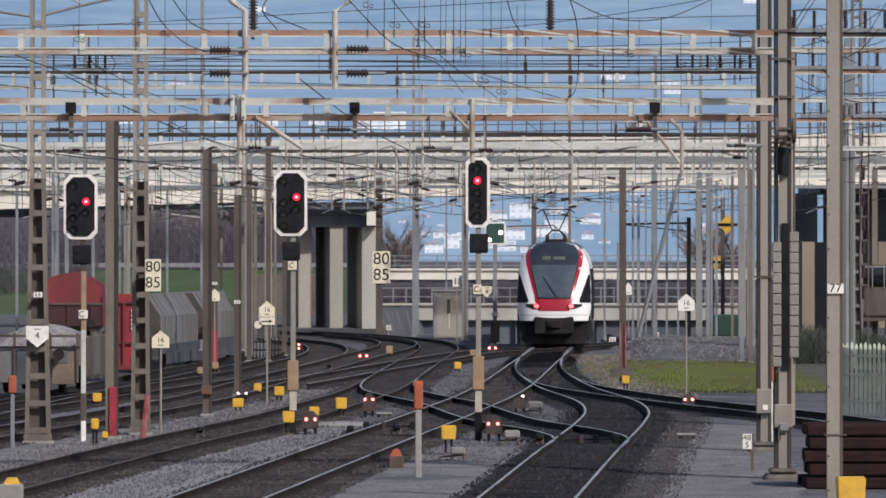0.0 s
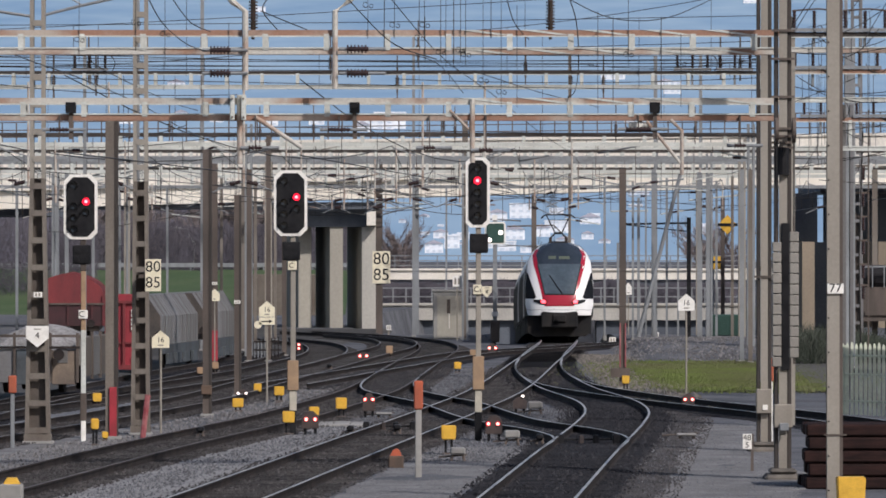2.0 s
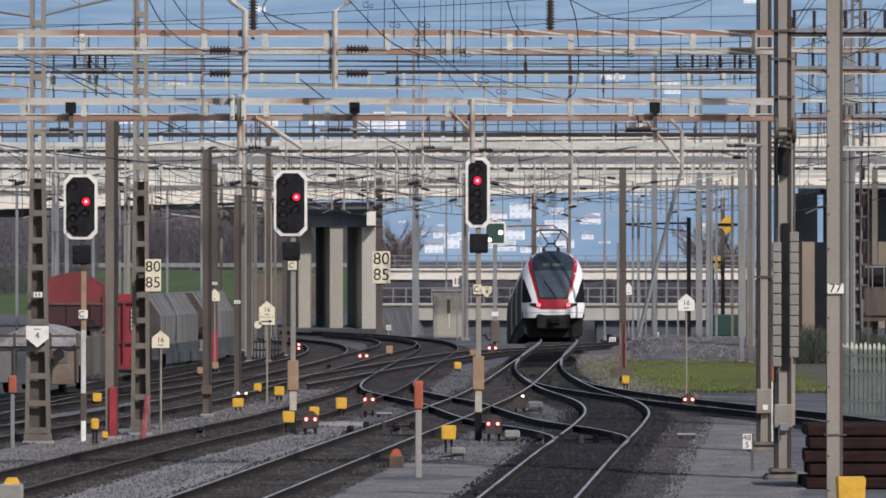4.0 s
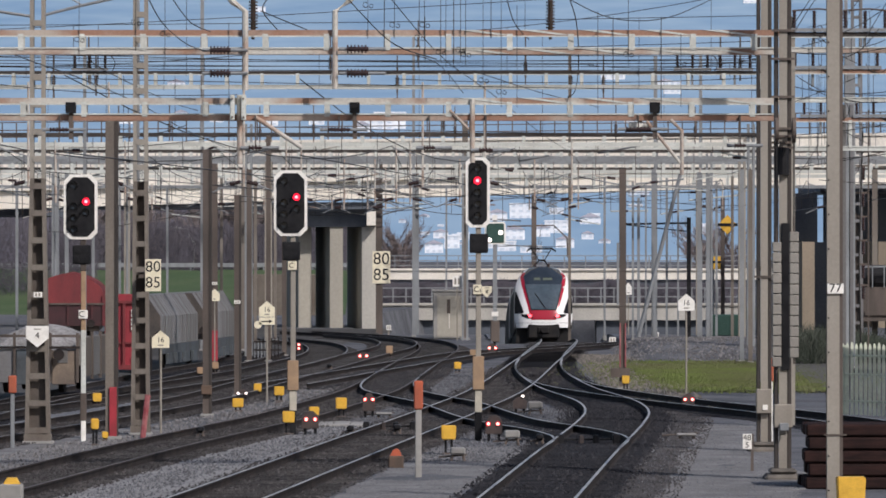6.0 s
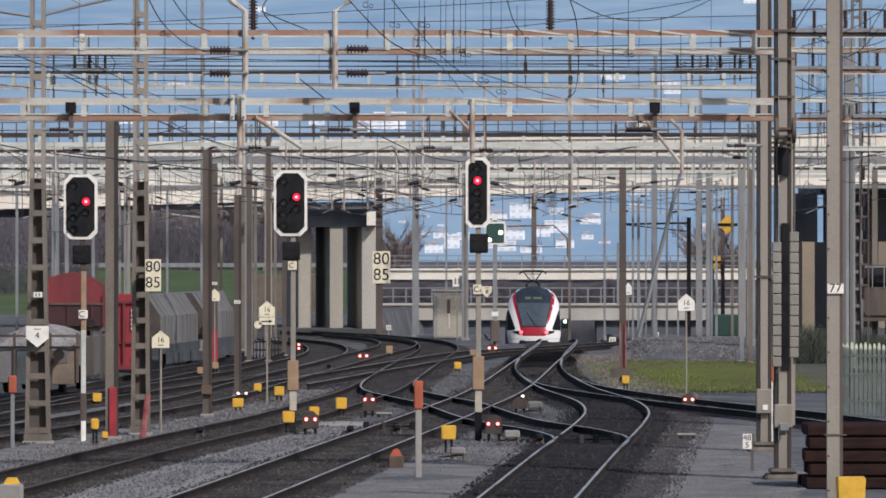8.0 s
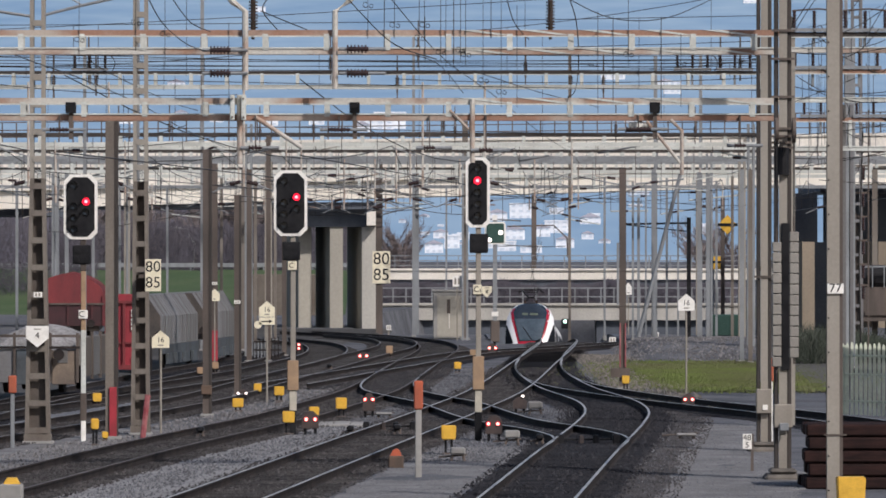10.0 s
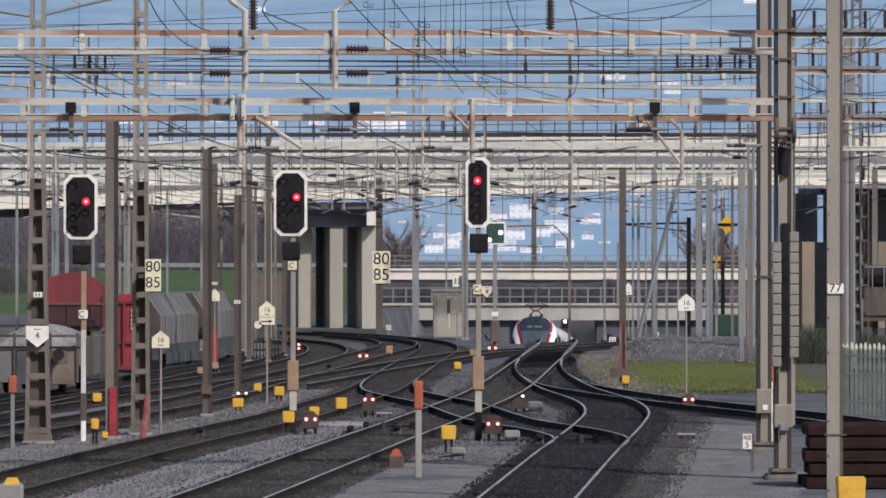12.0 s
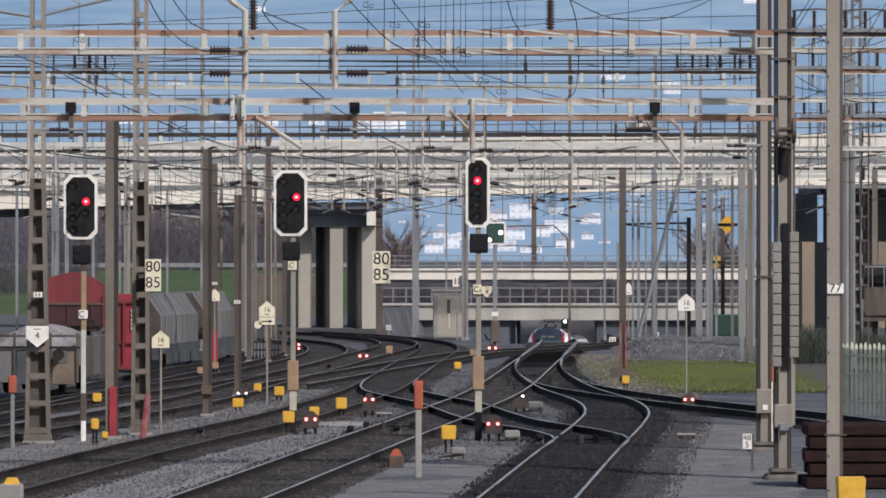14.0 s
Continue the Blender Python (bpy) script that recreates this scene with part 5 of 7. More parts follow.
def stones(name, line, y0, y1, half, count, size, material, label, seed, zf=None):
    """Loose broken stones, joined."""
    rnd = random.Random(seed)
    verts, faces = [], []
    for _ in range(count):
        y = y0 + (y1 - y0) * rnd.random()
        x = line(y) + rnd.uniform(-half, half)
        r = size * rnd.uniform(0.5, 1.3)
        a = len(verts)
        z = zf(x, y) - 0.01 if zf else -0.17
        ring = [(x + r * math.cos(k * 1.571 + rnd.random()) * rnd.uniform(0.7, 1), y + r * math.sin(k * 1.571 + rnd.random()), z) for k in range(4)]
        verts += ring + [(x + rnd.uniform(-0.4, 0.4) * r, y + rnd.uniform(-0.4, 0.4) * r, z + r * rnd.uniform(0.7, 1.5))]
        faces += [(a + k, a + (k + 1) % 4, a + 4) for k in range(4)]
    return tagged(raw(name, verts, faces, material), label, "gravel", kind="stuff")


STONE = mat("broken_ballast_stone", (0.15, 0.152, 0.165), (0.083, 0.084, 0.092), 0.95, 0, 3, 20, 0.5, 0.2, island=0.3)
PALESTONE = mat("pale_broken_stone", (0.19, 0.184, 0.188), (0.105, 0.10, 0.10), 0.95, 0, 3, 20, 0.5, 0.2, island=0.45)
BROWNSTONE = mat("brown_oily_stone", (0.086, 0.080, 0.080), (0.041, 0.038, 0.040), 0.95, 0, 1.2, 20, 0.5, 0.2, island=0.5)
DARKSTONE = mat("black_oily_stone", (0.046, 0.045, 0.05), (0.025, 0.025, 0.029), 0.95, 0, 1.2, 20, 0.5, 0.2, island=0.5)
CINDER = mat("pale_cinder_chips", (0.175, 0.179, 0.195), (0.125, 0.128, 0.14), 0.95, 0, 2, 20, 0.5, 0.2, island=0.25)
for porous in (STONE, PALESTONE, BROWNSTONE, DARKSTONE, CINDER):
    porous.node_tree.nodes["Principled BSDF"].inputs["Specular IOR Level"].default_value = 0.12
for k, (line, ya, yb) in enumerate(((main_x, 68, 200), (THROUGH, 68, 200), (LEFT, 86, 200), (YARD_A, 112, 200))):
    stones("track_ballast", line, ya, yb, 1.4, 15000, 0.03, DARKSTONE if line is THROUGH else BROWNSTONE, "brown oil-stained ballast stones between the rails", 20 + k, lambda x, y: -0.144)
strip("oily_shoulder", lambda y: THROUGH(y) + 1.6, 68, 172, 0.35, -0.163, BROWNBED, "brown oil-stained shoulder of the track", "ground", 1.0, 0.35)
stones("loose_ballast", lambda y: THROUGH(y) + 1.75, 68, 165, 0.5, 6000, 0.025, BROWNSTONE, "loose broken ballast stones beside the rails", 1)
stones("loose_ballast", lambda y: main_x(y) - 2.0, 70, 200, 0.45, 3500, 0.03, STONE, "loose broken ballast stones beside the rails", 2)
stones("loose_ballast", lambda y: LEFT(y) + 1.95, 90, 200, 0.5, 3500, 0.03, STONE, "loose broken ballast stones beside the rails", 3)
stones("cinder_chips", lambda y: 4.6 + 0.047 * (y - 100), 79, 137, 1.4, 8000, 0.016, CINDER, "small pale cinder chips strewn on the path", 31)
stones("cinder_chips", lambda y: 0.5 * (main_x(y) + THROUGH(y)), 73, 121, 1.0, 4500, 0.014, CINDER, "small pale cinder chips strewn on the walkway", 32)
stones("cinder_chips", lambda y: 0.5 * (LEFT(y) + main_x(y)) + 0.1, 85, 130, 1.2, 3000, 0.014, CINDER, "small pale cinder chips strewn on the walkway", 33)
stones("loose_ballast", lambda y: LEFT(y) - 2.0, 90, 200, 0.7, 6500, 0.032, PALESTONE, "loose broken ballast stones beside the rails", 4)
stones("loose_ballast", lambda y: 0.5 * (main_x(y) + THROUGH(y)), 112, 150, 0.9, 3500, 0.03, STONE, "loose broken ballast stones between the rails", 5)
strip("dirt_patch", lambda y: 5.75, 176, 226, 0.95, -0.17, mat("brown_gravel_bed", (0.105, 0.094, 0.083), (0.15, 0.136, 0.12), 0.95, 0, 0.6, 12, 0.5, 0.8, grain_by=0.35), "brown gravel beside the curve", "ground", 1.0, 0.4)
stones("loose_ballast", lambda y: 5.9, 150, 226, 1.1, 6000, 0.04, mat("brown_broken_stone", (0.185, 0.165, 0.145), (0.10, 0.09, 0.08), 0.95, 0, 3, 20, 0.5, 0.2, island=0.4), "loose broken ballast stones on the bank", 6)
stones("loose_ballast", lambda y: 9.75, 213, 246, 3.1, 7000, 0.05, PALESTONE, "pale broken stones on the low bank", 7, mound_z)


def grass_blades():
    rnd = random.Random(11)
    verts, faces = [], []
    for _ in range(26000):
        y = rnd.triangular(164, 214, 190)
        x = 8.85 - 0.008 * (y - 185) + rnd.choice((rnd.uniform(-2.5, 2.5), rnd.gauss(0, 1.8)))
        h, a = rnd.uniform(0.015, 0.055), len(verts)
        dx = rnd.uniform(-0.05, 0.05)
        verts += [(x - 0.02, y, -0.16), (x + 0.02, y, -0.16), (x + dx, y + rnd.uniform(-0.05, 0.05), -0.13 + h)]
        faces.append((a, a + 1, a + 2))
    m = mat("grass_blades", (0.11, 0.145, 0.036), (0.105, 0.108, 0.05), 0.9, 0, 0.35, 10, 0.5, 0.0, island=0.2)
    return tagged(raw("grass", verts, faces, m), "short bright green grass", "grass", kind="stuff")


grass_blades()


# ---- timber stack, fence, cabinets ----
def timber_stack():
    t = thing("timber_stack", 5.981, 100, -0.2, "stack of dark red-brown timbers beside the mast", "timber stack")
    z, lay = 0.0, 0
    for h in (0.22, 0.225, 0.22, 0.225, 0.22):
        for j in range(4):
            x0 = 0.05 + 0.09 * random.random() + (0.1 if lay % 2 else 0.0)
            y0 = j * 0.42
            part("timber", box(x0, x0 + 3.4, y0, y0 + 0.37, z + 0.012, z + h - 0.012, 0.025), STACKRED, t)
        z += h
        lay += 1
    return t


timber_stack()


def palisade():
    t = thing("palisade_fence", 0, 0, -0.2, "grey-green steel palisade fence with pointed pales", "fence", kind="")
    xa, ya, xb, yb = 9.731, 145, 13.2, 140
    for i in range(36):
        u = i / 35
        x, y = xa + (xb - xa) * u, ya + (yb - ya) * u
        z1 = 1.74 + 0.02 * (i % 3)
        bm = prism(bmesh.new(), [(x - 0.036, 0), (x + 0.036, 0), (x + 0.036, z1 - 0.08), (x + 0.012, z1), (x - 0.012, z1), (x - 0.036, z1 - 0.08)], y - 0.012, y + 0.012)
        part("pale", bm, FENCE, t)
    for z in (0.35, 1.0, 1.45):
        bm = bmesh.new()
        tube(bm, [(xa, ya + 0.04, z), (xb, yb + 0.04, z)], 0.03, 4)
        part("rail", bm, FENCE, t)
    for u in (0.02, 0.5, 0.98):
        x, y = xa + (xb - xa) * u, ya + (yb - ya) * u
        part("post", box(x - 0.04, x + 0.04, y + 0.05, y + 0.13, -0.1, 1.7), FENCE, t)
    return t


palisade()

t = thing("concrete_cabinet", 0.305, 268.118, -0.2, "grey weathered concrete equipment hut", "hut")
part("body", box(-0.762, 0.762, 0, 1.6, 0, 2.109, 0.04), GREYCONC, t)
part("lid", box(-0.813, 0.813, -0.05, 1.7, 2.109 + 0.002, 2.211, 0.02), GREYCONC, t)
part("door", box(-0.559, 0.61, -0.02, -0.002, 0.1, 1.931), PIERCONC, t, "stained concrete door slab")
part("chalk_mark", box(-0.051, 0, -0.026, -0.021, 0.457, 1.322), PALECONC, t)
part("vent", box(-0.127, 0.025, -0.03, -0.002, 1.144, 1.779), DARKSTEEL, t)
t = thing("container", 13.128, 277, -0.2, "dark green metal container", "container")
GREENBOX = mat("dark_green_paint", (0.012, 0.045, 0.036), (0.018, 0.06, 0.045), 0.6, 0, 1, 20)
part("body", box(-0.72, 0.95, 0, 2.5, 0.0, 0.98, 0.03), GREENBOX, t)
for i in range(11):
    part("rib", box(-0.69 + 0.148 * i, -0.69 + 0.148 * i + 0.06, -0.03, -0.002, 0.05, 0.9), GREENBOX, t)
t = thing("lattice_barrier", -6.299, 213.678, -0.2, "rusty folding lattice barrier", "barrier")
for i in range(8):
    part("bar", tube(bmesh.new(), [(-0.446 + i * 0.12, 0, 0), (-0.446 + i * 0.12, 0, 0.75 + 0.02 * i)], 0.02, 5), PALESTEEL if i < 4 else RAILRUST, t)
for z in (0.12, 0.42, 0.72):
    part("rail", box(-0.486, 0.486, -0.02, 0.02, z - 0.03, z + 0.03), RAILRUST, t)


# ---- wagons ----
def wagon_frame(t, w, length):
    part("underframe", box(-w * 0.42, w * 0.42, 0.2, length - 0.2, 0.75, 1.05), DARKSTEEL, t)
    for y in (1.4, length - 1.4):
        for s in (-1, 1):
            part("wheel", tube(bmesh.new(), [(s * 0.68, y, 0.46), (s * 0.81, y, 0.46)], 0.46, 16), RAILRUST, t)
    for s in (-1, 1):
        part("buffer", tube(bmesh.new(), [(s * 0.875, -0.45, 1.05), (s * 0.875, 0.25, 1.05)], 0.1, 10), DARKSTEEL, t)
        part("buffer_plate", tube(bmesh.new(), [(s * 0.875, -0.5, 1.05), (s * 0.875, -0.45, 1.05)], 0.15, 14), RAILRUST, t)


def wagon(x, y, rz, prof, length, material, label, w=2.8, ribs=0, end=None):
    """A goods wagon of one cross-section on an underframe with wheels and buffers."""
    t = thing("goods_wagon", x, y, 0, label, "wagon", "goods wagons", rz=rz)
    part("body", prism(bmesh.new(), prof, 0.1, length - 0.1), material, t)
    for i in range(ribs):
        yy = 0.3 + (length - 0.6) * i / max(1, ribs - 1)
        k = 1.012
        part("rib", prism(bmesh.new(), [(a * k, b * 1.006) for a, b in prof], yy - 0.05, yy + 0.05), material, t)
    wagon_frame(t, w, length)
    return t


arch = [(-1.4, 0.95), (1.4, 0.95), (1.4, 2.06), (1.3, 2.32), (1.1, 2.52), (0.8, 2.7), (0.4, 2.84), (0, 2.93), (-0.4, 2.84), (-0.8, 2.7), (-1.1, 2.52), (-1.3, 2.32), (-1.4, 2.06)]
t = wagon(-14.1, 224, 0.045, arch, 12, WAGONRED, "dull red covered wagon with a rounded roof", 2.8, 5)
part("end_rail", box(-1.36, 1.36, -0.06, 0.036, 1.74, 1.81), DARKSTEEL, t)
for x in (-1.36, 1.3):
    part("corner_post", box(x, x + 0.06, -0.05, 0.036, 0.95, 2.1), WAGONRED, t)
part("end_seam", prism(bmesh.new(), [(a * 0.98, b) for a, b in arch], 0.04, 0.095), WAGONRED, t)
boxp = [(-0.5, 0.2), (0.5, 0.2), (0.5, 2.3), (0.36, 2.45), (-0.36, 2.45), (-0.5, 2.3)]
# The end below the rail is a darker maroon than the body.
part("end_lower", prism(bmesh.new(), [(-1.36, 0.95), (1.36, 0.95), (1.36, 1.735), (-1.36, 1.735)], 0.0, 0.039), mat("dark_maroon_lower", (0.05, 0.014, 0.018), (0.035, 0.012, 0.014), 0.7, 0, 2, 20), t, "dark maroon lower end")
for x in (-0.9, 0.0, 0.9):
    part("end_post", box(x - 0.04, x + 0.04, -0.05, -0.002, 0.95, 1.735), mat("maroon_post_paint", (0.07, 0.017, 0.02), (0.045, 0.013, 0.016), 0.7, 0, 2, 20), t)
t = wagon(-9.72, 180, -0.02, boxp, 2.6, LOADRED, "bright red tall end of a goods wagon", 1.9, 3)
for x0, x1, z0, z1 in ((-0.5, 0.5, 0.2, 0.34), (-0.5, 0.5, 0.98, 1.03), (-0.5, 0.5, 2.2, 2.28), (0.05, 0.12, 0.34, 2.2), (-0.42, -0.36, 0.34, 2.2)):
    part("end_rail", box(x0, x1, 0.0, 0.07, z0, z1), WAGONRED, t, "darker red frame bar")
for i in range(5):
    part("stencil", box(0.3, 0.36, 0.03, 0.095, 1.4 + 0.13 * i, 1.48 + 0.13 * i), WHITE, t)
hop = [(-0.88, 0.75), (0.88, 0.75), (0.88, 1.67), (0.43, 2.35), (-0.43, 2.35), (-0.88, 1.67)]
HOPPEREND = mat("brown_hopper_end", (0.085, 0.07, 0.06), (0.05, 0.043, 0.04), 0.8, 0, 1.0, 20)
BLUEGREY = mat("blue_grey_underframe", (0.075, 0.09, 0.105), (0.05, 0.055, 0.06), 0.7, 0.1, 1.2, 20)
for x, y, rz, n, label in ((-9.96, 192, -0.085, 9.5, "grey streaked self-discharging hopper wagon"), (-8.98, 203.2, -0.075, 9.5, "grey streaked hopper wagon behind another")):
    t = wagon(x, y, rz, hop, n, WAGONGREY, label, 1.8, 0)
    part("end_sheet", prism(bmesh.new(), [(a * 0.97, 0.78 + (b - 0.75) * 0.97) for a, b in hop], 0.03, 0.096), HOPPEREND, t, "brown stained end sheet")
    for k in range(17):
        yy = 0.25 + (n - 0.5) * k / 16
        part("rib", prism(bmesh.new(), [(0.882, 0.78), (0.902, 0.78), (0.902, 1.672), (0.445, 2.362), (0.432, 2.352), (0.882, 1.668)], yy - 0.03, yy + 0.03), PALESTEEL if k % 5 == 2 else WAGONGREY, t)
    part("sole_bar", box(0.83, 0.93, 0.2, n - 0.2, 0.45, 0.748), BLUEGREY, t, "blue-grey sole bar")
    for k in range(4):
        part("discharge_flap", box(0.9, 0.99, 1.1 + 2.1 * k, 2.3 + 2.1 * k, 0.12, 0.46), BLUEGREY, t)
# open wagon heaped with ballast
t = wagon(-11.0, 158, -0.06, [(-1.4, 0.75), (1.4, 0.75), (1.4, 1.5), (1.3, 1.5), (1.3, 0.95), (-1.3, 0.95), (-1.3, 1.5), (-1.4, 1.5)], 6.6, WAGONBROWN, "dirty brown open wagon heaped with grey gravel", 2.8, 0)
for i in range(3):
    part("side_panel", box(1.405, 1.44, 0.5 + 1.95 * i, 2.2 + 1.95 * i, 0.45, 1.48), WAGONGREY if i % 2 else HOPPEREND, t)
for x0, x1, z0, z1, m in ((-1.38, -0.95, 0.35, 1.3, WAGONBROWN), (-0.9, -0.4, 0.3, 1.2, WAGONGREY), (-0.32, 0.04, 0.25, 1.18, BLUEGREY), (0.12, 0.55, 0.4, 1.1, HOPPEREND), (0.64, 1.28, 0.25, 1.16, mat("faded_tan_panel", (0.2, 0.155, 0.12), (0.14, 0.11, 0.09), 0.8, 0, 2, 20))):
    part("end_panel", box(x0, x1, 0.02, 0.095, z0, z1, 0.012), m, t)
part("patch_plate", box(0.78, 1.06, 0.0, 0.018, 0.82, 1.2, 0.006), WAGONGREY, t, "pale grey patch plate")
for x in (-0.92, -0.36, 0.08, 0.6, 1.32):
    part("end_rib", box(x - 0.035, x + 0.035, -0.04, 0.018, 0.3, 1.62), DARKSTEEL, t)
part("top_rail", box(-1.4, 1.4, -0.03, 0.05, 1.5, 1.57), DARKSTEEL, t)
part("mid_rail", box(-1.4, 1.4, -0.05, -0.042, 1.2, 1.26), RAILRUST, t)
for k in range(4):
    part("side_post", box(1.405, 1.475, 0.3 + 1.9 * k, 0.42 + 1.9 * k, 0.35, 1.62), DARKSTEEL, t)
verts, faces = [], []
for j in range(25):
    for i in range(13):
        u, v = i / 12, j / 24
        hump = 0.65 + 0.35 * math.cos(v * math.pi * 4)
        verts.append((-1.29 + 2.58 * u, 0.25 + 6.1 * v, 1.15 + 0.7 * math.sin(math.pi * u) ** 0.8 * hump * min(1, 12 * v, 12 * (1 - v)) + 0.05 * noise.noise((i * 0.9, j * 0.9, 0))))
for j in range(24):
    for i in range(12):
        a = j * 13 + i
        faces.append((a, a + 1, a + 14, a + 13))
tagged(raw("gravel_load", verts, faces, mat("pale_gravel", (0.26, 0.255, 0.26), (0.17, 0.165, 0.165), 0.95, 0, 2.0, 14, 0.5, 0.8, grain_by=0.35)), "heap of grey gravel in the open wagon", "gravel")
bpy.data.objects["gravel_load"].matrix_world = t.matrix_basis.copy()
t = wagon(18.756, 255, 0.0, [(-1.4, 1.0), (1.4, 1.0), (1.4, 2.2), (-1.4, 2.2)], 8, DARKSTEEL, "dark works wagon with railings and cables", 2.8, 4)
for i in range(6):
    part("stanchion", box(-1.4 + 0.5 * i, -1.36 + 0.5 * i, 0.0, 0.05, 2.2, 3.1), PALESTEEL, t)
part("handrail", box(-1.45, 1.45, 0.0, 0.05, 3.05, 3.12), PALESTEEL, t)
part("drum", tube(bmesh.new(), [(-0.9, 1.0, 2.6), (0.3, 1.0, 2.6)], 0.55, 16), BLACK, t)


# ---- green bank, guard rail, bare woods ----
verts, faces = [], []
for j in range(8):
    for i in range(41):
        x, y = -34 + 28 * i / 40, 365 + 4 * j + (45 if j == 7 else 0)
        verts.append((x, y, -0.3 + (2.75 if j > 5 else 2.75 * j / 6) + 0.12 * noise.noise((x * 0.4, y * 0.4, 0))))
for j in range(7):
    for i in range(40):
        a = j * 41 + i
        faces.append((a, a + 1, a + 42, a + 41))
tagged(raw("grass_bank", verts, faces, mat("bank_grass", (0.042, 0.078, 0.026), (0.06, 0.09, 0.036), 0.95, 0, 0.4, 6, 0.5, 0.5)), "green grass bank below the road", "bank", kind="structure")
tagged(part("earth_wall", box(-12.4, -6.1, 362, 363, -4.5, 2.3, 0.05), mat("brown_earth", (0.105, 0.085, 0.068), (0.15, 0.13, 0.11), 0.95, 0, 0.5, 6, 0.5, 0.5)), "brown weathered earth wall at the end of the bank", "wall", kind="structure")
t = thing("guard_rail", 0, 391, 2.2, "pale steel guard rail along the road", "guard rail")
part("beam", box(-32, -5.6, 0, 0.06, 0.45, 0.72), PALESTEEL, t)
for i in range(16):
    x = -31 + 1.6 * i
    part("post", box(x, x + 0.08, 0.06, 0.14, -0.2, 0.6), PALESTEEL, t)


def bare_tree(seed, h):
    """A leafless tree: tapered trunk, forked limbs and a haze of twigs."""
    rnd = random.Random(seed)
    t = thing("bare_tree", 0, 0, 0, "leafless brown tree in winter", "tree", "bare trees")
    part("trunk", tube(bmesh.new(), [(0, 0, -0.4), (0.05, 0, h * 0.2), (0.0, 0.05, h * 0.42), (0.1, 0, h * 0.72)], h * 0.018, 7, h * 0.006), TWIG, t)
    limbs, twigs = bmesh.new(), bmesh.new()
    for i in range(16):
        a, z = rnd.uniform(0, 6.28), h * rnd.uniform(0.2, 0.65)
        l = h * rnd.uniform(0.22, 0.42)
        p0 = Vector((0.03, 0.02, z))
        d = Vector((math.cos(a), math.sin(a), rnd.uniform(0.5, 1.3))).normalized()
        p1, p2 = p0 + d * l * 0.5, p0 + d * l + Vector((0, 0, l * 0.15))
        tube(limbs, [p0, p1, p2], h * 0.0036, 5, h * 0.0014)
        for k in range(40):
            q = p0.lerp(p2, rnd.uniform(0.3, 1.0))
            e = (d + Vector((rnd.uniform(-1, 1), rnd.uniform(-1, 1), rnd.uniform(-0.2, 1)))).normalized() * h * rnd.uniform(0.06, 0.16)
            tube(twigs, [q, q + e * 0.5 + Vector((0, 0, 0.02 * h * rnd.random())), q + e], h * 0.0026, 3, h * 0.001)
    part("branch_frame", limbs, TWIG, t)
    tagged(part("crown", twigs, TWIG, t), kind="stuff")
    return t


kinds = [bare_tree(21, 4.0), bare_tree(22, 4.6), bare_tree(23, 6.3)]
rnd = random.Random(5)
spots = [(rnd.uniform(-24, -11.5), rnd.uniform(397, 425), 2.2) for _ in range(26)] + [(rnd.uniform(-4.8, -3.2), rnd.uniform(495, 510), -0.3) for _ in range(4)] + [(23.744 + rnd.uniform(-2.2, 2.2), rnd.uniform(495, 510), -0.3) for _ in range(5)]
for k, (x, y, z) in enumerate(spots):
    m = pose(x, y, z if k < 3 else z, 0, 0, rnd.uniform(0, 360))
    if k < 3:
        kinds[k].matrix_basis = m
    else:
        copy_thing(kinds[k % 3 if k < 26 else 2], m)


def scrub(name, x0, x1, y, z0, z1, seed, label, material=SCRUB):
    """A brown winter thicket: joined tangles of thin stems."""
    rnd = random.Random(seed)
    verts, faces = [], []
    for _ in range(int((x1 - x0) * 1700)):
        x, yy = rnd.uniform(x0, x1), y + rnd.uniform(0, 6)
        top = (z1 - z0) * (0.72 + 0.28 * noise.noise((x * 0.35, seed, 0)) + 0.12 * noise.noise((x * 1.4, seed, 2)))
        zz = z0 + top * rnd.random() ** 0.8
        a, w, l = len(verts), rnd.uniform(0.008, 0.022), rnd.uniform(0.25, 0.7)
        dx, dz = l * rnd.uniform(-0.7, 0.7), l * rnd.uniform(0.3, 1.0)
        verts += [(x - w, yy, zz), (x + w, yy, zz), (x + dx + w * 0.4, yy + rnd.uniform(-0.2, 0.2), zz + dz)]
        faces.append((a, a + 1, a + 2))
    return tagged(raw(name, verts, faces, material), label, "shrubs", kind="stuff")


DARKBUSH = mat("dark_green_bush", (0.034, 0.046, 0.032), (0.05, 0.055, 0.045), 0.95, 0, 1.0, 8, 0.5, 0.3, island=0.4)
scrub("bushes", 11.9, 15.5, 205, -0.25, 1.0, 8, "low dark green bushes beyond the grass", DARKBUSH)
scrub("thicket", -26, -6.2, 392, 2.0, 6.7, 1, "brown leafless thicket above the grass bank")
scrub("thicket", -5.0, -2.5, 500, -0.3, 5.6, 4, "brown leafless thicket beside the overpass")
scrub("thicket", 22.3, 25.2, 500, -0.3, 5.0, 5, "brown leafless thicket beside the overpass")
scrub("thicket", -6, 22, 446, -0.3, 1.55, 2, "brown leafless thicket behind the low bridge")
scrub("thicket", -40, -22, 375, -0.3, 6.9, 3, "brown leafless thicket beyond the wagons")

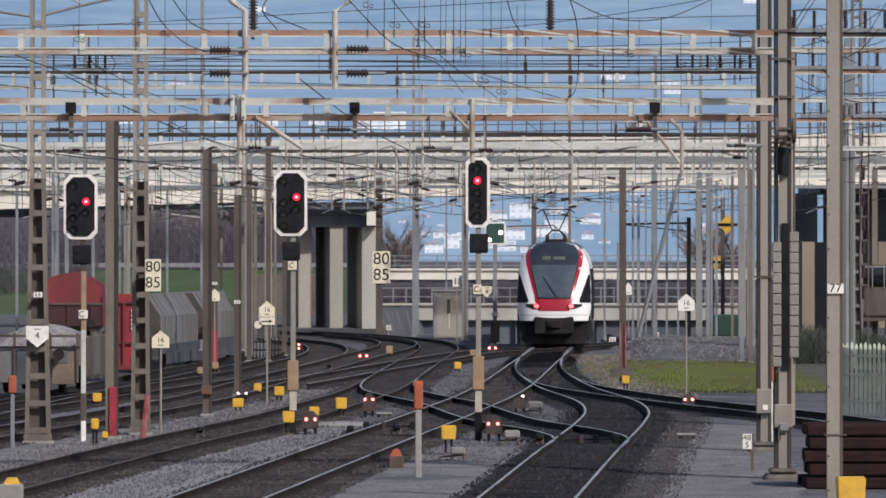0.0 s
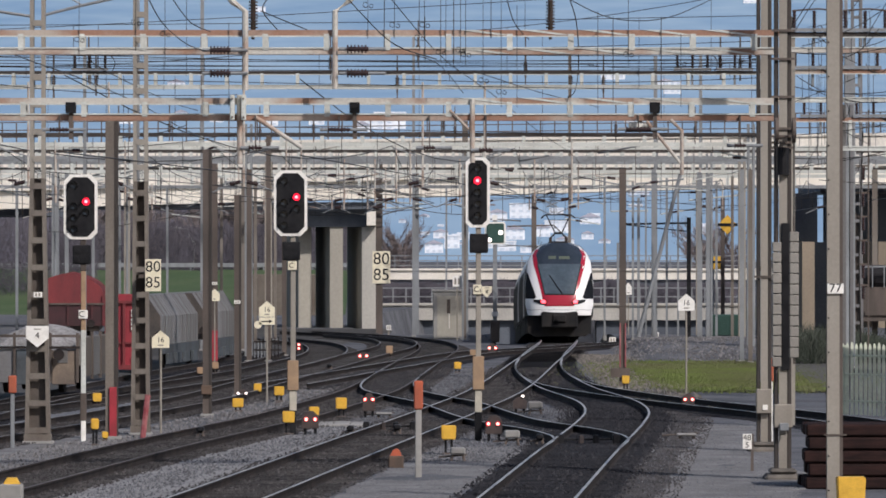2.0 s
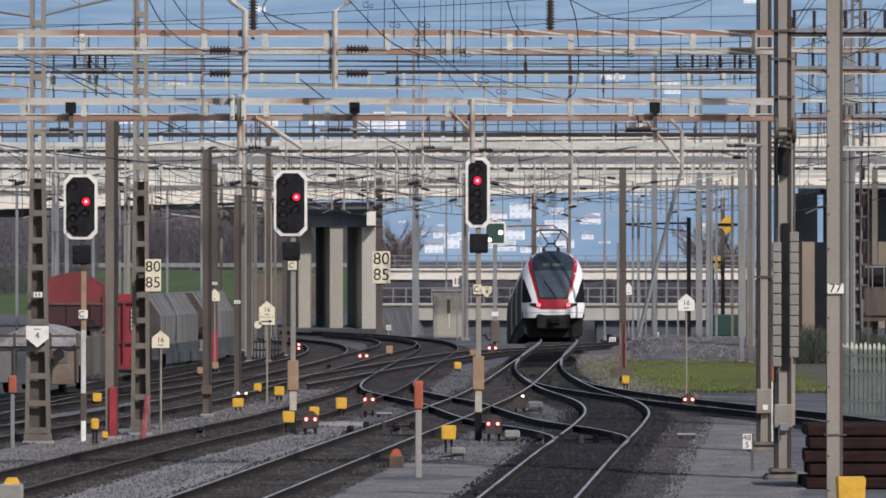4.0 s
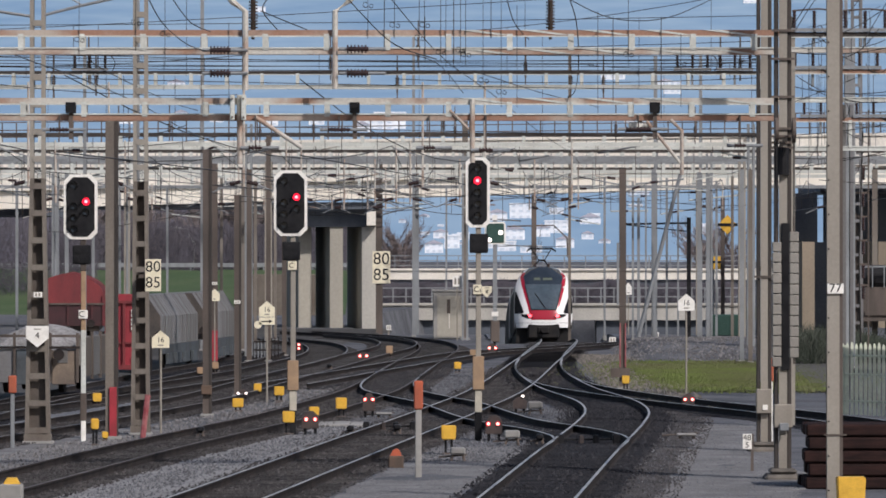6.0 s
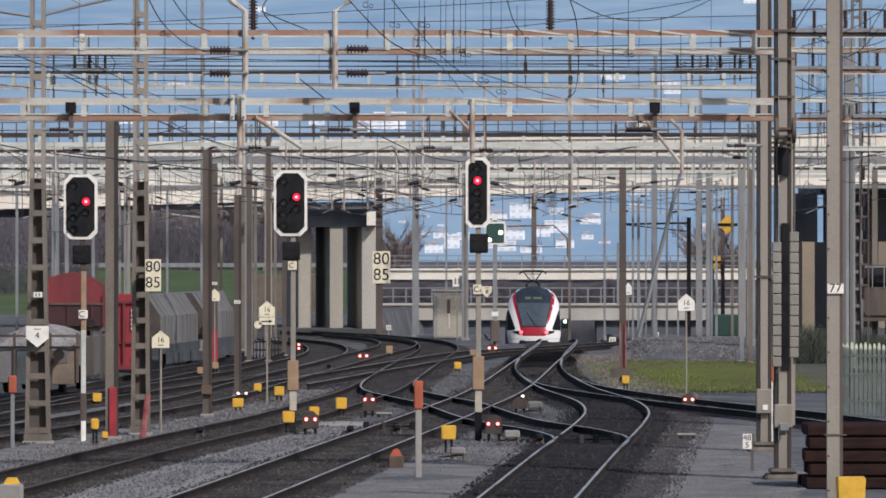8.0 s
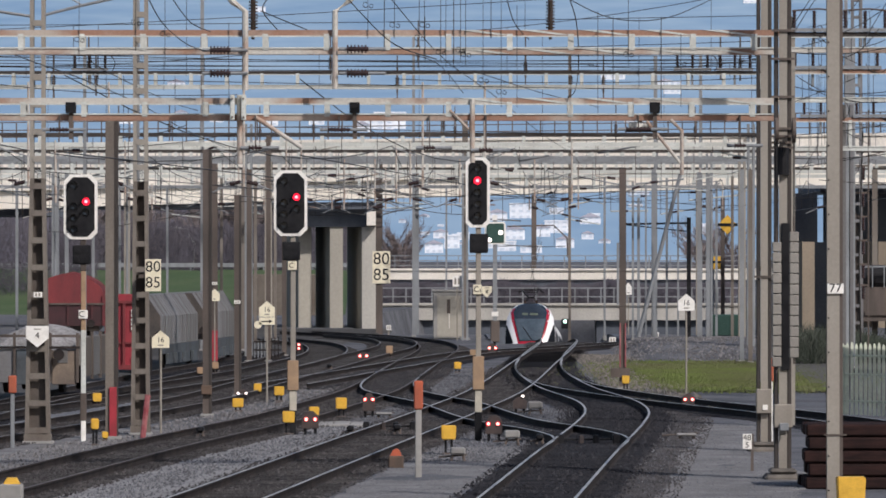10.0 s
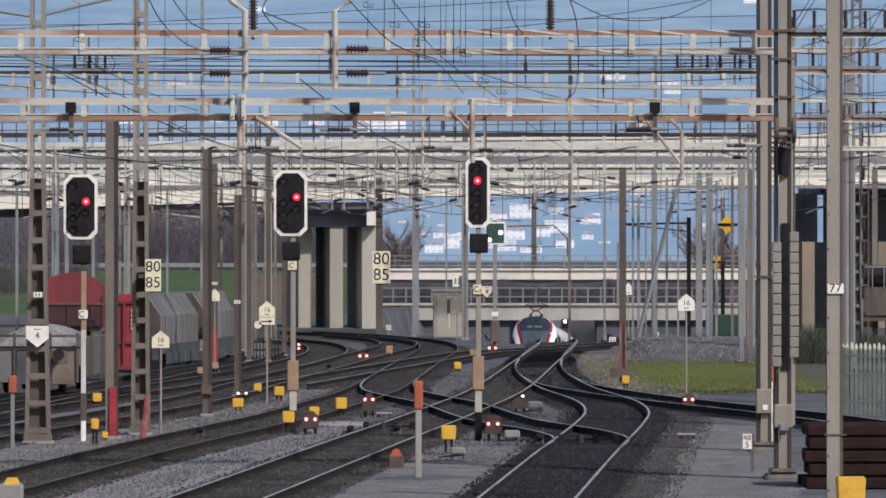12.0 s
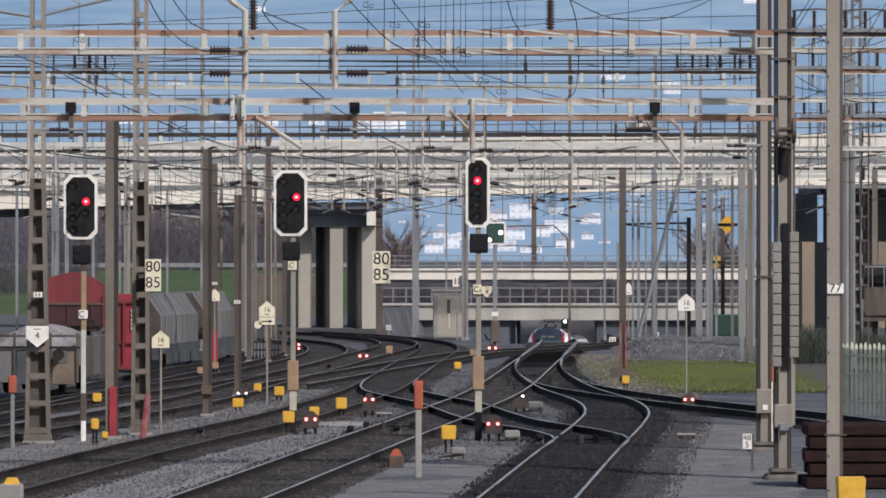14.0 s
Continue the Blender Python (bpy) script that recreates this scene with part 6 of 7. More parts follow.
def wooded_slope():
    """A dark winter wood on rising ground, its edge ragged with branch tips."""
    rnd = random.Random(41)
    verts, faces = [], []
    n, rows = 150, 9
    for j in range(rows):
        for i in range(n + 1):
            x = -60 + 53 * i / n
            top = 7.4 + 0.5 * noise.noise((x * 0.25, 1, 0)) - 2.4 * max(0, (x + 13) / 10)
            u = j / (rows - 1)
            verts.append((x + 0.2 * noise.noise((x * 2, j, 3)), 430 + 14 * u + 1.2 * noise.noise((x * 0.9, j * 0.9, 7)), -0.4 + (top + 0.4) * u + 0.25 * noise.noise((x * 1.7, j * 1.3, 2))))
    for j in range(rows - 1):
        for i in range(n):
            a = j * (n + 1) + i
            faces.append((a, a + 1, a + n + 2, a + n + 1))
    for _ in range(9000):
        x, u = rnd.uniform(-60, -7), rnd.random() ** 0.6
        top = 7.4 + 0.5 * noise.noise((x * 0.25, 1, 0)) - 2.4 * max(0, (x + 13) / 10)
        z, y, w, a = -0.4 + (top + 0.4) * u, 428.5 + 14 * u, rnd.uniform(0.01, 0.03), len(verts)
        verts += [(x - w, y, z), (x + w, y, z), (x + rnd.uniform(-0.3, 0.3), y, z + rnd.uniform(0.2, 0.7))]
        faces.append((a, a + 1, a + 2))
    m = mat("bare_wood_purple_brown", (0.10, 0.094, 0.12), (0.064, 0.061, 0.08), 0.95, 0, 0.5, 5, 0.5, 0.6, spread=0.2, grain_by=0.35)
    return tagged(raw("wooded_slope", verts, faces, m), "dark purple-brown leafless wood on rising ground", "wood", kind="structure")


wooded_slope()
t = thing("street_lamp", -16.637, 398, 2.1, "pale steel street lamp with an angled arm", "street lamp")
part("pole", tube(bmesh.new(), [(0, 0, -0.2), (0, 0, 4.255 - 2.1), (-0.5, 0, 5.198 - 2.1), (-1.4, 0, 5.311 - 2.1)], 0.1, 7), BATTEN, t)
part("lamp_head", box(-1.9, -1.35, -0.1, 0.1, 5.236 - 2.1, 5.387 - 2.1, 0.02), PALESTEEL, t)

# ---- houses on the far hillside ----
def town_house(x, y, w, h, floors, cols, gable):
    z = hill_z(x, y) - 1.0
    t = thing("house", x, y, z, "white rendered house on the hazy hillside", "house", "hillside houses")
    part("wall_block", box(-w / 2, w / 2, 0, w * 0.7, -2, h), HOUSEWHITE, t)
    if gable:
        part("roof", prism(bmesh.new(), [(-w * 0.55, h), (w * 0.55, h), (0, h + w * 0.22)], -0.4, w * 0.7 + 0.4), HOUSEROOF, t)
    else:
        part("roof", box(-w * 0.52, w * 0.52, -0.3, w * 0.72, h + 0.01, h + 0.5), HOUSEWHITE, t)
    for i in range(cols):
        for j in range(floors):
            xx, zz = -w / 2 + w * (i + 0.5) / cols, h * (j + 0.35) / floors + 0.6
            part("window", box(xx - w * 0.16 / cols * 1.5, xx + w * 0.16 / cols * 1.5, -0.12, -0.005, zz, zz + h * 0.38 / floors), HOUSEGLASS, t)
    return t


# Windows are kept pale too, with the haze in their colour.
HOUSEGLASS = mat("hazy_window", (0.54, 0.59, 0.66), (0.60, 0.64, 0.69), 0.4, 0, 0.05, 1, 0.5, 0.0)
LOW_HOUSES = ((-2.934, 1934.658, 6, 4, 2, 3, 1), (28.607, 1934.658, 7, 3, 1, 3, 0), (-2.945, 1942.134, 3, 3, 1, 2, 0), (20.802, 1942.134, 6, 4, 2, 2, 0), (2.965, 1954.723, 5, 5, 2, 2, 0), (40.021, 1954.723, 6, 4, 2, 2, 1), (14.081, 1954.723, 5, 3, 1, 2, 1), (53.546, 1975.208, 4, 2, 1, 1, 1), (23.809, 1993.489, 7, 4.5, 2, 3, 1), (48.373, 1993.489, 4, 3, 1, 2, 1), (6.802, 1993.489, 4, 3, 1, 1, 0), (-0.759, 2001.427, 5, 3.2, 1, 2, 1), (33.097, 2006.754, 6, 4, 2, 3, 1))
MIDDLE_HOUSES = ((-10.34, 2020.198, 3, 2, 1, 1, 1), (38.541, 2022.908, 8, 5, 3, 3, 0), (51.143, 2067.285, 7, 3.4, 2, 3, 1), (-14.226, 2084.432, 2.5, 2, 1, 1, 1), (19.02, 2090.211, 7, 4, 2, 3, 1), (27.532, 2104.8, 8, 6, 3, 3, 0), (40.497, 2125.57, 5, 3, 2, 2, 0), (69.986, 2165.251, 5, 1.6, 1, 3, 0), (73.656, 2245.879, 8, 2, 1, 3, 0), (-35.894, 2629.747, 8, 4, 2, 2, 1), (-29.871, 2648.222, 16, 7, 3, 4, 0), (-23.679, 2657.557, 14, 8, 3, 3, 0), (-77.218, 2662.249, 7, 4, 2, 2, 1))
HIGH_HOUSES = ((-143.081, 2676.426, 8, 3, 1, 3, 1), (-56.827, 2676.426, 7, 3, 1, 2, 0), (-102.092, 2685.961, 6, 3.4, 1, 2, 0), (-161.989, 2695.565, 7, 3, 1, 2, 0), (88.33, 2724.792, 11, 4, 2, 3, 0), (-120.274, 2734.676, 6, 3, 1, 2, 1), (115.735, 3007.399, 9, 7, 2, 3, 0), (113.556, 3056.164, 8, 5, 2, 3, 1), (116.821, 3081.145, 6, 4, 1, 2, 1), (-140.139, 3132.352, 9, 3, 1, 3, 1), (92.046, 3226.182, 13, 4, 1, 3, 0), (-131.789, 4291.275, 8, 5, 2, 2, 0), (229.942, 4443.015, 12, 5, 2, 3, 0))
for x, y, w, h, f, c, g in LOW_HOUSES + MIDDLE_HOUSES + HIGH_HOUSES:
    town_house(x, y, w, h, f, c, g)
rnd = random.Random(314)
for px0, px1, ya, yb, n in ((735, 830, 1930, 2130, 12), (1022, 1060, 2060, 2105, 4), (1180, 1260, 1950, 2060, 4)):
    for _ in range(n):
        y = rnd.uniform(ya, yb)
        w = rnd.uniform(1.6, 4.0)
        t = town_house((rnd.uniform(px0, px1) - 784) / 10549.8 * y, y, w, w * rnd.uniform(0.45, 0.9), rnd.randint(1, 2), rnd.randint(1, 3), rnd.random() < 0.5)
        t.rotation_euler.z = rnd.uniform(-0.6, 0.6)


# ---- overhead wires ----
def wire_set(pts_list, label, r=0.011, name="overhead_wire", group="overhead wires"):
    t = thing(name, 0, 0, 0, label, "wire", group)
    for pts in pts_list:
        part("strand", tube(bmesh.new(), pts, r, 4), WIRE, t)
    return t


def sag(a, b, drop, n=8):
    a, b = Vector(a), Vector(b)
    return [a.lerp(b, i / n) - Vector((0, 0, drop * 4 * (i / n) * (1 - i / n))) for i in range(n + 1)]


def smooth(pts, n=5):
    """A rounded run through the given points."""
    v = [Vector(p) for p in pts]
    out = []
    for i in range(len(v) - 1):
        p0, p1, p2, p3 = v[max(i - 1, 0)], v[i], v[i + 1], v[min(i + 2, len(v) - 1)]
        for k in range(n):
            s = k / n
            out.append(0.5 * ((2 * p1) + (p2 - p0) * s + (2 * p0 - 5 * p1 + 4 * p2 - p3) * s * s + (3 * p1 - p0 - 3 * p2 + p3) * s ** 3))
    return out + [v[-1]]


def catenary(line, supports, zc=5.55, zm=6.9, drop=1.0, zf=None):
    """Messenger, contact wire and droppers over one track."""
    t = thing("catenary_wire", 0, 0, 0, "contact wire hung on droppers from a sagging messenger wire", "wire", "catenary wires")
    zf = zf or (lambda y: 0.0)
    for a, b in zip(supports, supports[1:]):
        pa, pb = Vector((line(a), a, zm + zf(a))), Vector((line(b), b, zm + zf(b)))
        mess = sag(pa, pb, drop)
        part("messenger_wire", tube(bmesh.new(), mess, 0.012, 4), WIRE, t)
        part("contact_wire", tube(bmesh.new(), [(p.x, p.y, zc + zf(p.y)) for p in mess], 0.011, 4), WIRE, t)
        for p in mess[1:-1]:
            part("dropper", tube(bmesh.new(), [p, (p.x, p.y, zc + zf(p.y))], 0.007, 3), WIRE, t)
    return t


def cantilever(x, y, ztop, zc=5.55, side=1):
    """A pale drop tube and registration arm that hold one wire at a gantry."""
    t = thing("drop_bracket", x + side * 0.9, y, 0, "pale drop tube with a slanting registration arm and insulator", "bracket", "drop brackets")
    part("tube", tube(bmesh.new(), [(0, 0, ztop), (0, 0, zc + 0.2)], 0.035, 6), CHORD, t)
    part("arm", tube(bmesh.new(), [(0, 0, zc + 0.35), (-side * 0.45, 0, zc + 0.25), (-side * 0.95, 0, zc + 0.02)], 0.022, 5), PALESTEEL, t)
    part("insulator", tube(bmesh.new(), [(-side * 0.1, -0.03, zc + 0.34), (-side * 0.42, -0.03, zc + 0.27)], 0.055, 8), INSULATOR, t)
    part("stay", tube(bmesh.new(), [(0, 0, zc + 1.1), (-side * 0.9, 0, zc + 1.35)], 0.018, 5), PALESTEEL, t)
    return t


GY = [105.6, 178, 222, 240, 262, 285]
GZ = {178: 8.67, 222: 7.73, 240: 7.43, 262: 7.24, 285: 6.81}
YARD_D = lambda y: YARD_C(y) - 4.2
YARD_E = lambda y: YARD_C(y) - 8.6
SIDE = lambda y: 11.2 + 0.012 * (y - 180)
SIDE2 = lambda y: 15.0 + 0.012 * (y - 180)
for k, ln in enumerate((main_x, LEFT, YARD_A, YARD_B, YARD_C, YARD_D, YARD_E, SIDE, SIDE2)):
    sup = [105.6, 178, 222, 262, 300] if k in (0, 1, 2) else [178, 222, 262, 300]
    catenary(ln, sup, 5.5 + 0.05 * (k % 3), 6.85 + 0.07 * (k % 2), 0.85)
    for j, gy in enumerate((178, 222, 240, 262, 285)):
        if {178: -15, 222: -23, 240: -23, 262: -23, 285: -23}[gy] < ln(gy) < {178: 8.3, 222: 10.6, 240: 11.4, 262: 16, 285: 16}[gy]:
            cantilever(ln(gy), gy - 0.2, GZ[gy] + 0.15, 5.5 - 0.12 * (j % 2), 1 if (j + k) % 2 else -1)
catenary(main_x, [300, 345, 390, 440], 5.5, 6.4, 0.4, main_z)

# heavy runs close to the eye
wire_set([smooth([(-1.66, 88, 7.852), (-1.283, 94, 7.547), (-0.796, 100, 7.262), (-0.119, 105, 7.184)])], "dark overhead wire running down to the gantry", 0.011)
wire_set([smooth([(-0.913, 86, 7.679), (-0.733, 92, 7.616), (0.01, 108, 7.29), (1.019, 125, 7.098), (2.753, 165, 7.015), (4.391, 205, 7.124), (5.71, 240, 7.048)])], "dark overhead wire running away above the tracks", 0.009)
wire_set([smooth([(-4.353, 86, 7.679), (-4.446, 94, 7.431), (-4.303, 100, 7.281), (-4.154, 104.6, 7.31)])], "dark overhead wire running down to an insulator", 0.010)
wire_set([smooth([(-4.172, 90, 7.756), (-4.171, 98, 7.584), (-4.085, 104.6, 7.657)])], "dark overhead wire running down to the gantry", 0.010)
wire_set([smooth([(-8.024, 104, 7.438), (-7.686, 112, 7.354), (-7.452, 124, 7.354), (-7.187, 142, 7.272), (-7.477, 170, 7.304), (-8.08, 222, 7.607)])], "dark overhead wire running away above the yard", 0.011)
wire_set([smooth([(-6.731, 112, 7.46), (-6.7, 120, 7.377), (-6.882, 150, 7.551), (-7.322, 178, 7.974)])], "dark overhead wire running away above the yard", 0.010)
wire_set([smooth([(2.179, 104, 8.286), (2.338, 104.5, 7.812), (2.389, 105, 7.134), (2.333, 105.2, 6.642), (2.208, 105.4, 6.527)])], "looping dark jumper cable beside the beams", 0.010)
wire_set([smooth([(1.052, 100, 8.115), (1.242, 104, 7.793), (1.513, 105, 7.532)]), smooth([(2.047, 100, 8.067), (2.996, 105, 7.901), (4.204, 112, 8.182), (5.528, 120, 8.924)])], "thin dark span wires", 0.009)
wire_set([smooth([(0.409, 120, 6.979), (-0.146, 110, 7.291), (-0.936, 105, 7.313)]), smooth([(0.738, 118, 7.318), (2.419, 145, 7.633), (4.657, 178, 8.075)])], "thin dark span wires", 0.009)
wire_set([smooth([(7.529, 130, 8.559), (7.114, 118, 8.549), (6.715, 108, 8.457)]), smooth([(7.652, 130, 8.559), (7.248, 118, 8.605), (6.838, 108, 8.477)]), smooth([(9.546, 135, 8.587), (8.827, 120, 8.629), (8.352, 110, 8.647)])], "thin dark wires rising past the mast", 0.009)
wire_set([smooth([(-2.882, 100, 8.115), (-3.145, 104, 7.99), (-2.827, 105, 7.612)]), smooth([(-3.174, 104, 7.99), (-2.548, 120, 8.174)])], "thin dark jumper wires at the insulator", 0.011)
# feeders strung across at height
NEAR_FEEDERS = ((-40, 54, 1100, -10, 150), (-40, 118, 1345, 122, 170), (-30, 92, 1345, 112, 172), (820, 56, 1390, -30, 150), (-30, 45, 1345, 28, 150), (-30, 100, 1345, 73, 160), (700, 140, 1340, 138, 176), (1040, 116, 1345, 104, 171), (500, 225, 1340, 240, 215), (-20, 118, 430, 98, 171), (0, 150, 420, 168, 182), (120, 262, 420, 236, 225), (-30, 135, 1345, 160, 176), (200, 245, 330, 222, 190))
FAR_FEEDERS = ((1390, 92, 1600, 78, 134), (1390, 150, 1600, 158, 149), (1400, 240, 1600, 215, 158), (1400, 280, 1600, 268, 200), (1400, 350, 1600, 338, 230), (680, 352, 820, 380, 270), (860, 345, 1100, 352, 285), (900, 362, 1090, 340, 290), (1100, 340, 1330, 330, 270), (1100, 362, 1330, 370, 288), (250, 395, 480, 345, 260), (180, 360, 480, 388, 275), (540, 380, 660, 372, 290), (60, 410, 250, 392, 270), (250, 360, 420, 372, 250), (870, 430, 1000, 436, 330), (680, 375, 830, 352, 280))
BEAMS = ((135, 7.78, 13, 8.6), (150, 8.56, 14, 8.2), (160, 9.42, 15, 7.2), (178, -16, 9.5, 9.0), (222, -24, 11.8, 8.0), (240, -24, 12.7, 7.8), (262, -28, 30, 7.5), (285, -28, 30, 7.2))


def feeder(xa, ya, xb, yb, d, drop, r):
    """A wire strung along the face of the nearest beam, with the hangers that carry it."""
    fits = []
    for gy, x0, x1, zb in BEAMS:
        k = gy / 10549.8
        lo, hi = max((xa - 784) * k, x0 + 0.2), min((xb - 784) * k, x1 - 0.2)
        if hi - lo > 1.0:
            fits.append((abs(gy - d), gy, lo, hi, zb))
    _, gy, lo, hi, zb = min(fits)
    gy -= 0.26
    k = gy / 10549.8
    run = sag(((xa - 784) * k, gy, 3.84 - (ya - 441) * k), ((xb - 784) * k, gy, 3.84 - (yb - 441) * k), drop)
    strands = [run]
    for u in (0.15, 0.85):
        x = lo + (hi - lo) * u
        v = min(1, max(0, (x - run[0].x) / (run[-1].x - run[0].x)))
        z = run[0].z + (run[-1].z - run[0].z) * v - drop * 4 * v * (1 - v)
        strands.append([(x, gy, z), (x, gy + 0.05, zb)])
    return wire_set(strands, "thin feeder wire strung on hangers along a gantry beam", r)


for i, (xa, ya, xb, yb, d) in enumerate(NEAR_FEEDERS + FAR_FEEDERS):
    feeder(xa, ya, xb, yb, d, 0.05 + 0.04 * (i % 4), 0.006 + 0.00003 * d)
# upright hangers on the near and middle beams
for i, (px, y0, y1, d) in enumerate(((680, 0, 90, 104.78), (742, 0, 250, 221.79), (752, 30, 110, 104.78), (803, 0, 120, 104.78), (869, 0, 68, 104.78), (960, 55, 250, 221.79), (1085, 30, 180, 104.78), (1170, 30, 210, 104.78), (1175, 105, 250, 221.79), (85, 90, 252, 221.79), (188, 100, 215, 177.79), (330, 0, 135, 177.79), (290, 100, 160, 177.79), (1330, 100, 252, 221.79), (565, 95, 156, 177.79), (850, 312, 440, 284.79), (700, 312, 380, 284.79), (780, 312, 372, 284.79), (1190, 288, 420, 261.79), (40, 288, 420, 261.79), (300, 288, 400, 261.79))):
    s = d / 10549.8
    wire_set([[((px - 784) * s, d, 3.84 - (y1 - 441) * s), ((px - 784) * s, d, 3.84 - (y0 - 441) * s)]], "thin upright hanger wire", 0.010)
# long droppers with their clamp loops, and the bundle of feeders above the middle beams
def ring(x, y, z, r):
    return [(x + r * math.cos(k * 0.785), y, z + r * math.sin(k * 0.785)) for k in range(9)]


for px, y0, y1, loop in ((651, -20, 24, 9), (698, -20, 62, 44), (751, -20, 60, 44), (742, -20, 90, 67), (780, -20, 110, 92), (789, -20, 118, 0), (815, -20, 112, 88), (824, -20, 116, 96), (855, -20, 150, 142), (887, -20, 190, 162), (915, 10, 190, 0), (1058, 20, 200, 0), (1112, 0, 120, 96), (1205, 60, 190, 112), (240, -10, 90, 40), (292, 0, 120, 60), (140, -10, 110, 70), (405, 40, 190, 0)):
    d = 104.78
    s = d / 10549.8
    x, y1 = (px - 784) * s, max(y1, 68)
    strands = [[(x, d, 3.84 - (y1 - 441) * s), (x, d, 3.84 - (y0 - 441) * s)]]
    if loop:
        strands += [ring(x - 0.04, d, 3.84 - (loop - 441) * s, 0.045), ring(x + 0.06, d, 3.84 - (loop + 2 - 441) * s, 0.034)]
    wire_set(strands, "thin dark dropper wire with looped clamps", 0.007)
for k, (ya, yb) in enumerate(((101, 107), (107, 104), (112, 117), (117, 110), (84, 100))):
    feeder(-31, ya, 1344, yb, 178, 0.06, 0.011)
for k in range(9):
    xa = 380 + 97 * k
    feeder(xa, 322 + 4 * k, xa + 230, 332 + 3 * k, 226 + 7 * k, 0.25, 0.012)
# registration clutter below the far beams: short slanted tubes
rnd = random.Random(77)
for i in range(90):
    d = rnd.choice((222.5, 240.5, 262.5, 285.5))
    s = d / 10549.8
    px = rnd.uniform(-10, 1335)
    zg = {222.5: 7.733, 240.5: 7.434, 262.5: 7.242, 285.5: 6.812}[d]
    py = 441 - (zg - rnd.uniform(0.1, 1.6) - 3.84) / s
    ln, sl = rnd.uniform(30, 90), rnd.uniform(-18, 18)
    t = thing("registration_arm", (px - 784) * s, d, 3.84 - (py - 441) * s, "slanting pale registration tube below a gantry", "bracket", "registration arms")
    part("tube", tube(bmesh.new(), [(0, 0, 0), (ln * s, 0, sl * s)], rnd.choice((0.02, 0.03, 0.035)), 5), rnd.choice((PALESTEEL, CHORD, BATTEN, BATTEN)), t)
    if i % 2:
        part("insulator", tube(bmesh.new(), [(ln * s * 0.3, -0.01, sl * s * 0.3), (ln * s * 0.3 + 0.3, -0.01, sl * s * 0.3 + 0.3 * sl / ln)], 0.05, 7), INSULATOR, t)
    part("hanger", tube(bmesh.new(), [(0, 0, 0), (0, -0.3, zg + 0.05 - (3.84 - (py - 441) * s))], 0.014, 4), DARKSTEEL, t)
# tangle of thin wires beyond the tall masts
for i in range(22):
    ya = rnd.uniform(20, 330)
    feeder(rnd.uniform(1395, 1470), ya, rnd.uniform(1500, 1600), ya + rnd.uniform(-70, 70), rnd.choice((135, 150, 160, 262)), rnd.uniform(0, 0.3), 0.009)


# ---- train ----
CAR = 15.5


def half_width(z):
    """Half the body's width at height z."""
    return hermite([(1.36, 0.3), (1.42, 0.9), (1.44, 1.6), (1.43, 2.6), (1.34, 3.3), (1.16, 3.7), (0.85, 4.0), (0.5, 4.12)], z)


def setback(x, z):
    """How far the cab's shell lies behind its foremost point."""
    h = half_width(min(max(z, 0.3), 4.12))
    u = min(1.0, abs(x) / h)
    lean = 0.0 if z < 1.5 else 0.17 * (z - 1.5) + 0.20 * (z - 1.5) ** 2
    return lean + 0.5 * u ** 3 + 0.25 * u ** 8


def shell_patch(rows, off, cols=10):
    """A panel on the cab's shell; rows of (z, x from, x to), lifted off by a little."""
    bm = bmesh.new()
    dense = []
    for (za, a0, a1), (zb, b0, b1) in zip(rows, rows[1:]):
        for k in range(4):
            t = k / 4
            dense.append((za + (zb - za) * t, a0 + (b0 - a0) * t, a1 + (b1 - a1) * t))
    dense.append(rows[-1])
    grid = [[bm.verts.new((x0 + (x1 - x0) * i / cols, setback(x0 + (x1 - x0) * i / cols, z) - off, z)) for i in range(cols + 1)] for z, x0, x1 in dense]
    for r, s in zip(grid, grid[1:]):
        for i in range(cols):
            bm.faces.new((r[i], r[i + 1], s[i + 1], s[i]))
    return bm


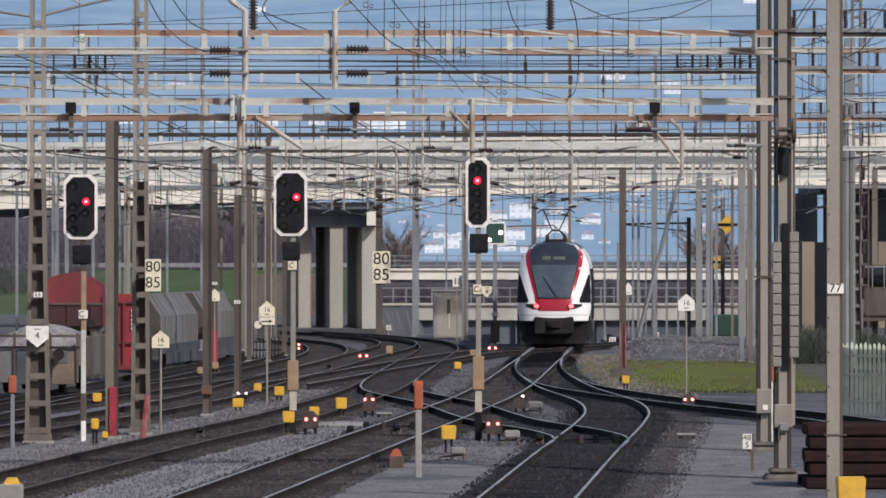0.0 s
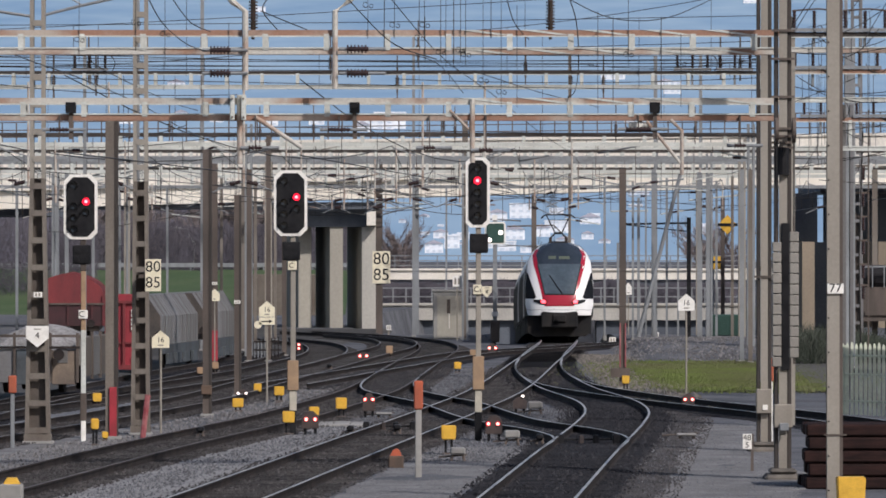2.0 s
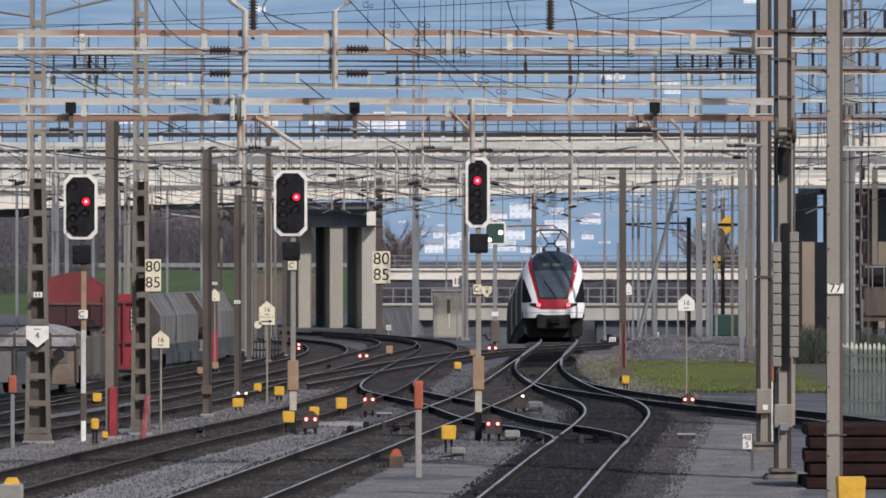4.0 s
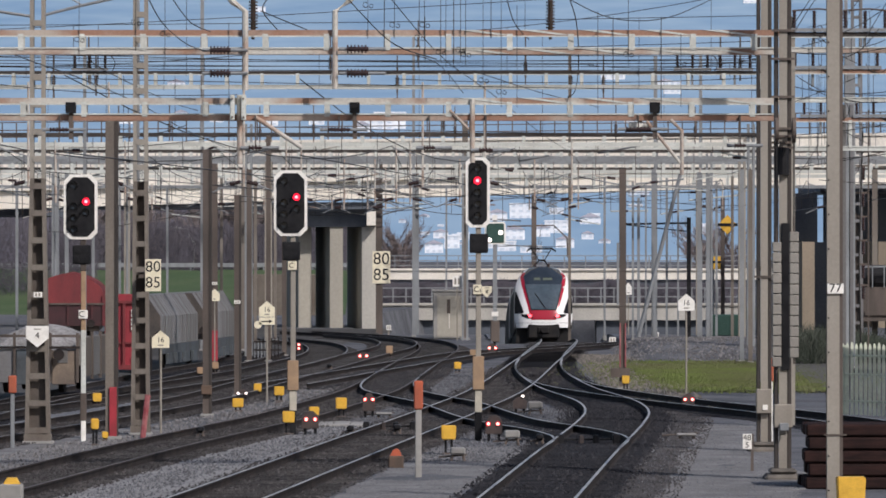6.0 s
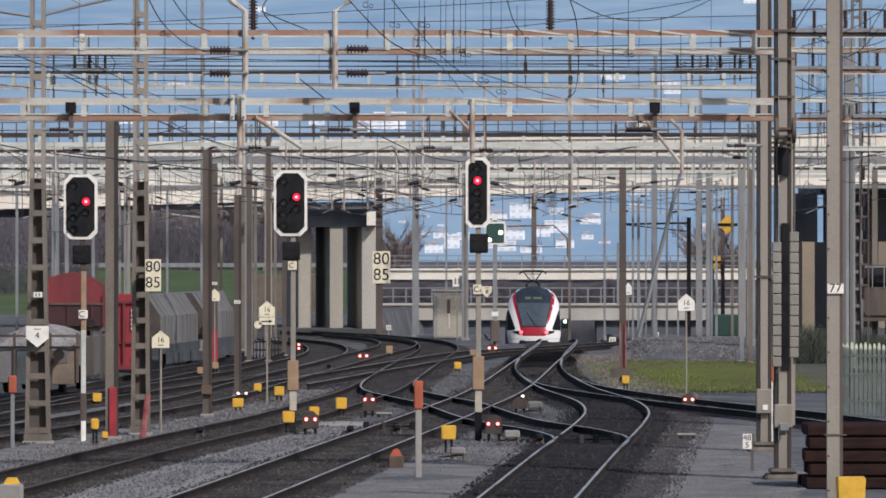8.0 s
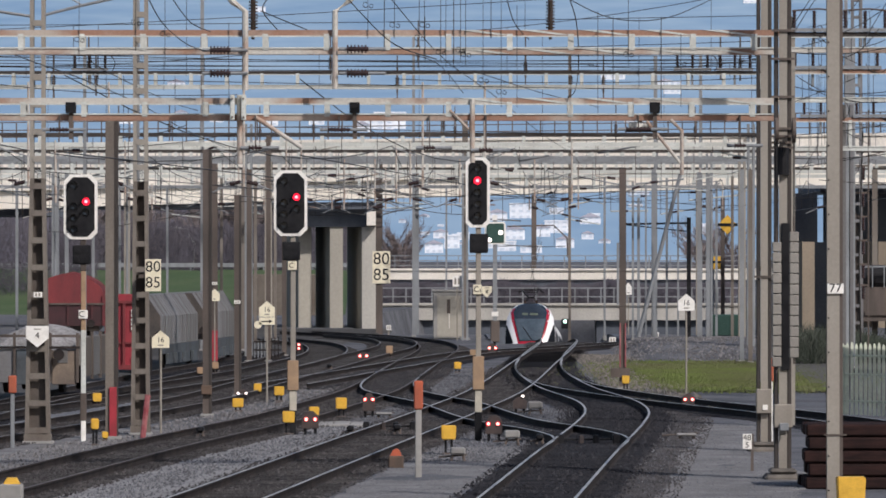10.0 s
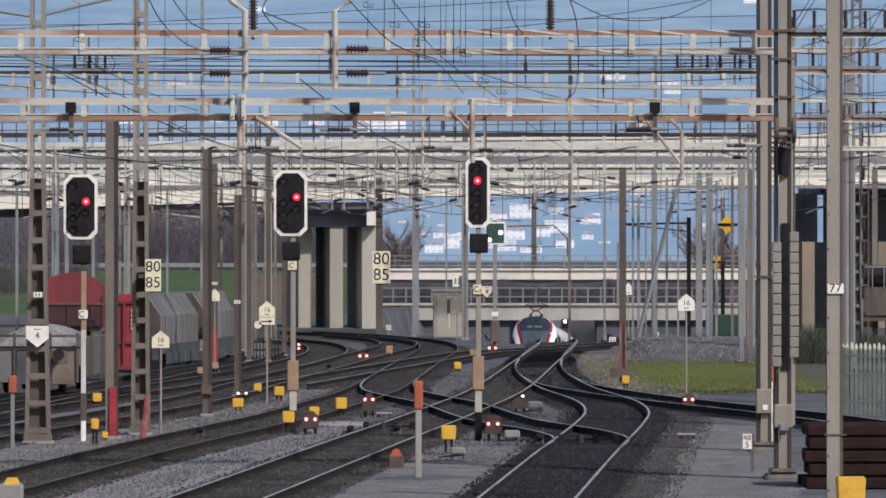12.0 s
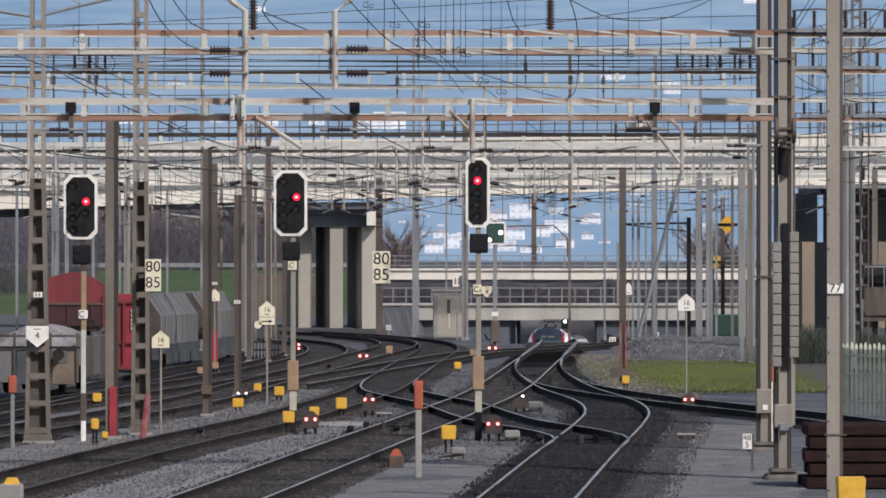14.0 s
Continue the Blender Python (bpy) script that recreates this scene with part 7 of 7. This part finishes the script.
def train_car(cab):
    c = thing("train_car", 0, 0, 0, "white and red regional railcar with a dark cab window" if cab else "white regional railcar with dark windows", "train", "cars of the train")
    zs = [1.02, 1.2, 1.4, 1.9, 2.4, 2.9, 3.3, 3.6, 3.85, 4.0, 4.08, 4.12]
    bm = bmesh.new()
    ring = lambda yy: [bm.verts.new((s * half_width(z), yy(s * half_width(z), z), z)) for s, seq in ((-1, zs), (1, zs[::-1])) for z in seq]
    a = ring((lambda x, z: setback(x, z)) if cab else (lambda x, z: 0.0))
    b = ring(lambda x, z: 3.0)
    e = ring(lambda x, z: CAR - 0.3)
    n = len(a)
    for p, q in ((a, b), (b, e)):
        for i in range(n):
            bm.faces.new((p[i], q[i], q[(i + 1) % n], p[(i + 1) % n]))
    bm.faces.new(e)
    part("body_shell", bm, TRAINWHITE, c, smooth=False)
    if cab:
        part("cab_mask", shell_patch([(1.04, -1.34, 1.34), (1.5, -1.44, 1.44), (2.5, -1.43, 1.43), (3.3, -1.34, 1.34), (3.7, -1.16, 1.16), (4.0, -0.85, 0.85), (4.12, -0.5, 0.5)], 0.004, 24), TRAINWHITE, c, smooth=True)
        part("nose_panel", shell_patch([(1.42, -0.60, 0.60), (1.52, -0.66, 0.66), (2.1, -0.79, 0.79), (3.2, -1.09, 1.09), (3.6, -1.14, 1.14), (3.85, -1.0, 1.0)], 0.016, 18), TRAINRED, c, "red painted nose panel", True)
        part("windscreen_frame", shell_patch([(1.89, -0.64, 0.64), (3.22, -0.95, 0.95)], 0.023, 14), BLACK, c, "black windscreen surround", True)
        part("windscreen", shell_patch([(1.95, -0.60, 0.60), (3.22, -0.905, 0.905)], 0.03, 14), CABGLASS, c, "tinted cab windscreen", True)
        part("roof_fairing", shell_patch([(3.22, -0.905, 0.905), (3.6, -0.98, 0.98), (3.9, -0.86, 0.86), (4.06, -0.7, 0.7), (4.125, -0.5, 0.5)], 0.034, 14), GLASS, c, "dark glazed display panel", True)
        part("destination_display", shell_patch([(3.43, -0.46, -0.14), (3.56, -0.46, -0.14)], 0.045, 5), DISPLAY, c)
        part("destination_display", shell_patch([(3.43, -0.02, 0.44), (3.55, -0.02, 0.44)], 0.045, 5), DISPLAY, c)
        part("panel_gap", shell_patch([(1.26, -1.36, 1.36), (1.275, -1.365, 1.365)], 0.012, 24), ROOFGREY, c, "thin joint across the front")
        part("wiper", tube(bmesh.new(), [(0.12, setback(0.1, 2.0) - 0.07, 1.98), (-0.05, setback(0, 2.2) - 0.07, 2.2), (-0.42, setback(-0.4, 2.75) - 0.07, 2.75)], 0.016), BLACK, c)
        for s in (-1, 1):
            rows = [(1.74, s * 1.06, s * 1.43), (1.80, s * 0.98, s * 1.435), (2.2, s * 1.12, s * 1.435), (2.84, s * 1.34, s * 1.395)]
            part("side_window", shell_patch(rows, 0.02, 8), BANDGLASS, c, "black cab side window", True)
            hs = part("lamp_housing", shell_patch([(1.50, s * 0.56, s * 0.80), (1.60, s * 0.50, s * 1.08), (1.70, s * 0.60, s * 1.12)], 0.03, 8), BLACK, c, "", True)
            part("tail_lamp", shell_patch([(1.54, s * 0.63, s * 0.71), (1.57, s * 0.59, s * 0.76), (1.65, s * 0.59, s * 0.78), (1.69, s * 0.64, s * 0.72)], 0.045, 5), TAILLAMP, hs, "lit red tail lamp")
        bm = bmesh.new()
        bx(bm, -0.78, 0.78, -0.02, 1.6, 0.5, 1.2, 0.06)
        part("coupler_recess", bm, TRAINDARK, c)
        bm = bmesh.new()
        bx(bm, -0.3, 0.3, -0.12, 0.4, 0.72, 1.08, 0.06)
        tube(bm, [(0, -0.3, 0.9), (0, 0.3, 0.9)], 0.13, 10)
        part("coupler", bm, TRAINDARK, c)
        bm = bmesh.new()
        prism(bm, [(-1.34, 0.34), (-1.1, 0.14), (1.1, 0.14), (1.34, 0.34), (1.36, 1.03), (-1.36, 1.03)], 0.6, 1.5)
        part("plough", bm, TRAINDARK, c)
    bm = bmesh.new()
    zr = (3.86, 4.0, 4.08, 4.12)
    sect = [(-half_width(z) - 0.012, z + 0.012) for z in zr] + [(half_width(z) + 0.012, z + 0.012) for z in zr[::-1]]
    rows = [[bm.verts.new((x, yy if yy > 3 else (setback(x, z) + 0.12 if cab else 0.1), z)) for x, z in sect] for yy in (0, 3.2, CAR - 0.35)]
    for p, q in zip(rows, rows[1:]):
        for i in range(len(sect) - 1):
            bm.faces.new((p[i], p[i + 1], q[i + 1], q[i]))
    part("roof_cover", bm, ROOFGREY, c, "dark grey roof", True)
    bm = bmesh.new()
    bx(bm, -1.36, 1.36, 1.2 if cab else 0.2, CAR - 0.4, 0.25, 1.03)
    part("skirt", bm, TRAINDARK, c)
    for s in (-1, 1):
        bm = bmesh.new()
        grid = [[bm.verts.new((s * (half_width(z) + 0.012), y, z)) for z in (0.95, 1.4, 1.9, 2.4, 2.9, 3.05)] for y in (2.6, CAR - 0.5)]
        for k in range(5):
            bm.faces.new((grid[0][k], grid[1][k], grid[1][k + 1], grid[0][k + 1]))
        part("window_band", bm, BANDGLASS, c)
        for y0 in (4.6, 10.6):
            part("door", raw_door(s, y0), ROOFGREY, c)
    for yb in ((3.6, CAR - 2.6) if cab else (2.6, CAR - 2.6)):
        for dy in (-1.2, 1.2):
            for s in (-1, 1):
                part("wheel", tube(bmesh.new(), [(s * 0.69, yb + dy, 0.43), (s * 0.82, yb + dy, 0.43)], 0.43, 16), TRAINDARK, c)
            part("axle", tube(bmesh.new(), [(-0.7, yb + dy, 0.43), (0.7, yb + dy, 0.43)], 0.08, 8), TRAINDARK, c)
    part("roof_equipment", box(-0.5, 0.5, 3.6, CAR - 1.2, 4.04, 4.16, 0.05), TRAINDARK, c)
    if cab:
        p = part("pantograph_base", box(-0.42, 0.42, 4.4, 6.6, 4.15, 4.23), TRAINDARK, c)
        for x in (-0.34, 0.34):
            for y in (4.6, 6.4):
                part("insulator", tube(bmesh.new(), [(x, y, 4.22), (x, y, 4.4)], 0.06, 8), INSULATOR, p)
        for s in (-1, 1):
            part("lower_arm", tube(bmesh.new(), [(s * 0.34, 6.4, 4.4), (s * 0.14, 4.9, 4.58)], 0.035), BLACK, p)
        # the hinged upper frame, built round its hinge
        head = part("pantograph_head", tube(bmesh.new(), [(-0.18, 0, 0), (0.18, 0, 0)], 0.05), BLACK, c, "black hinged pantograph frame")
        head.location = (0, 4.9, 4.58)
        for s in (-1, 1):
            part("upper_arm", tube(bmesh.new(), [(s * 0.14, 0, 0), (s * 0.5, 1.3, 0.8)], 0.032), BLACK, head)
        part("cross_brace", tube(bmesh.new(), [(-0.41, 0.98, 0.6), (0.41, 0.98, 0.6)], 0.018), BLACK, head)
        for dy in (-0.15, 0.15):
            part("contact_strip", tube(bmesh.new(), [(-0.74, 1.3 + dy, 0.7), (-0.54, 1.3 + dy, 0.84), (0.54, 1.3 + dy, 0.84), (0.74, 1.3 + dy, 0.7)], 0.026), BLACK, head)
    return c


def raw_door(s, y0):
    bm = bmesh.new()
    vs = [bm.verts.new((s * (half_width(z) + 0.018), y, z)) for y, z in ((y0, 0.85), (y0 + 1.3, 0.85), (y0 + 1.3, 2.98), (y0, 2.98))]
    bm.faces.new(vs)
    return bm


cars = [train_car(True), train_car(False), train_car(False)]


def tail_at(t):
    """How far along the line the train's tail is at t seconds."""
    return 232.6 + 9.35 * t + 0.18 * t * t


def car_pose(y):
    f = lambda v: Vector((main_x(v), v, main_z(v)))
    p, q = f(y + 2.5), f(y + CAR - 2.7)
    d = (q - p).normalized()
    side = d.cross(Vector((0, 0, 1))).normalized()
    up = side.cross(d)
    o = p - d * 2.5
    return Matrix(((side.x, d.x, up.x, o.x), (side.y, d.y, up.y, o.y), (side.z, d.z, up.z, o.z), (0, 0, 0, 1)))


def motions():
    head = [o for o in cars[0].children if o.name.startswith("pantograph_head")][0]
    walk(head, [(t, pose(0, 4.9, 4.58, -a)) for t, a in ((0, 0), (1.5, 0), (3, 5), (5.5, 7), (7, 9), (10.5, 15), (12, 17), (14, 29))])
    for k, c in enumerate(cars):
        walk(c, [(i * 0.5, car_pose(tail_at(i * 0.5) + k * CAR)) for i in range(29)])


motions()
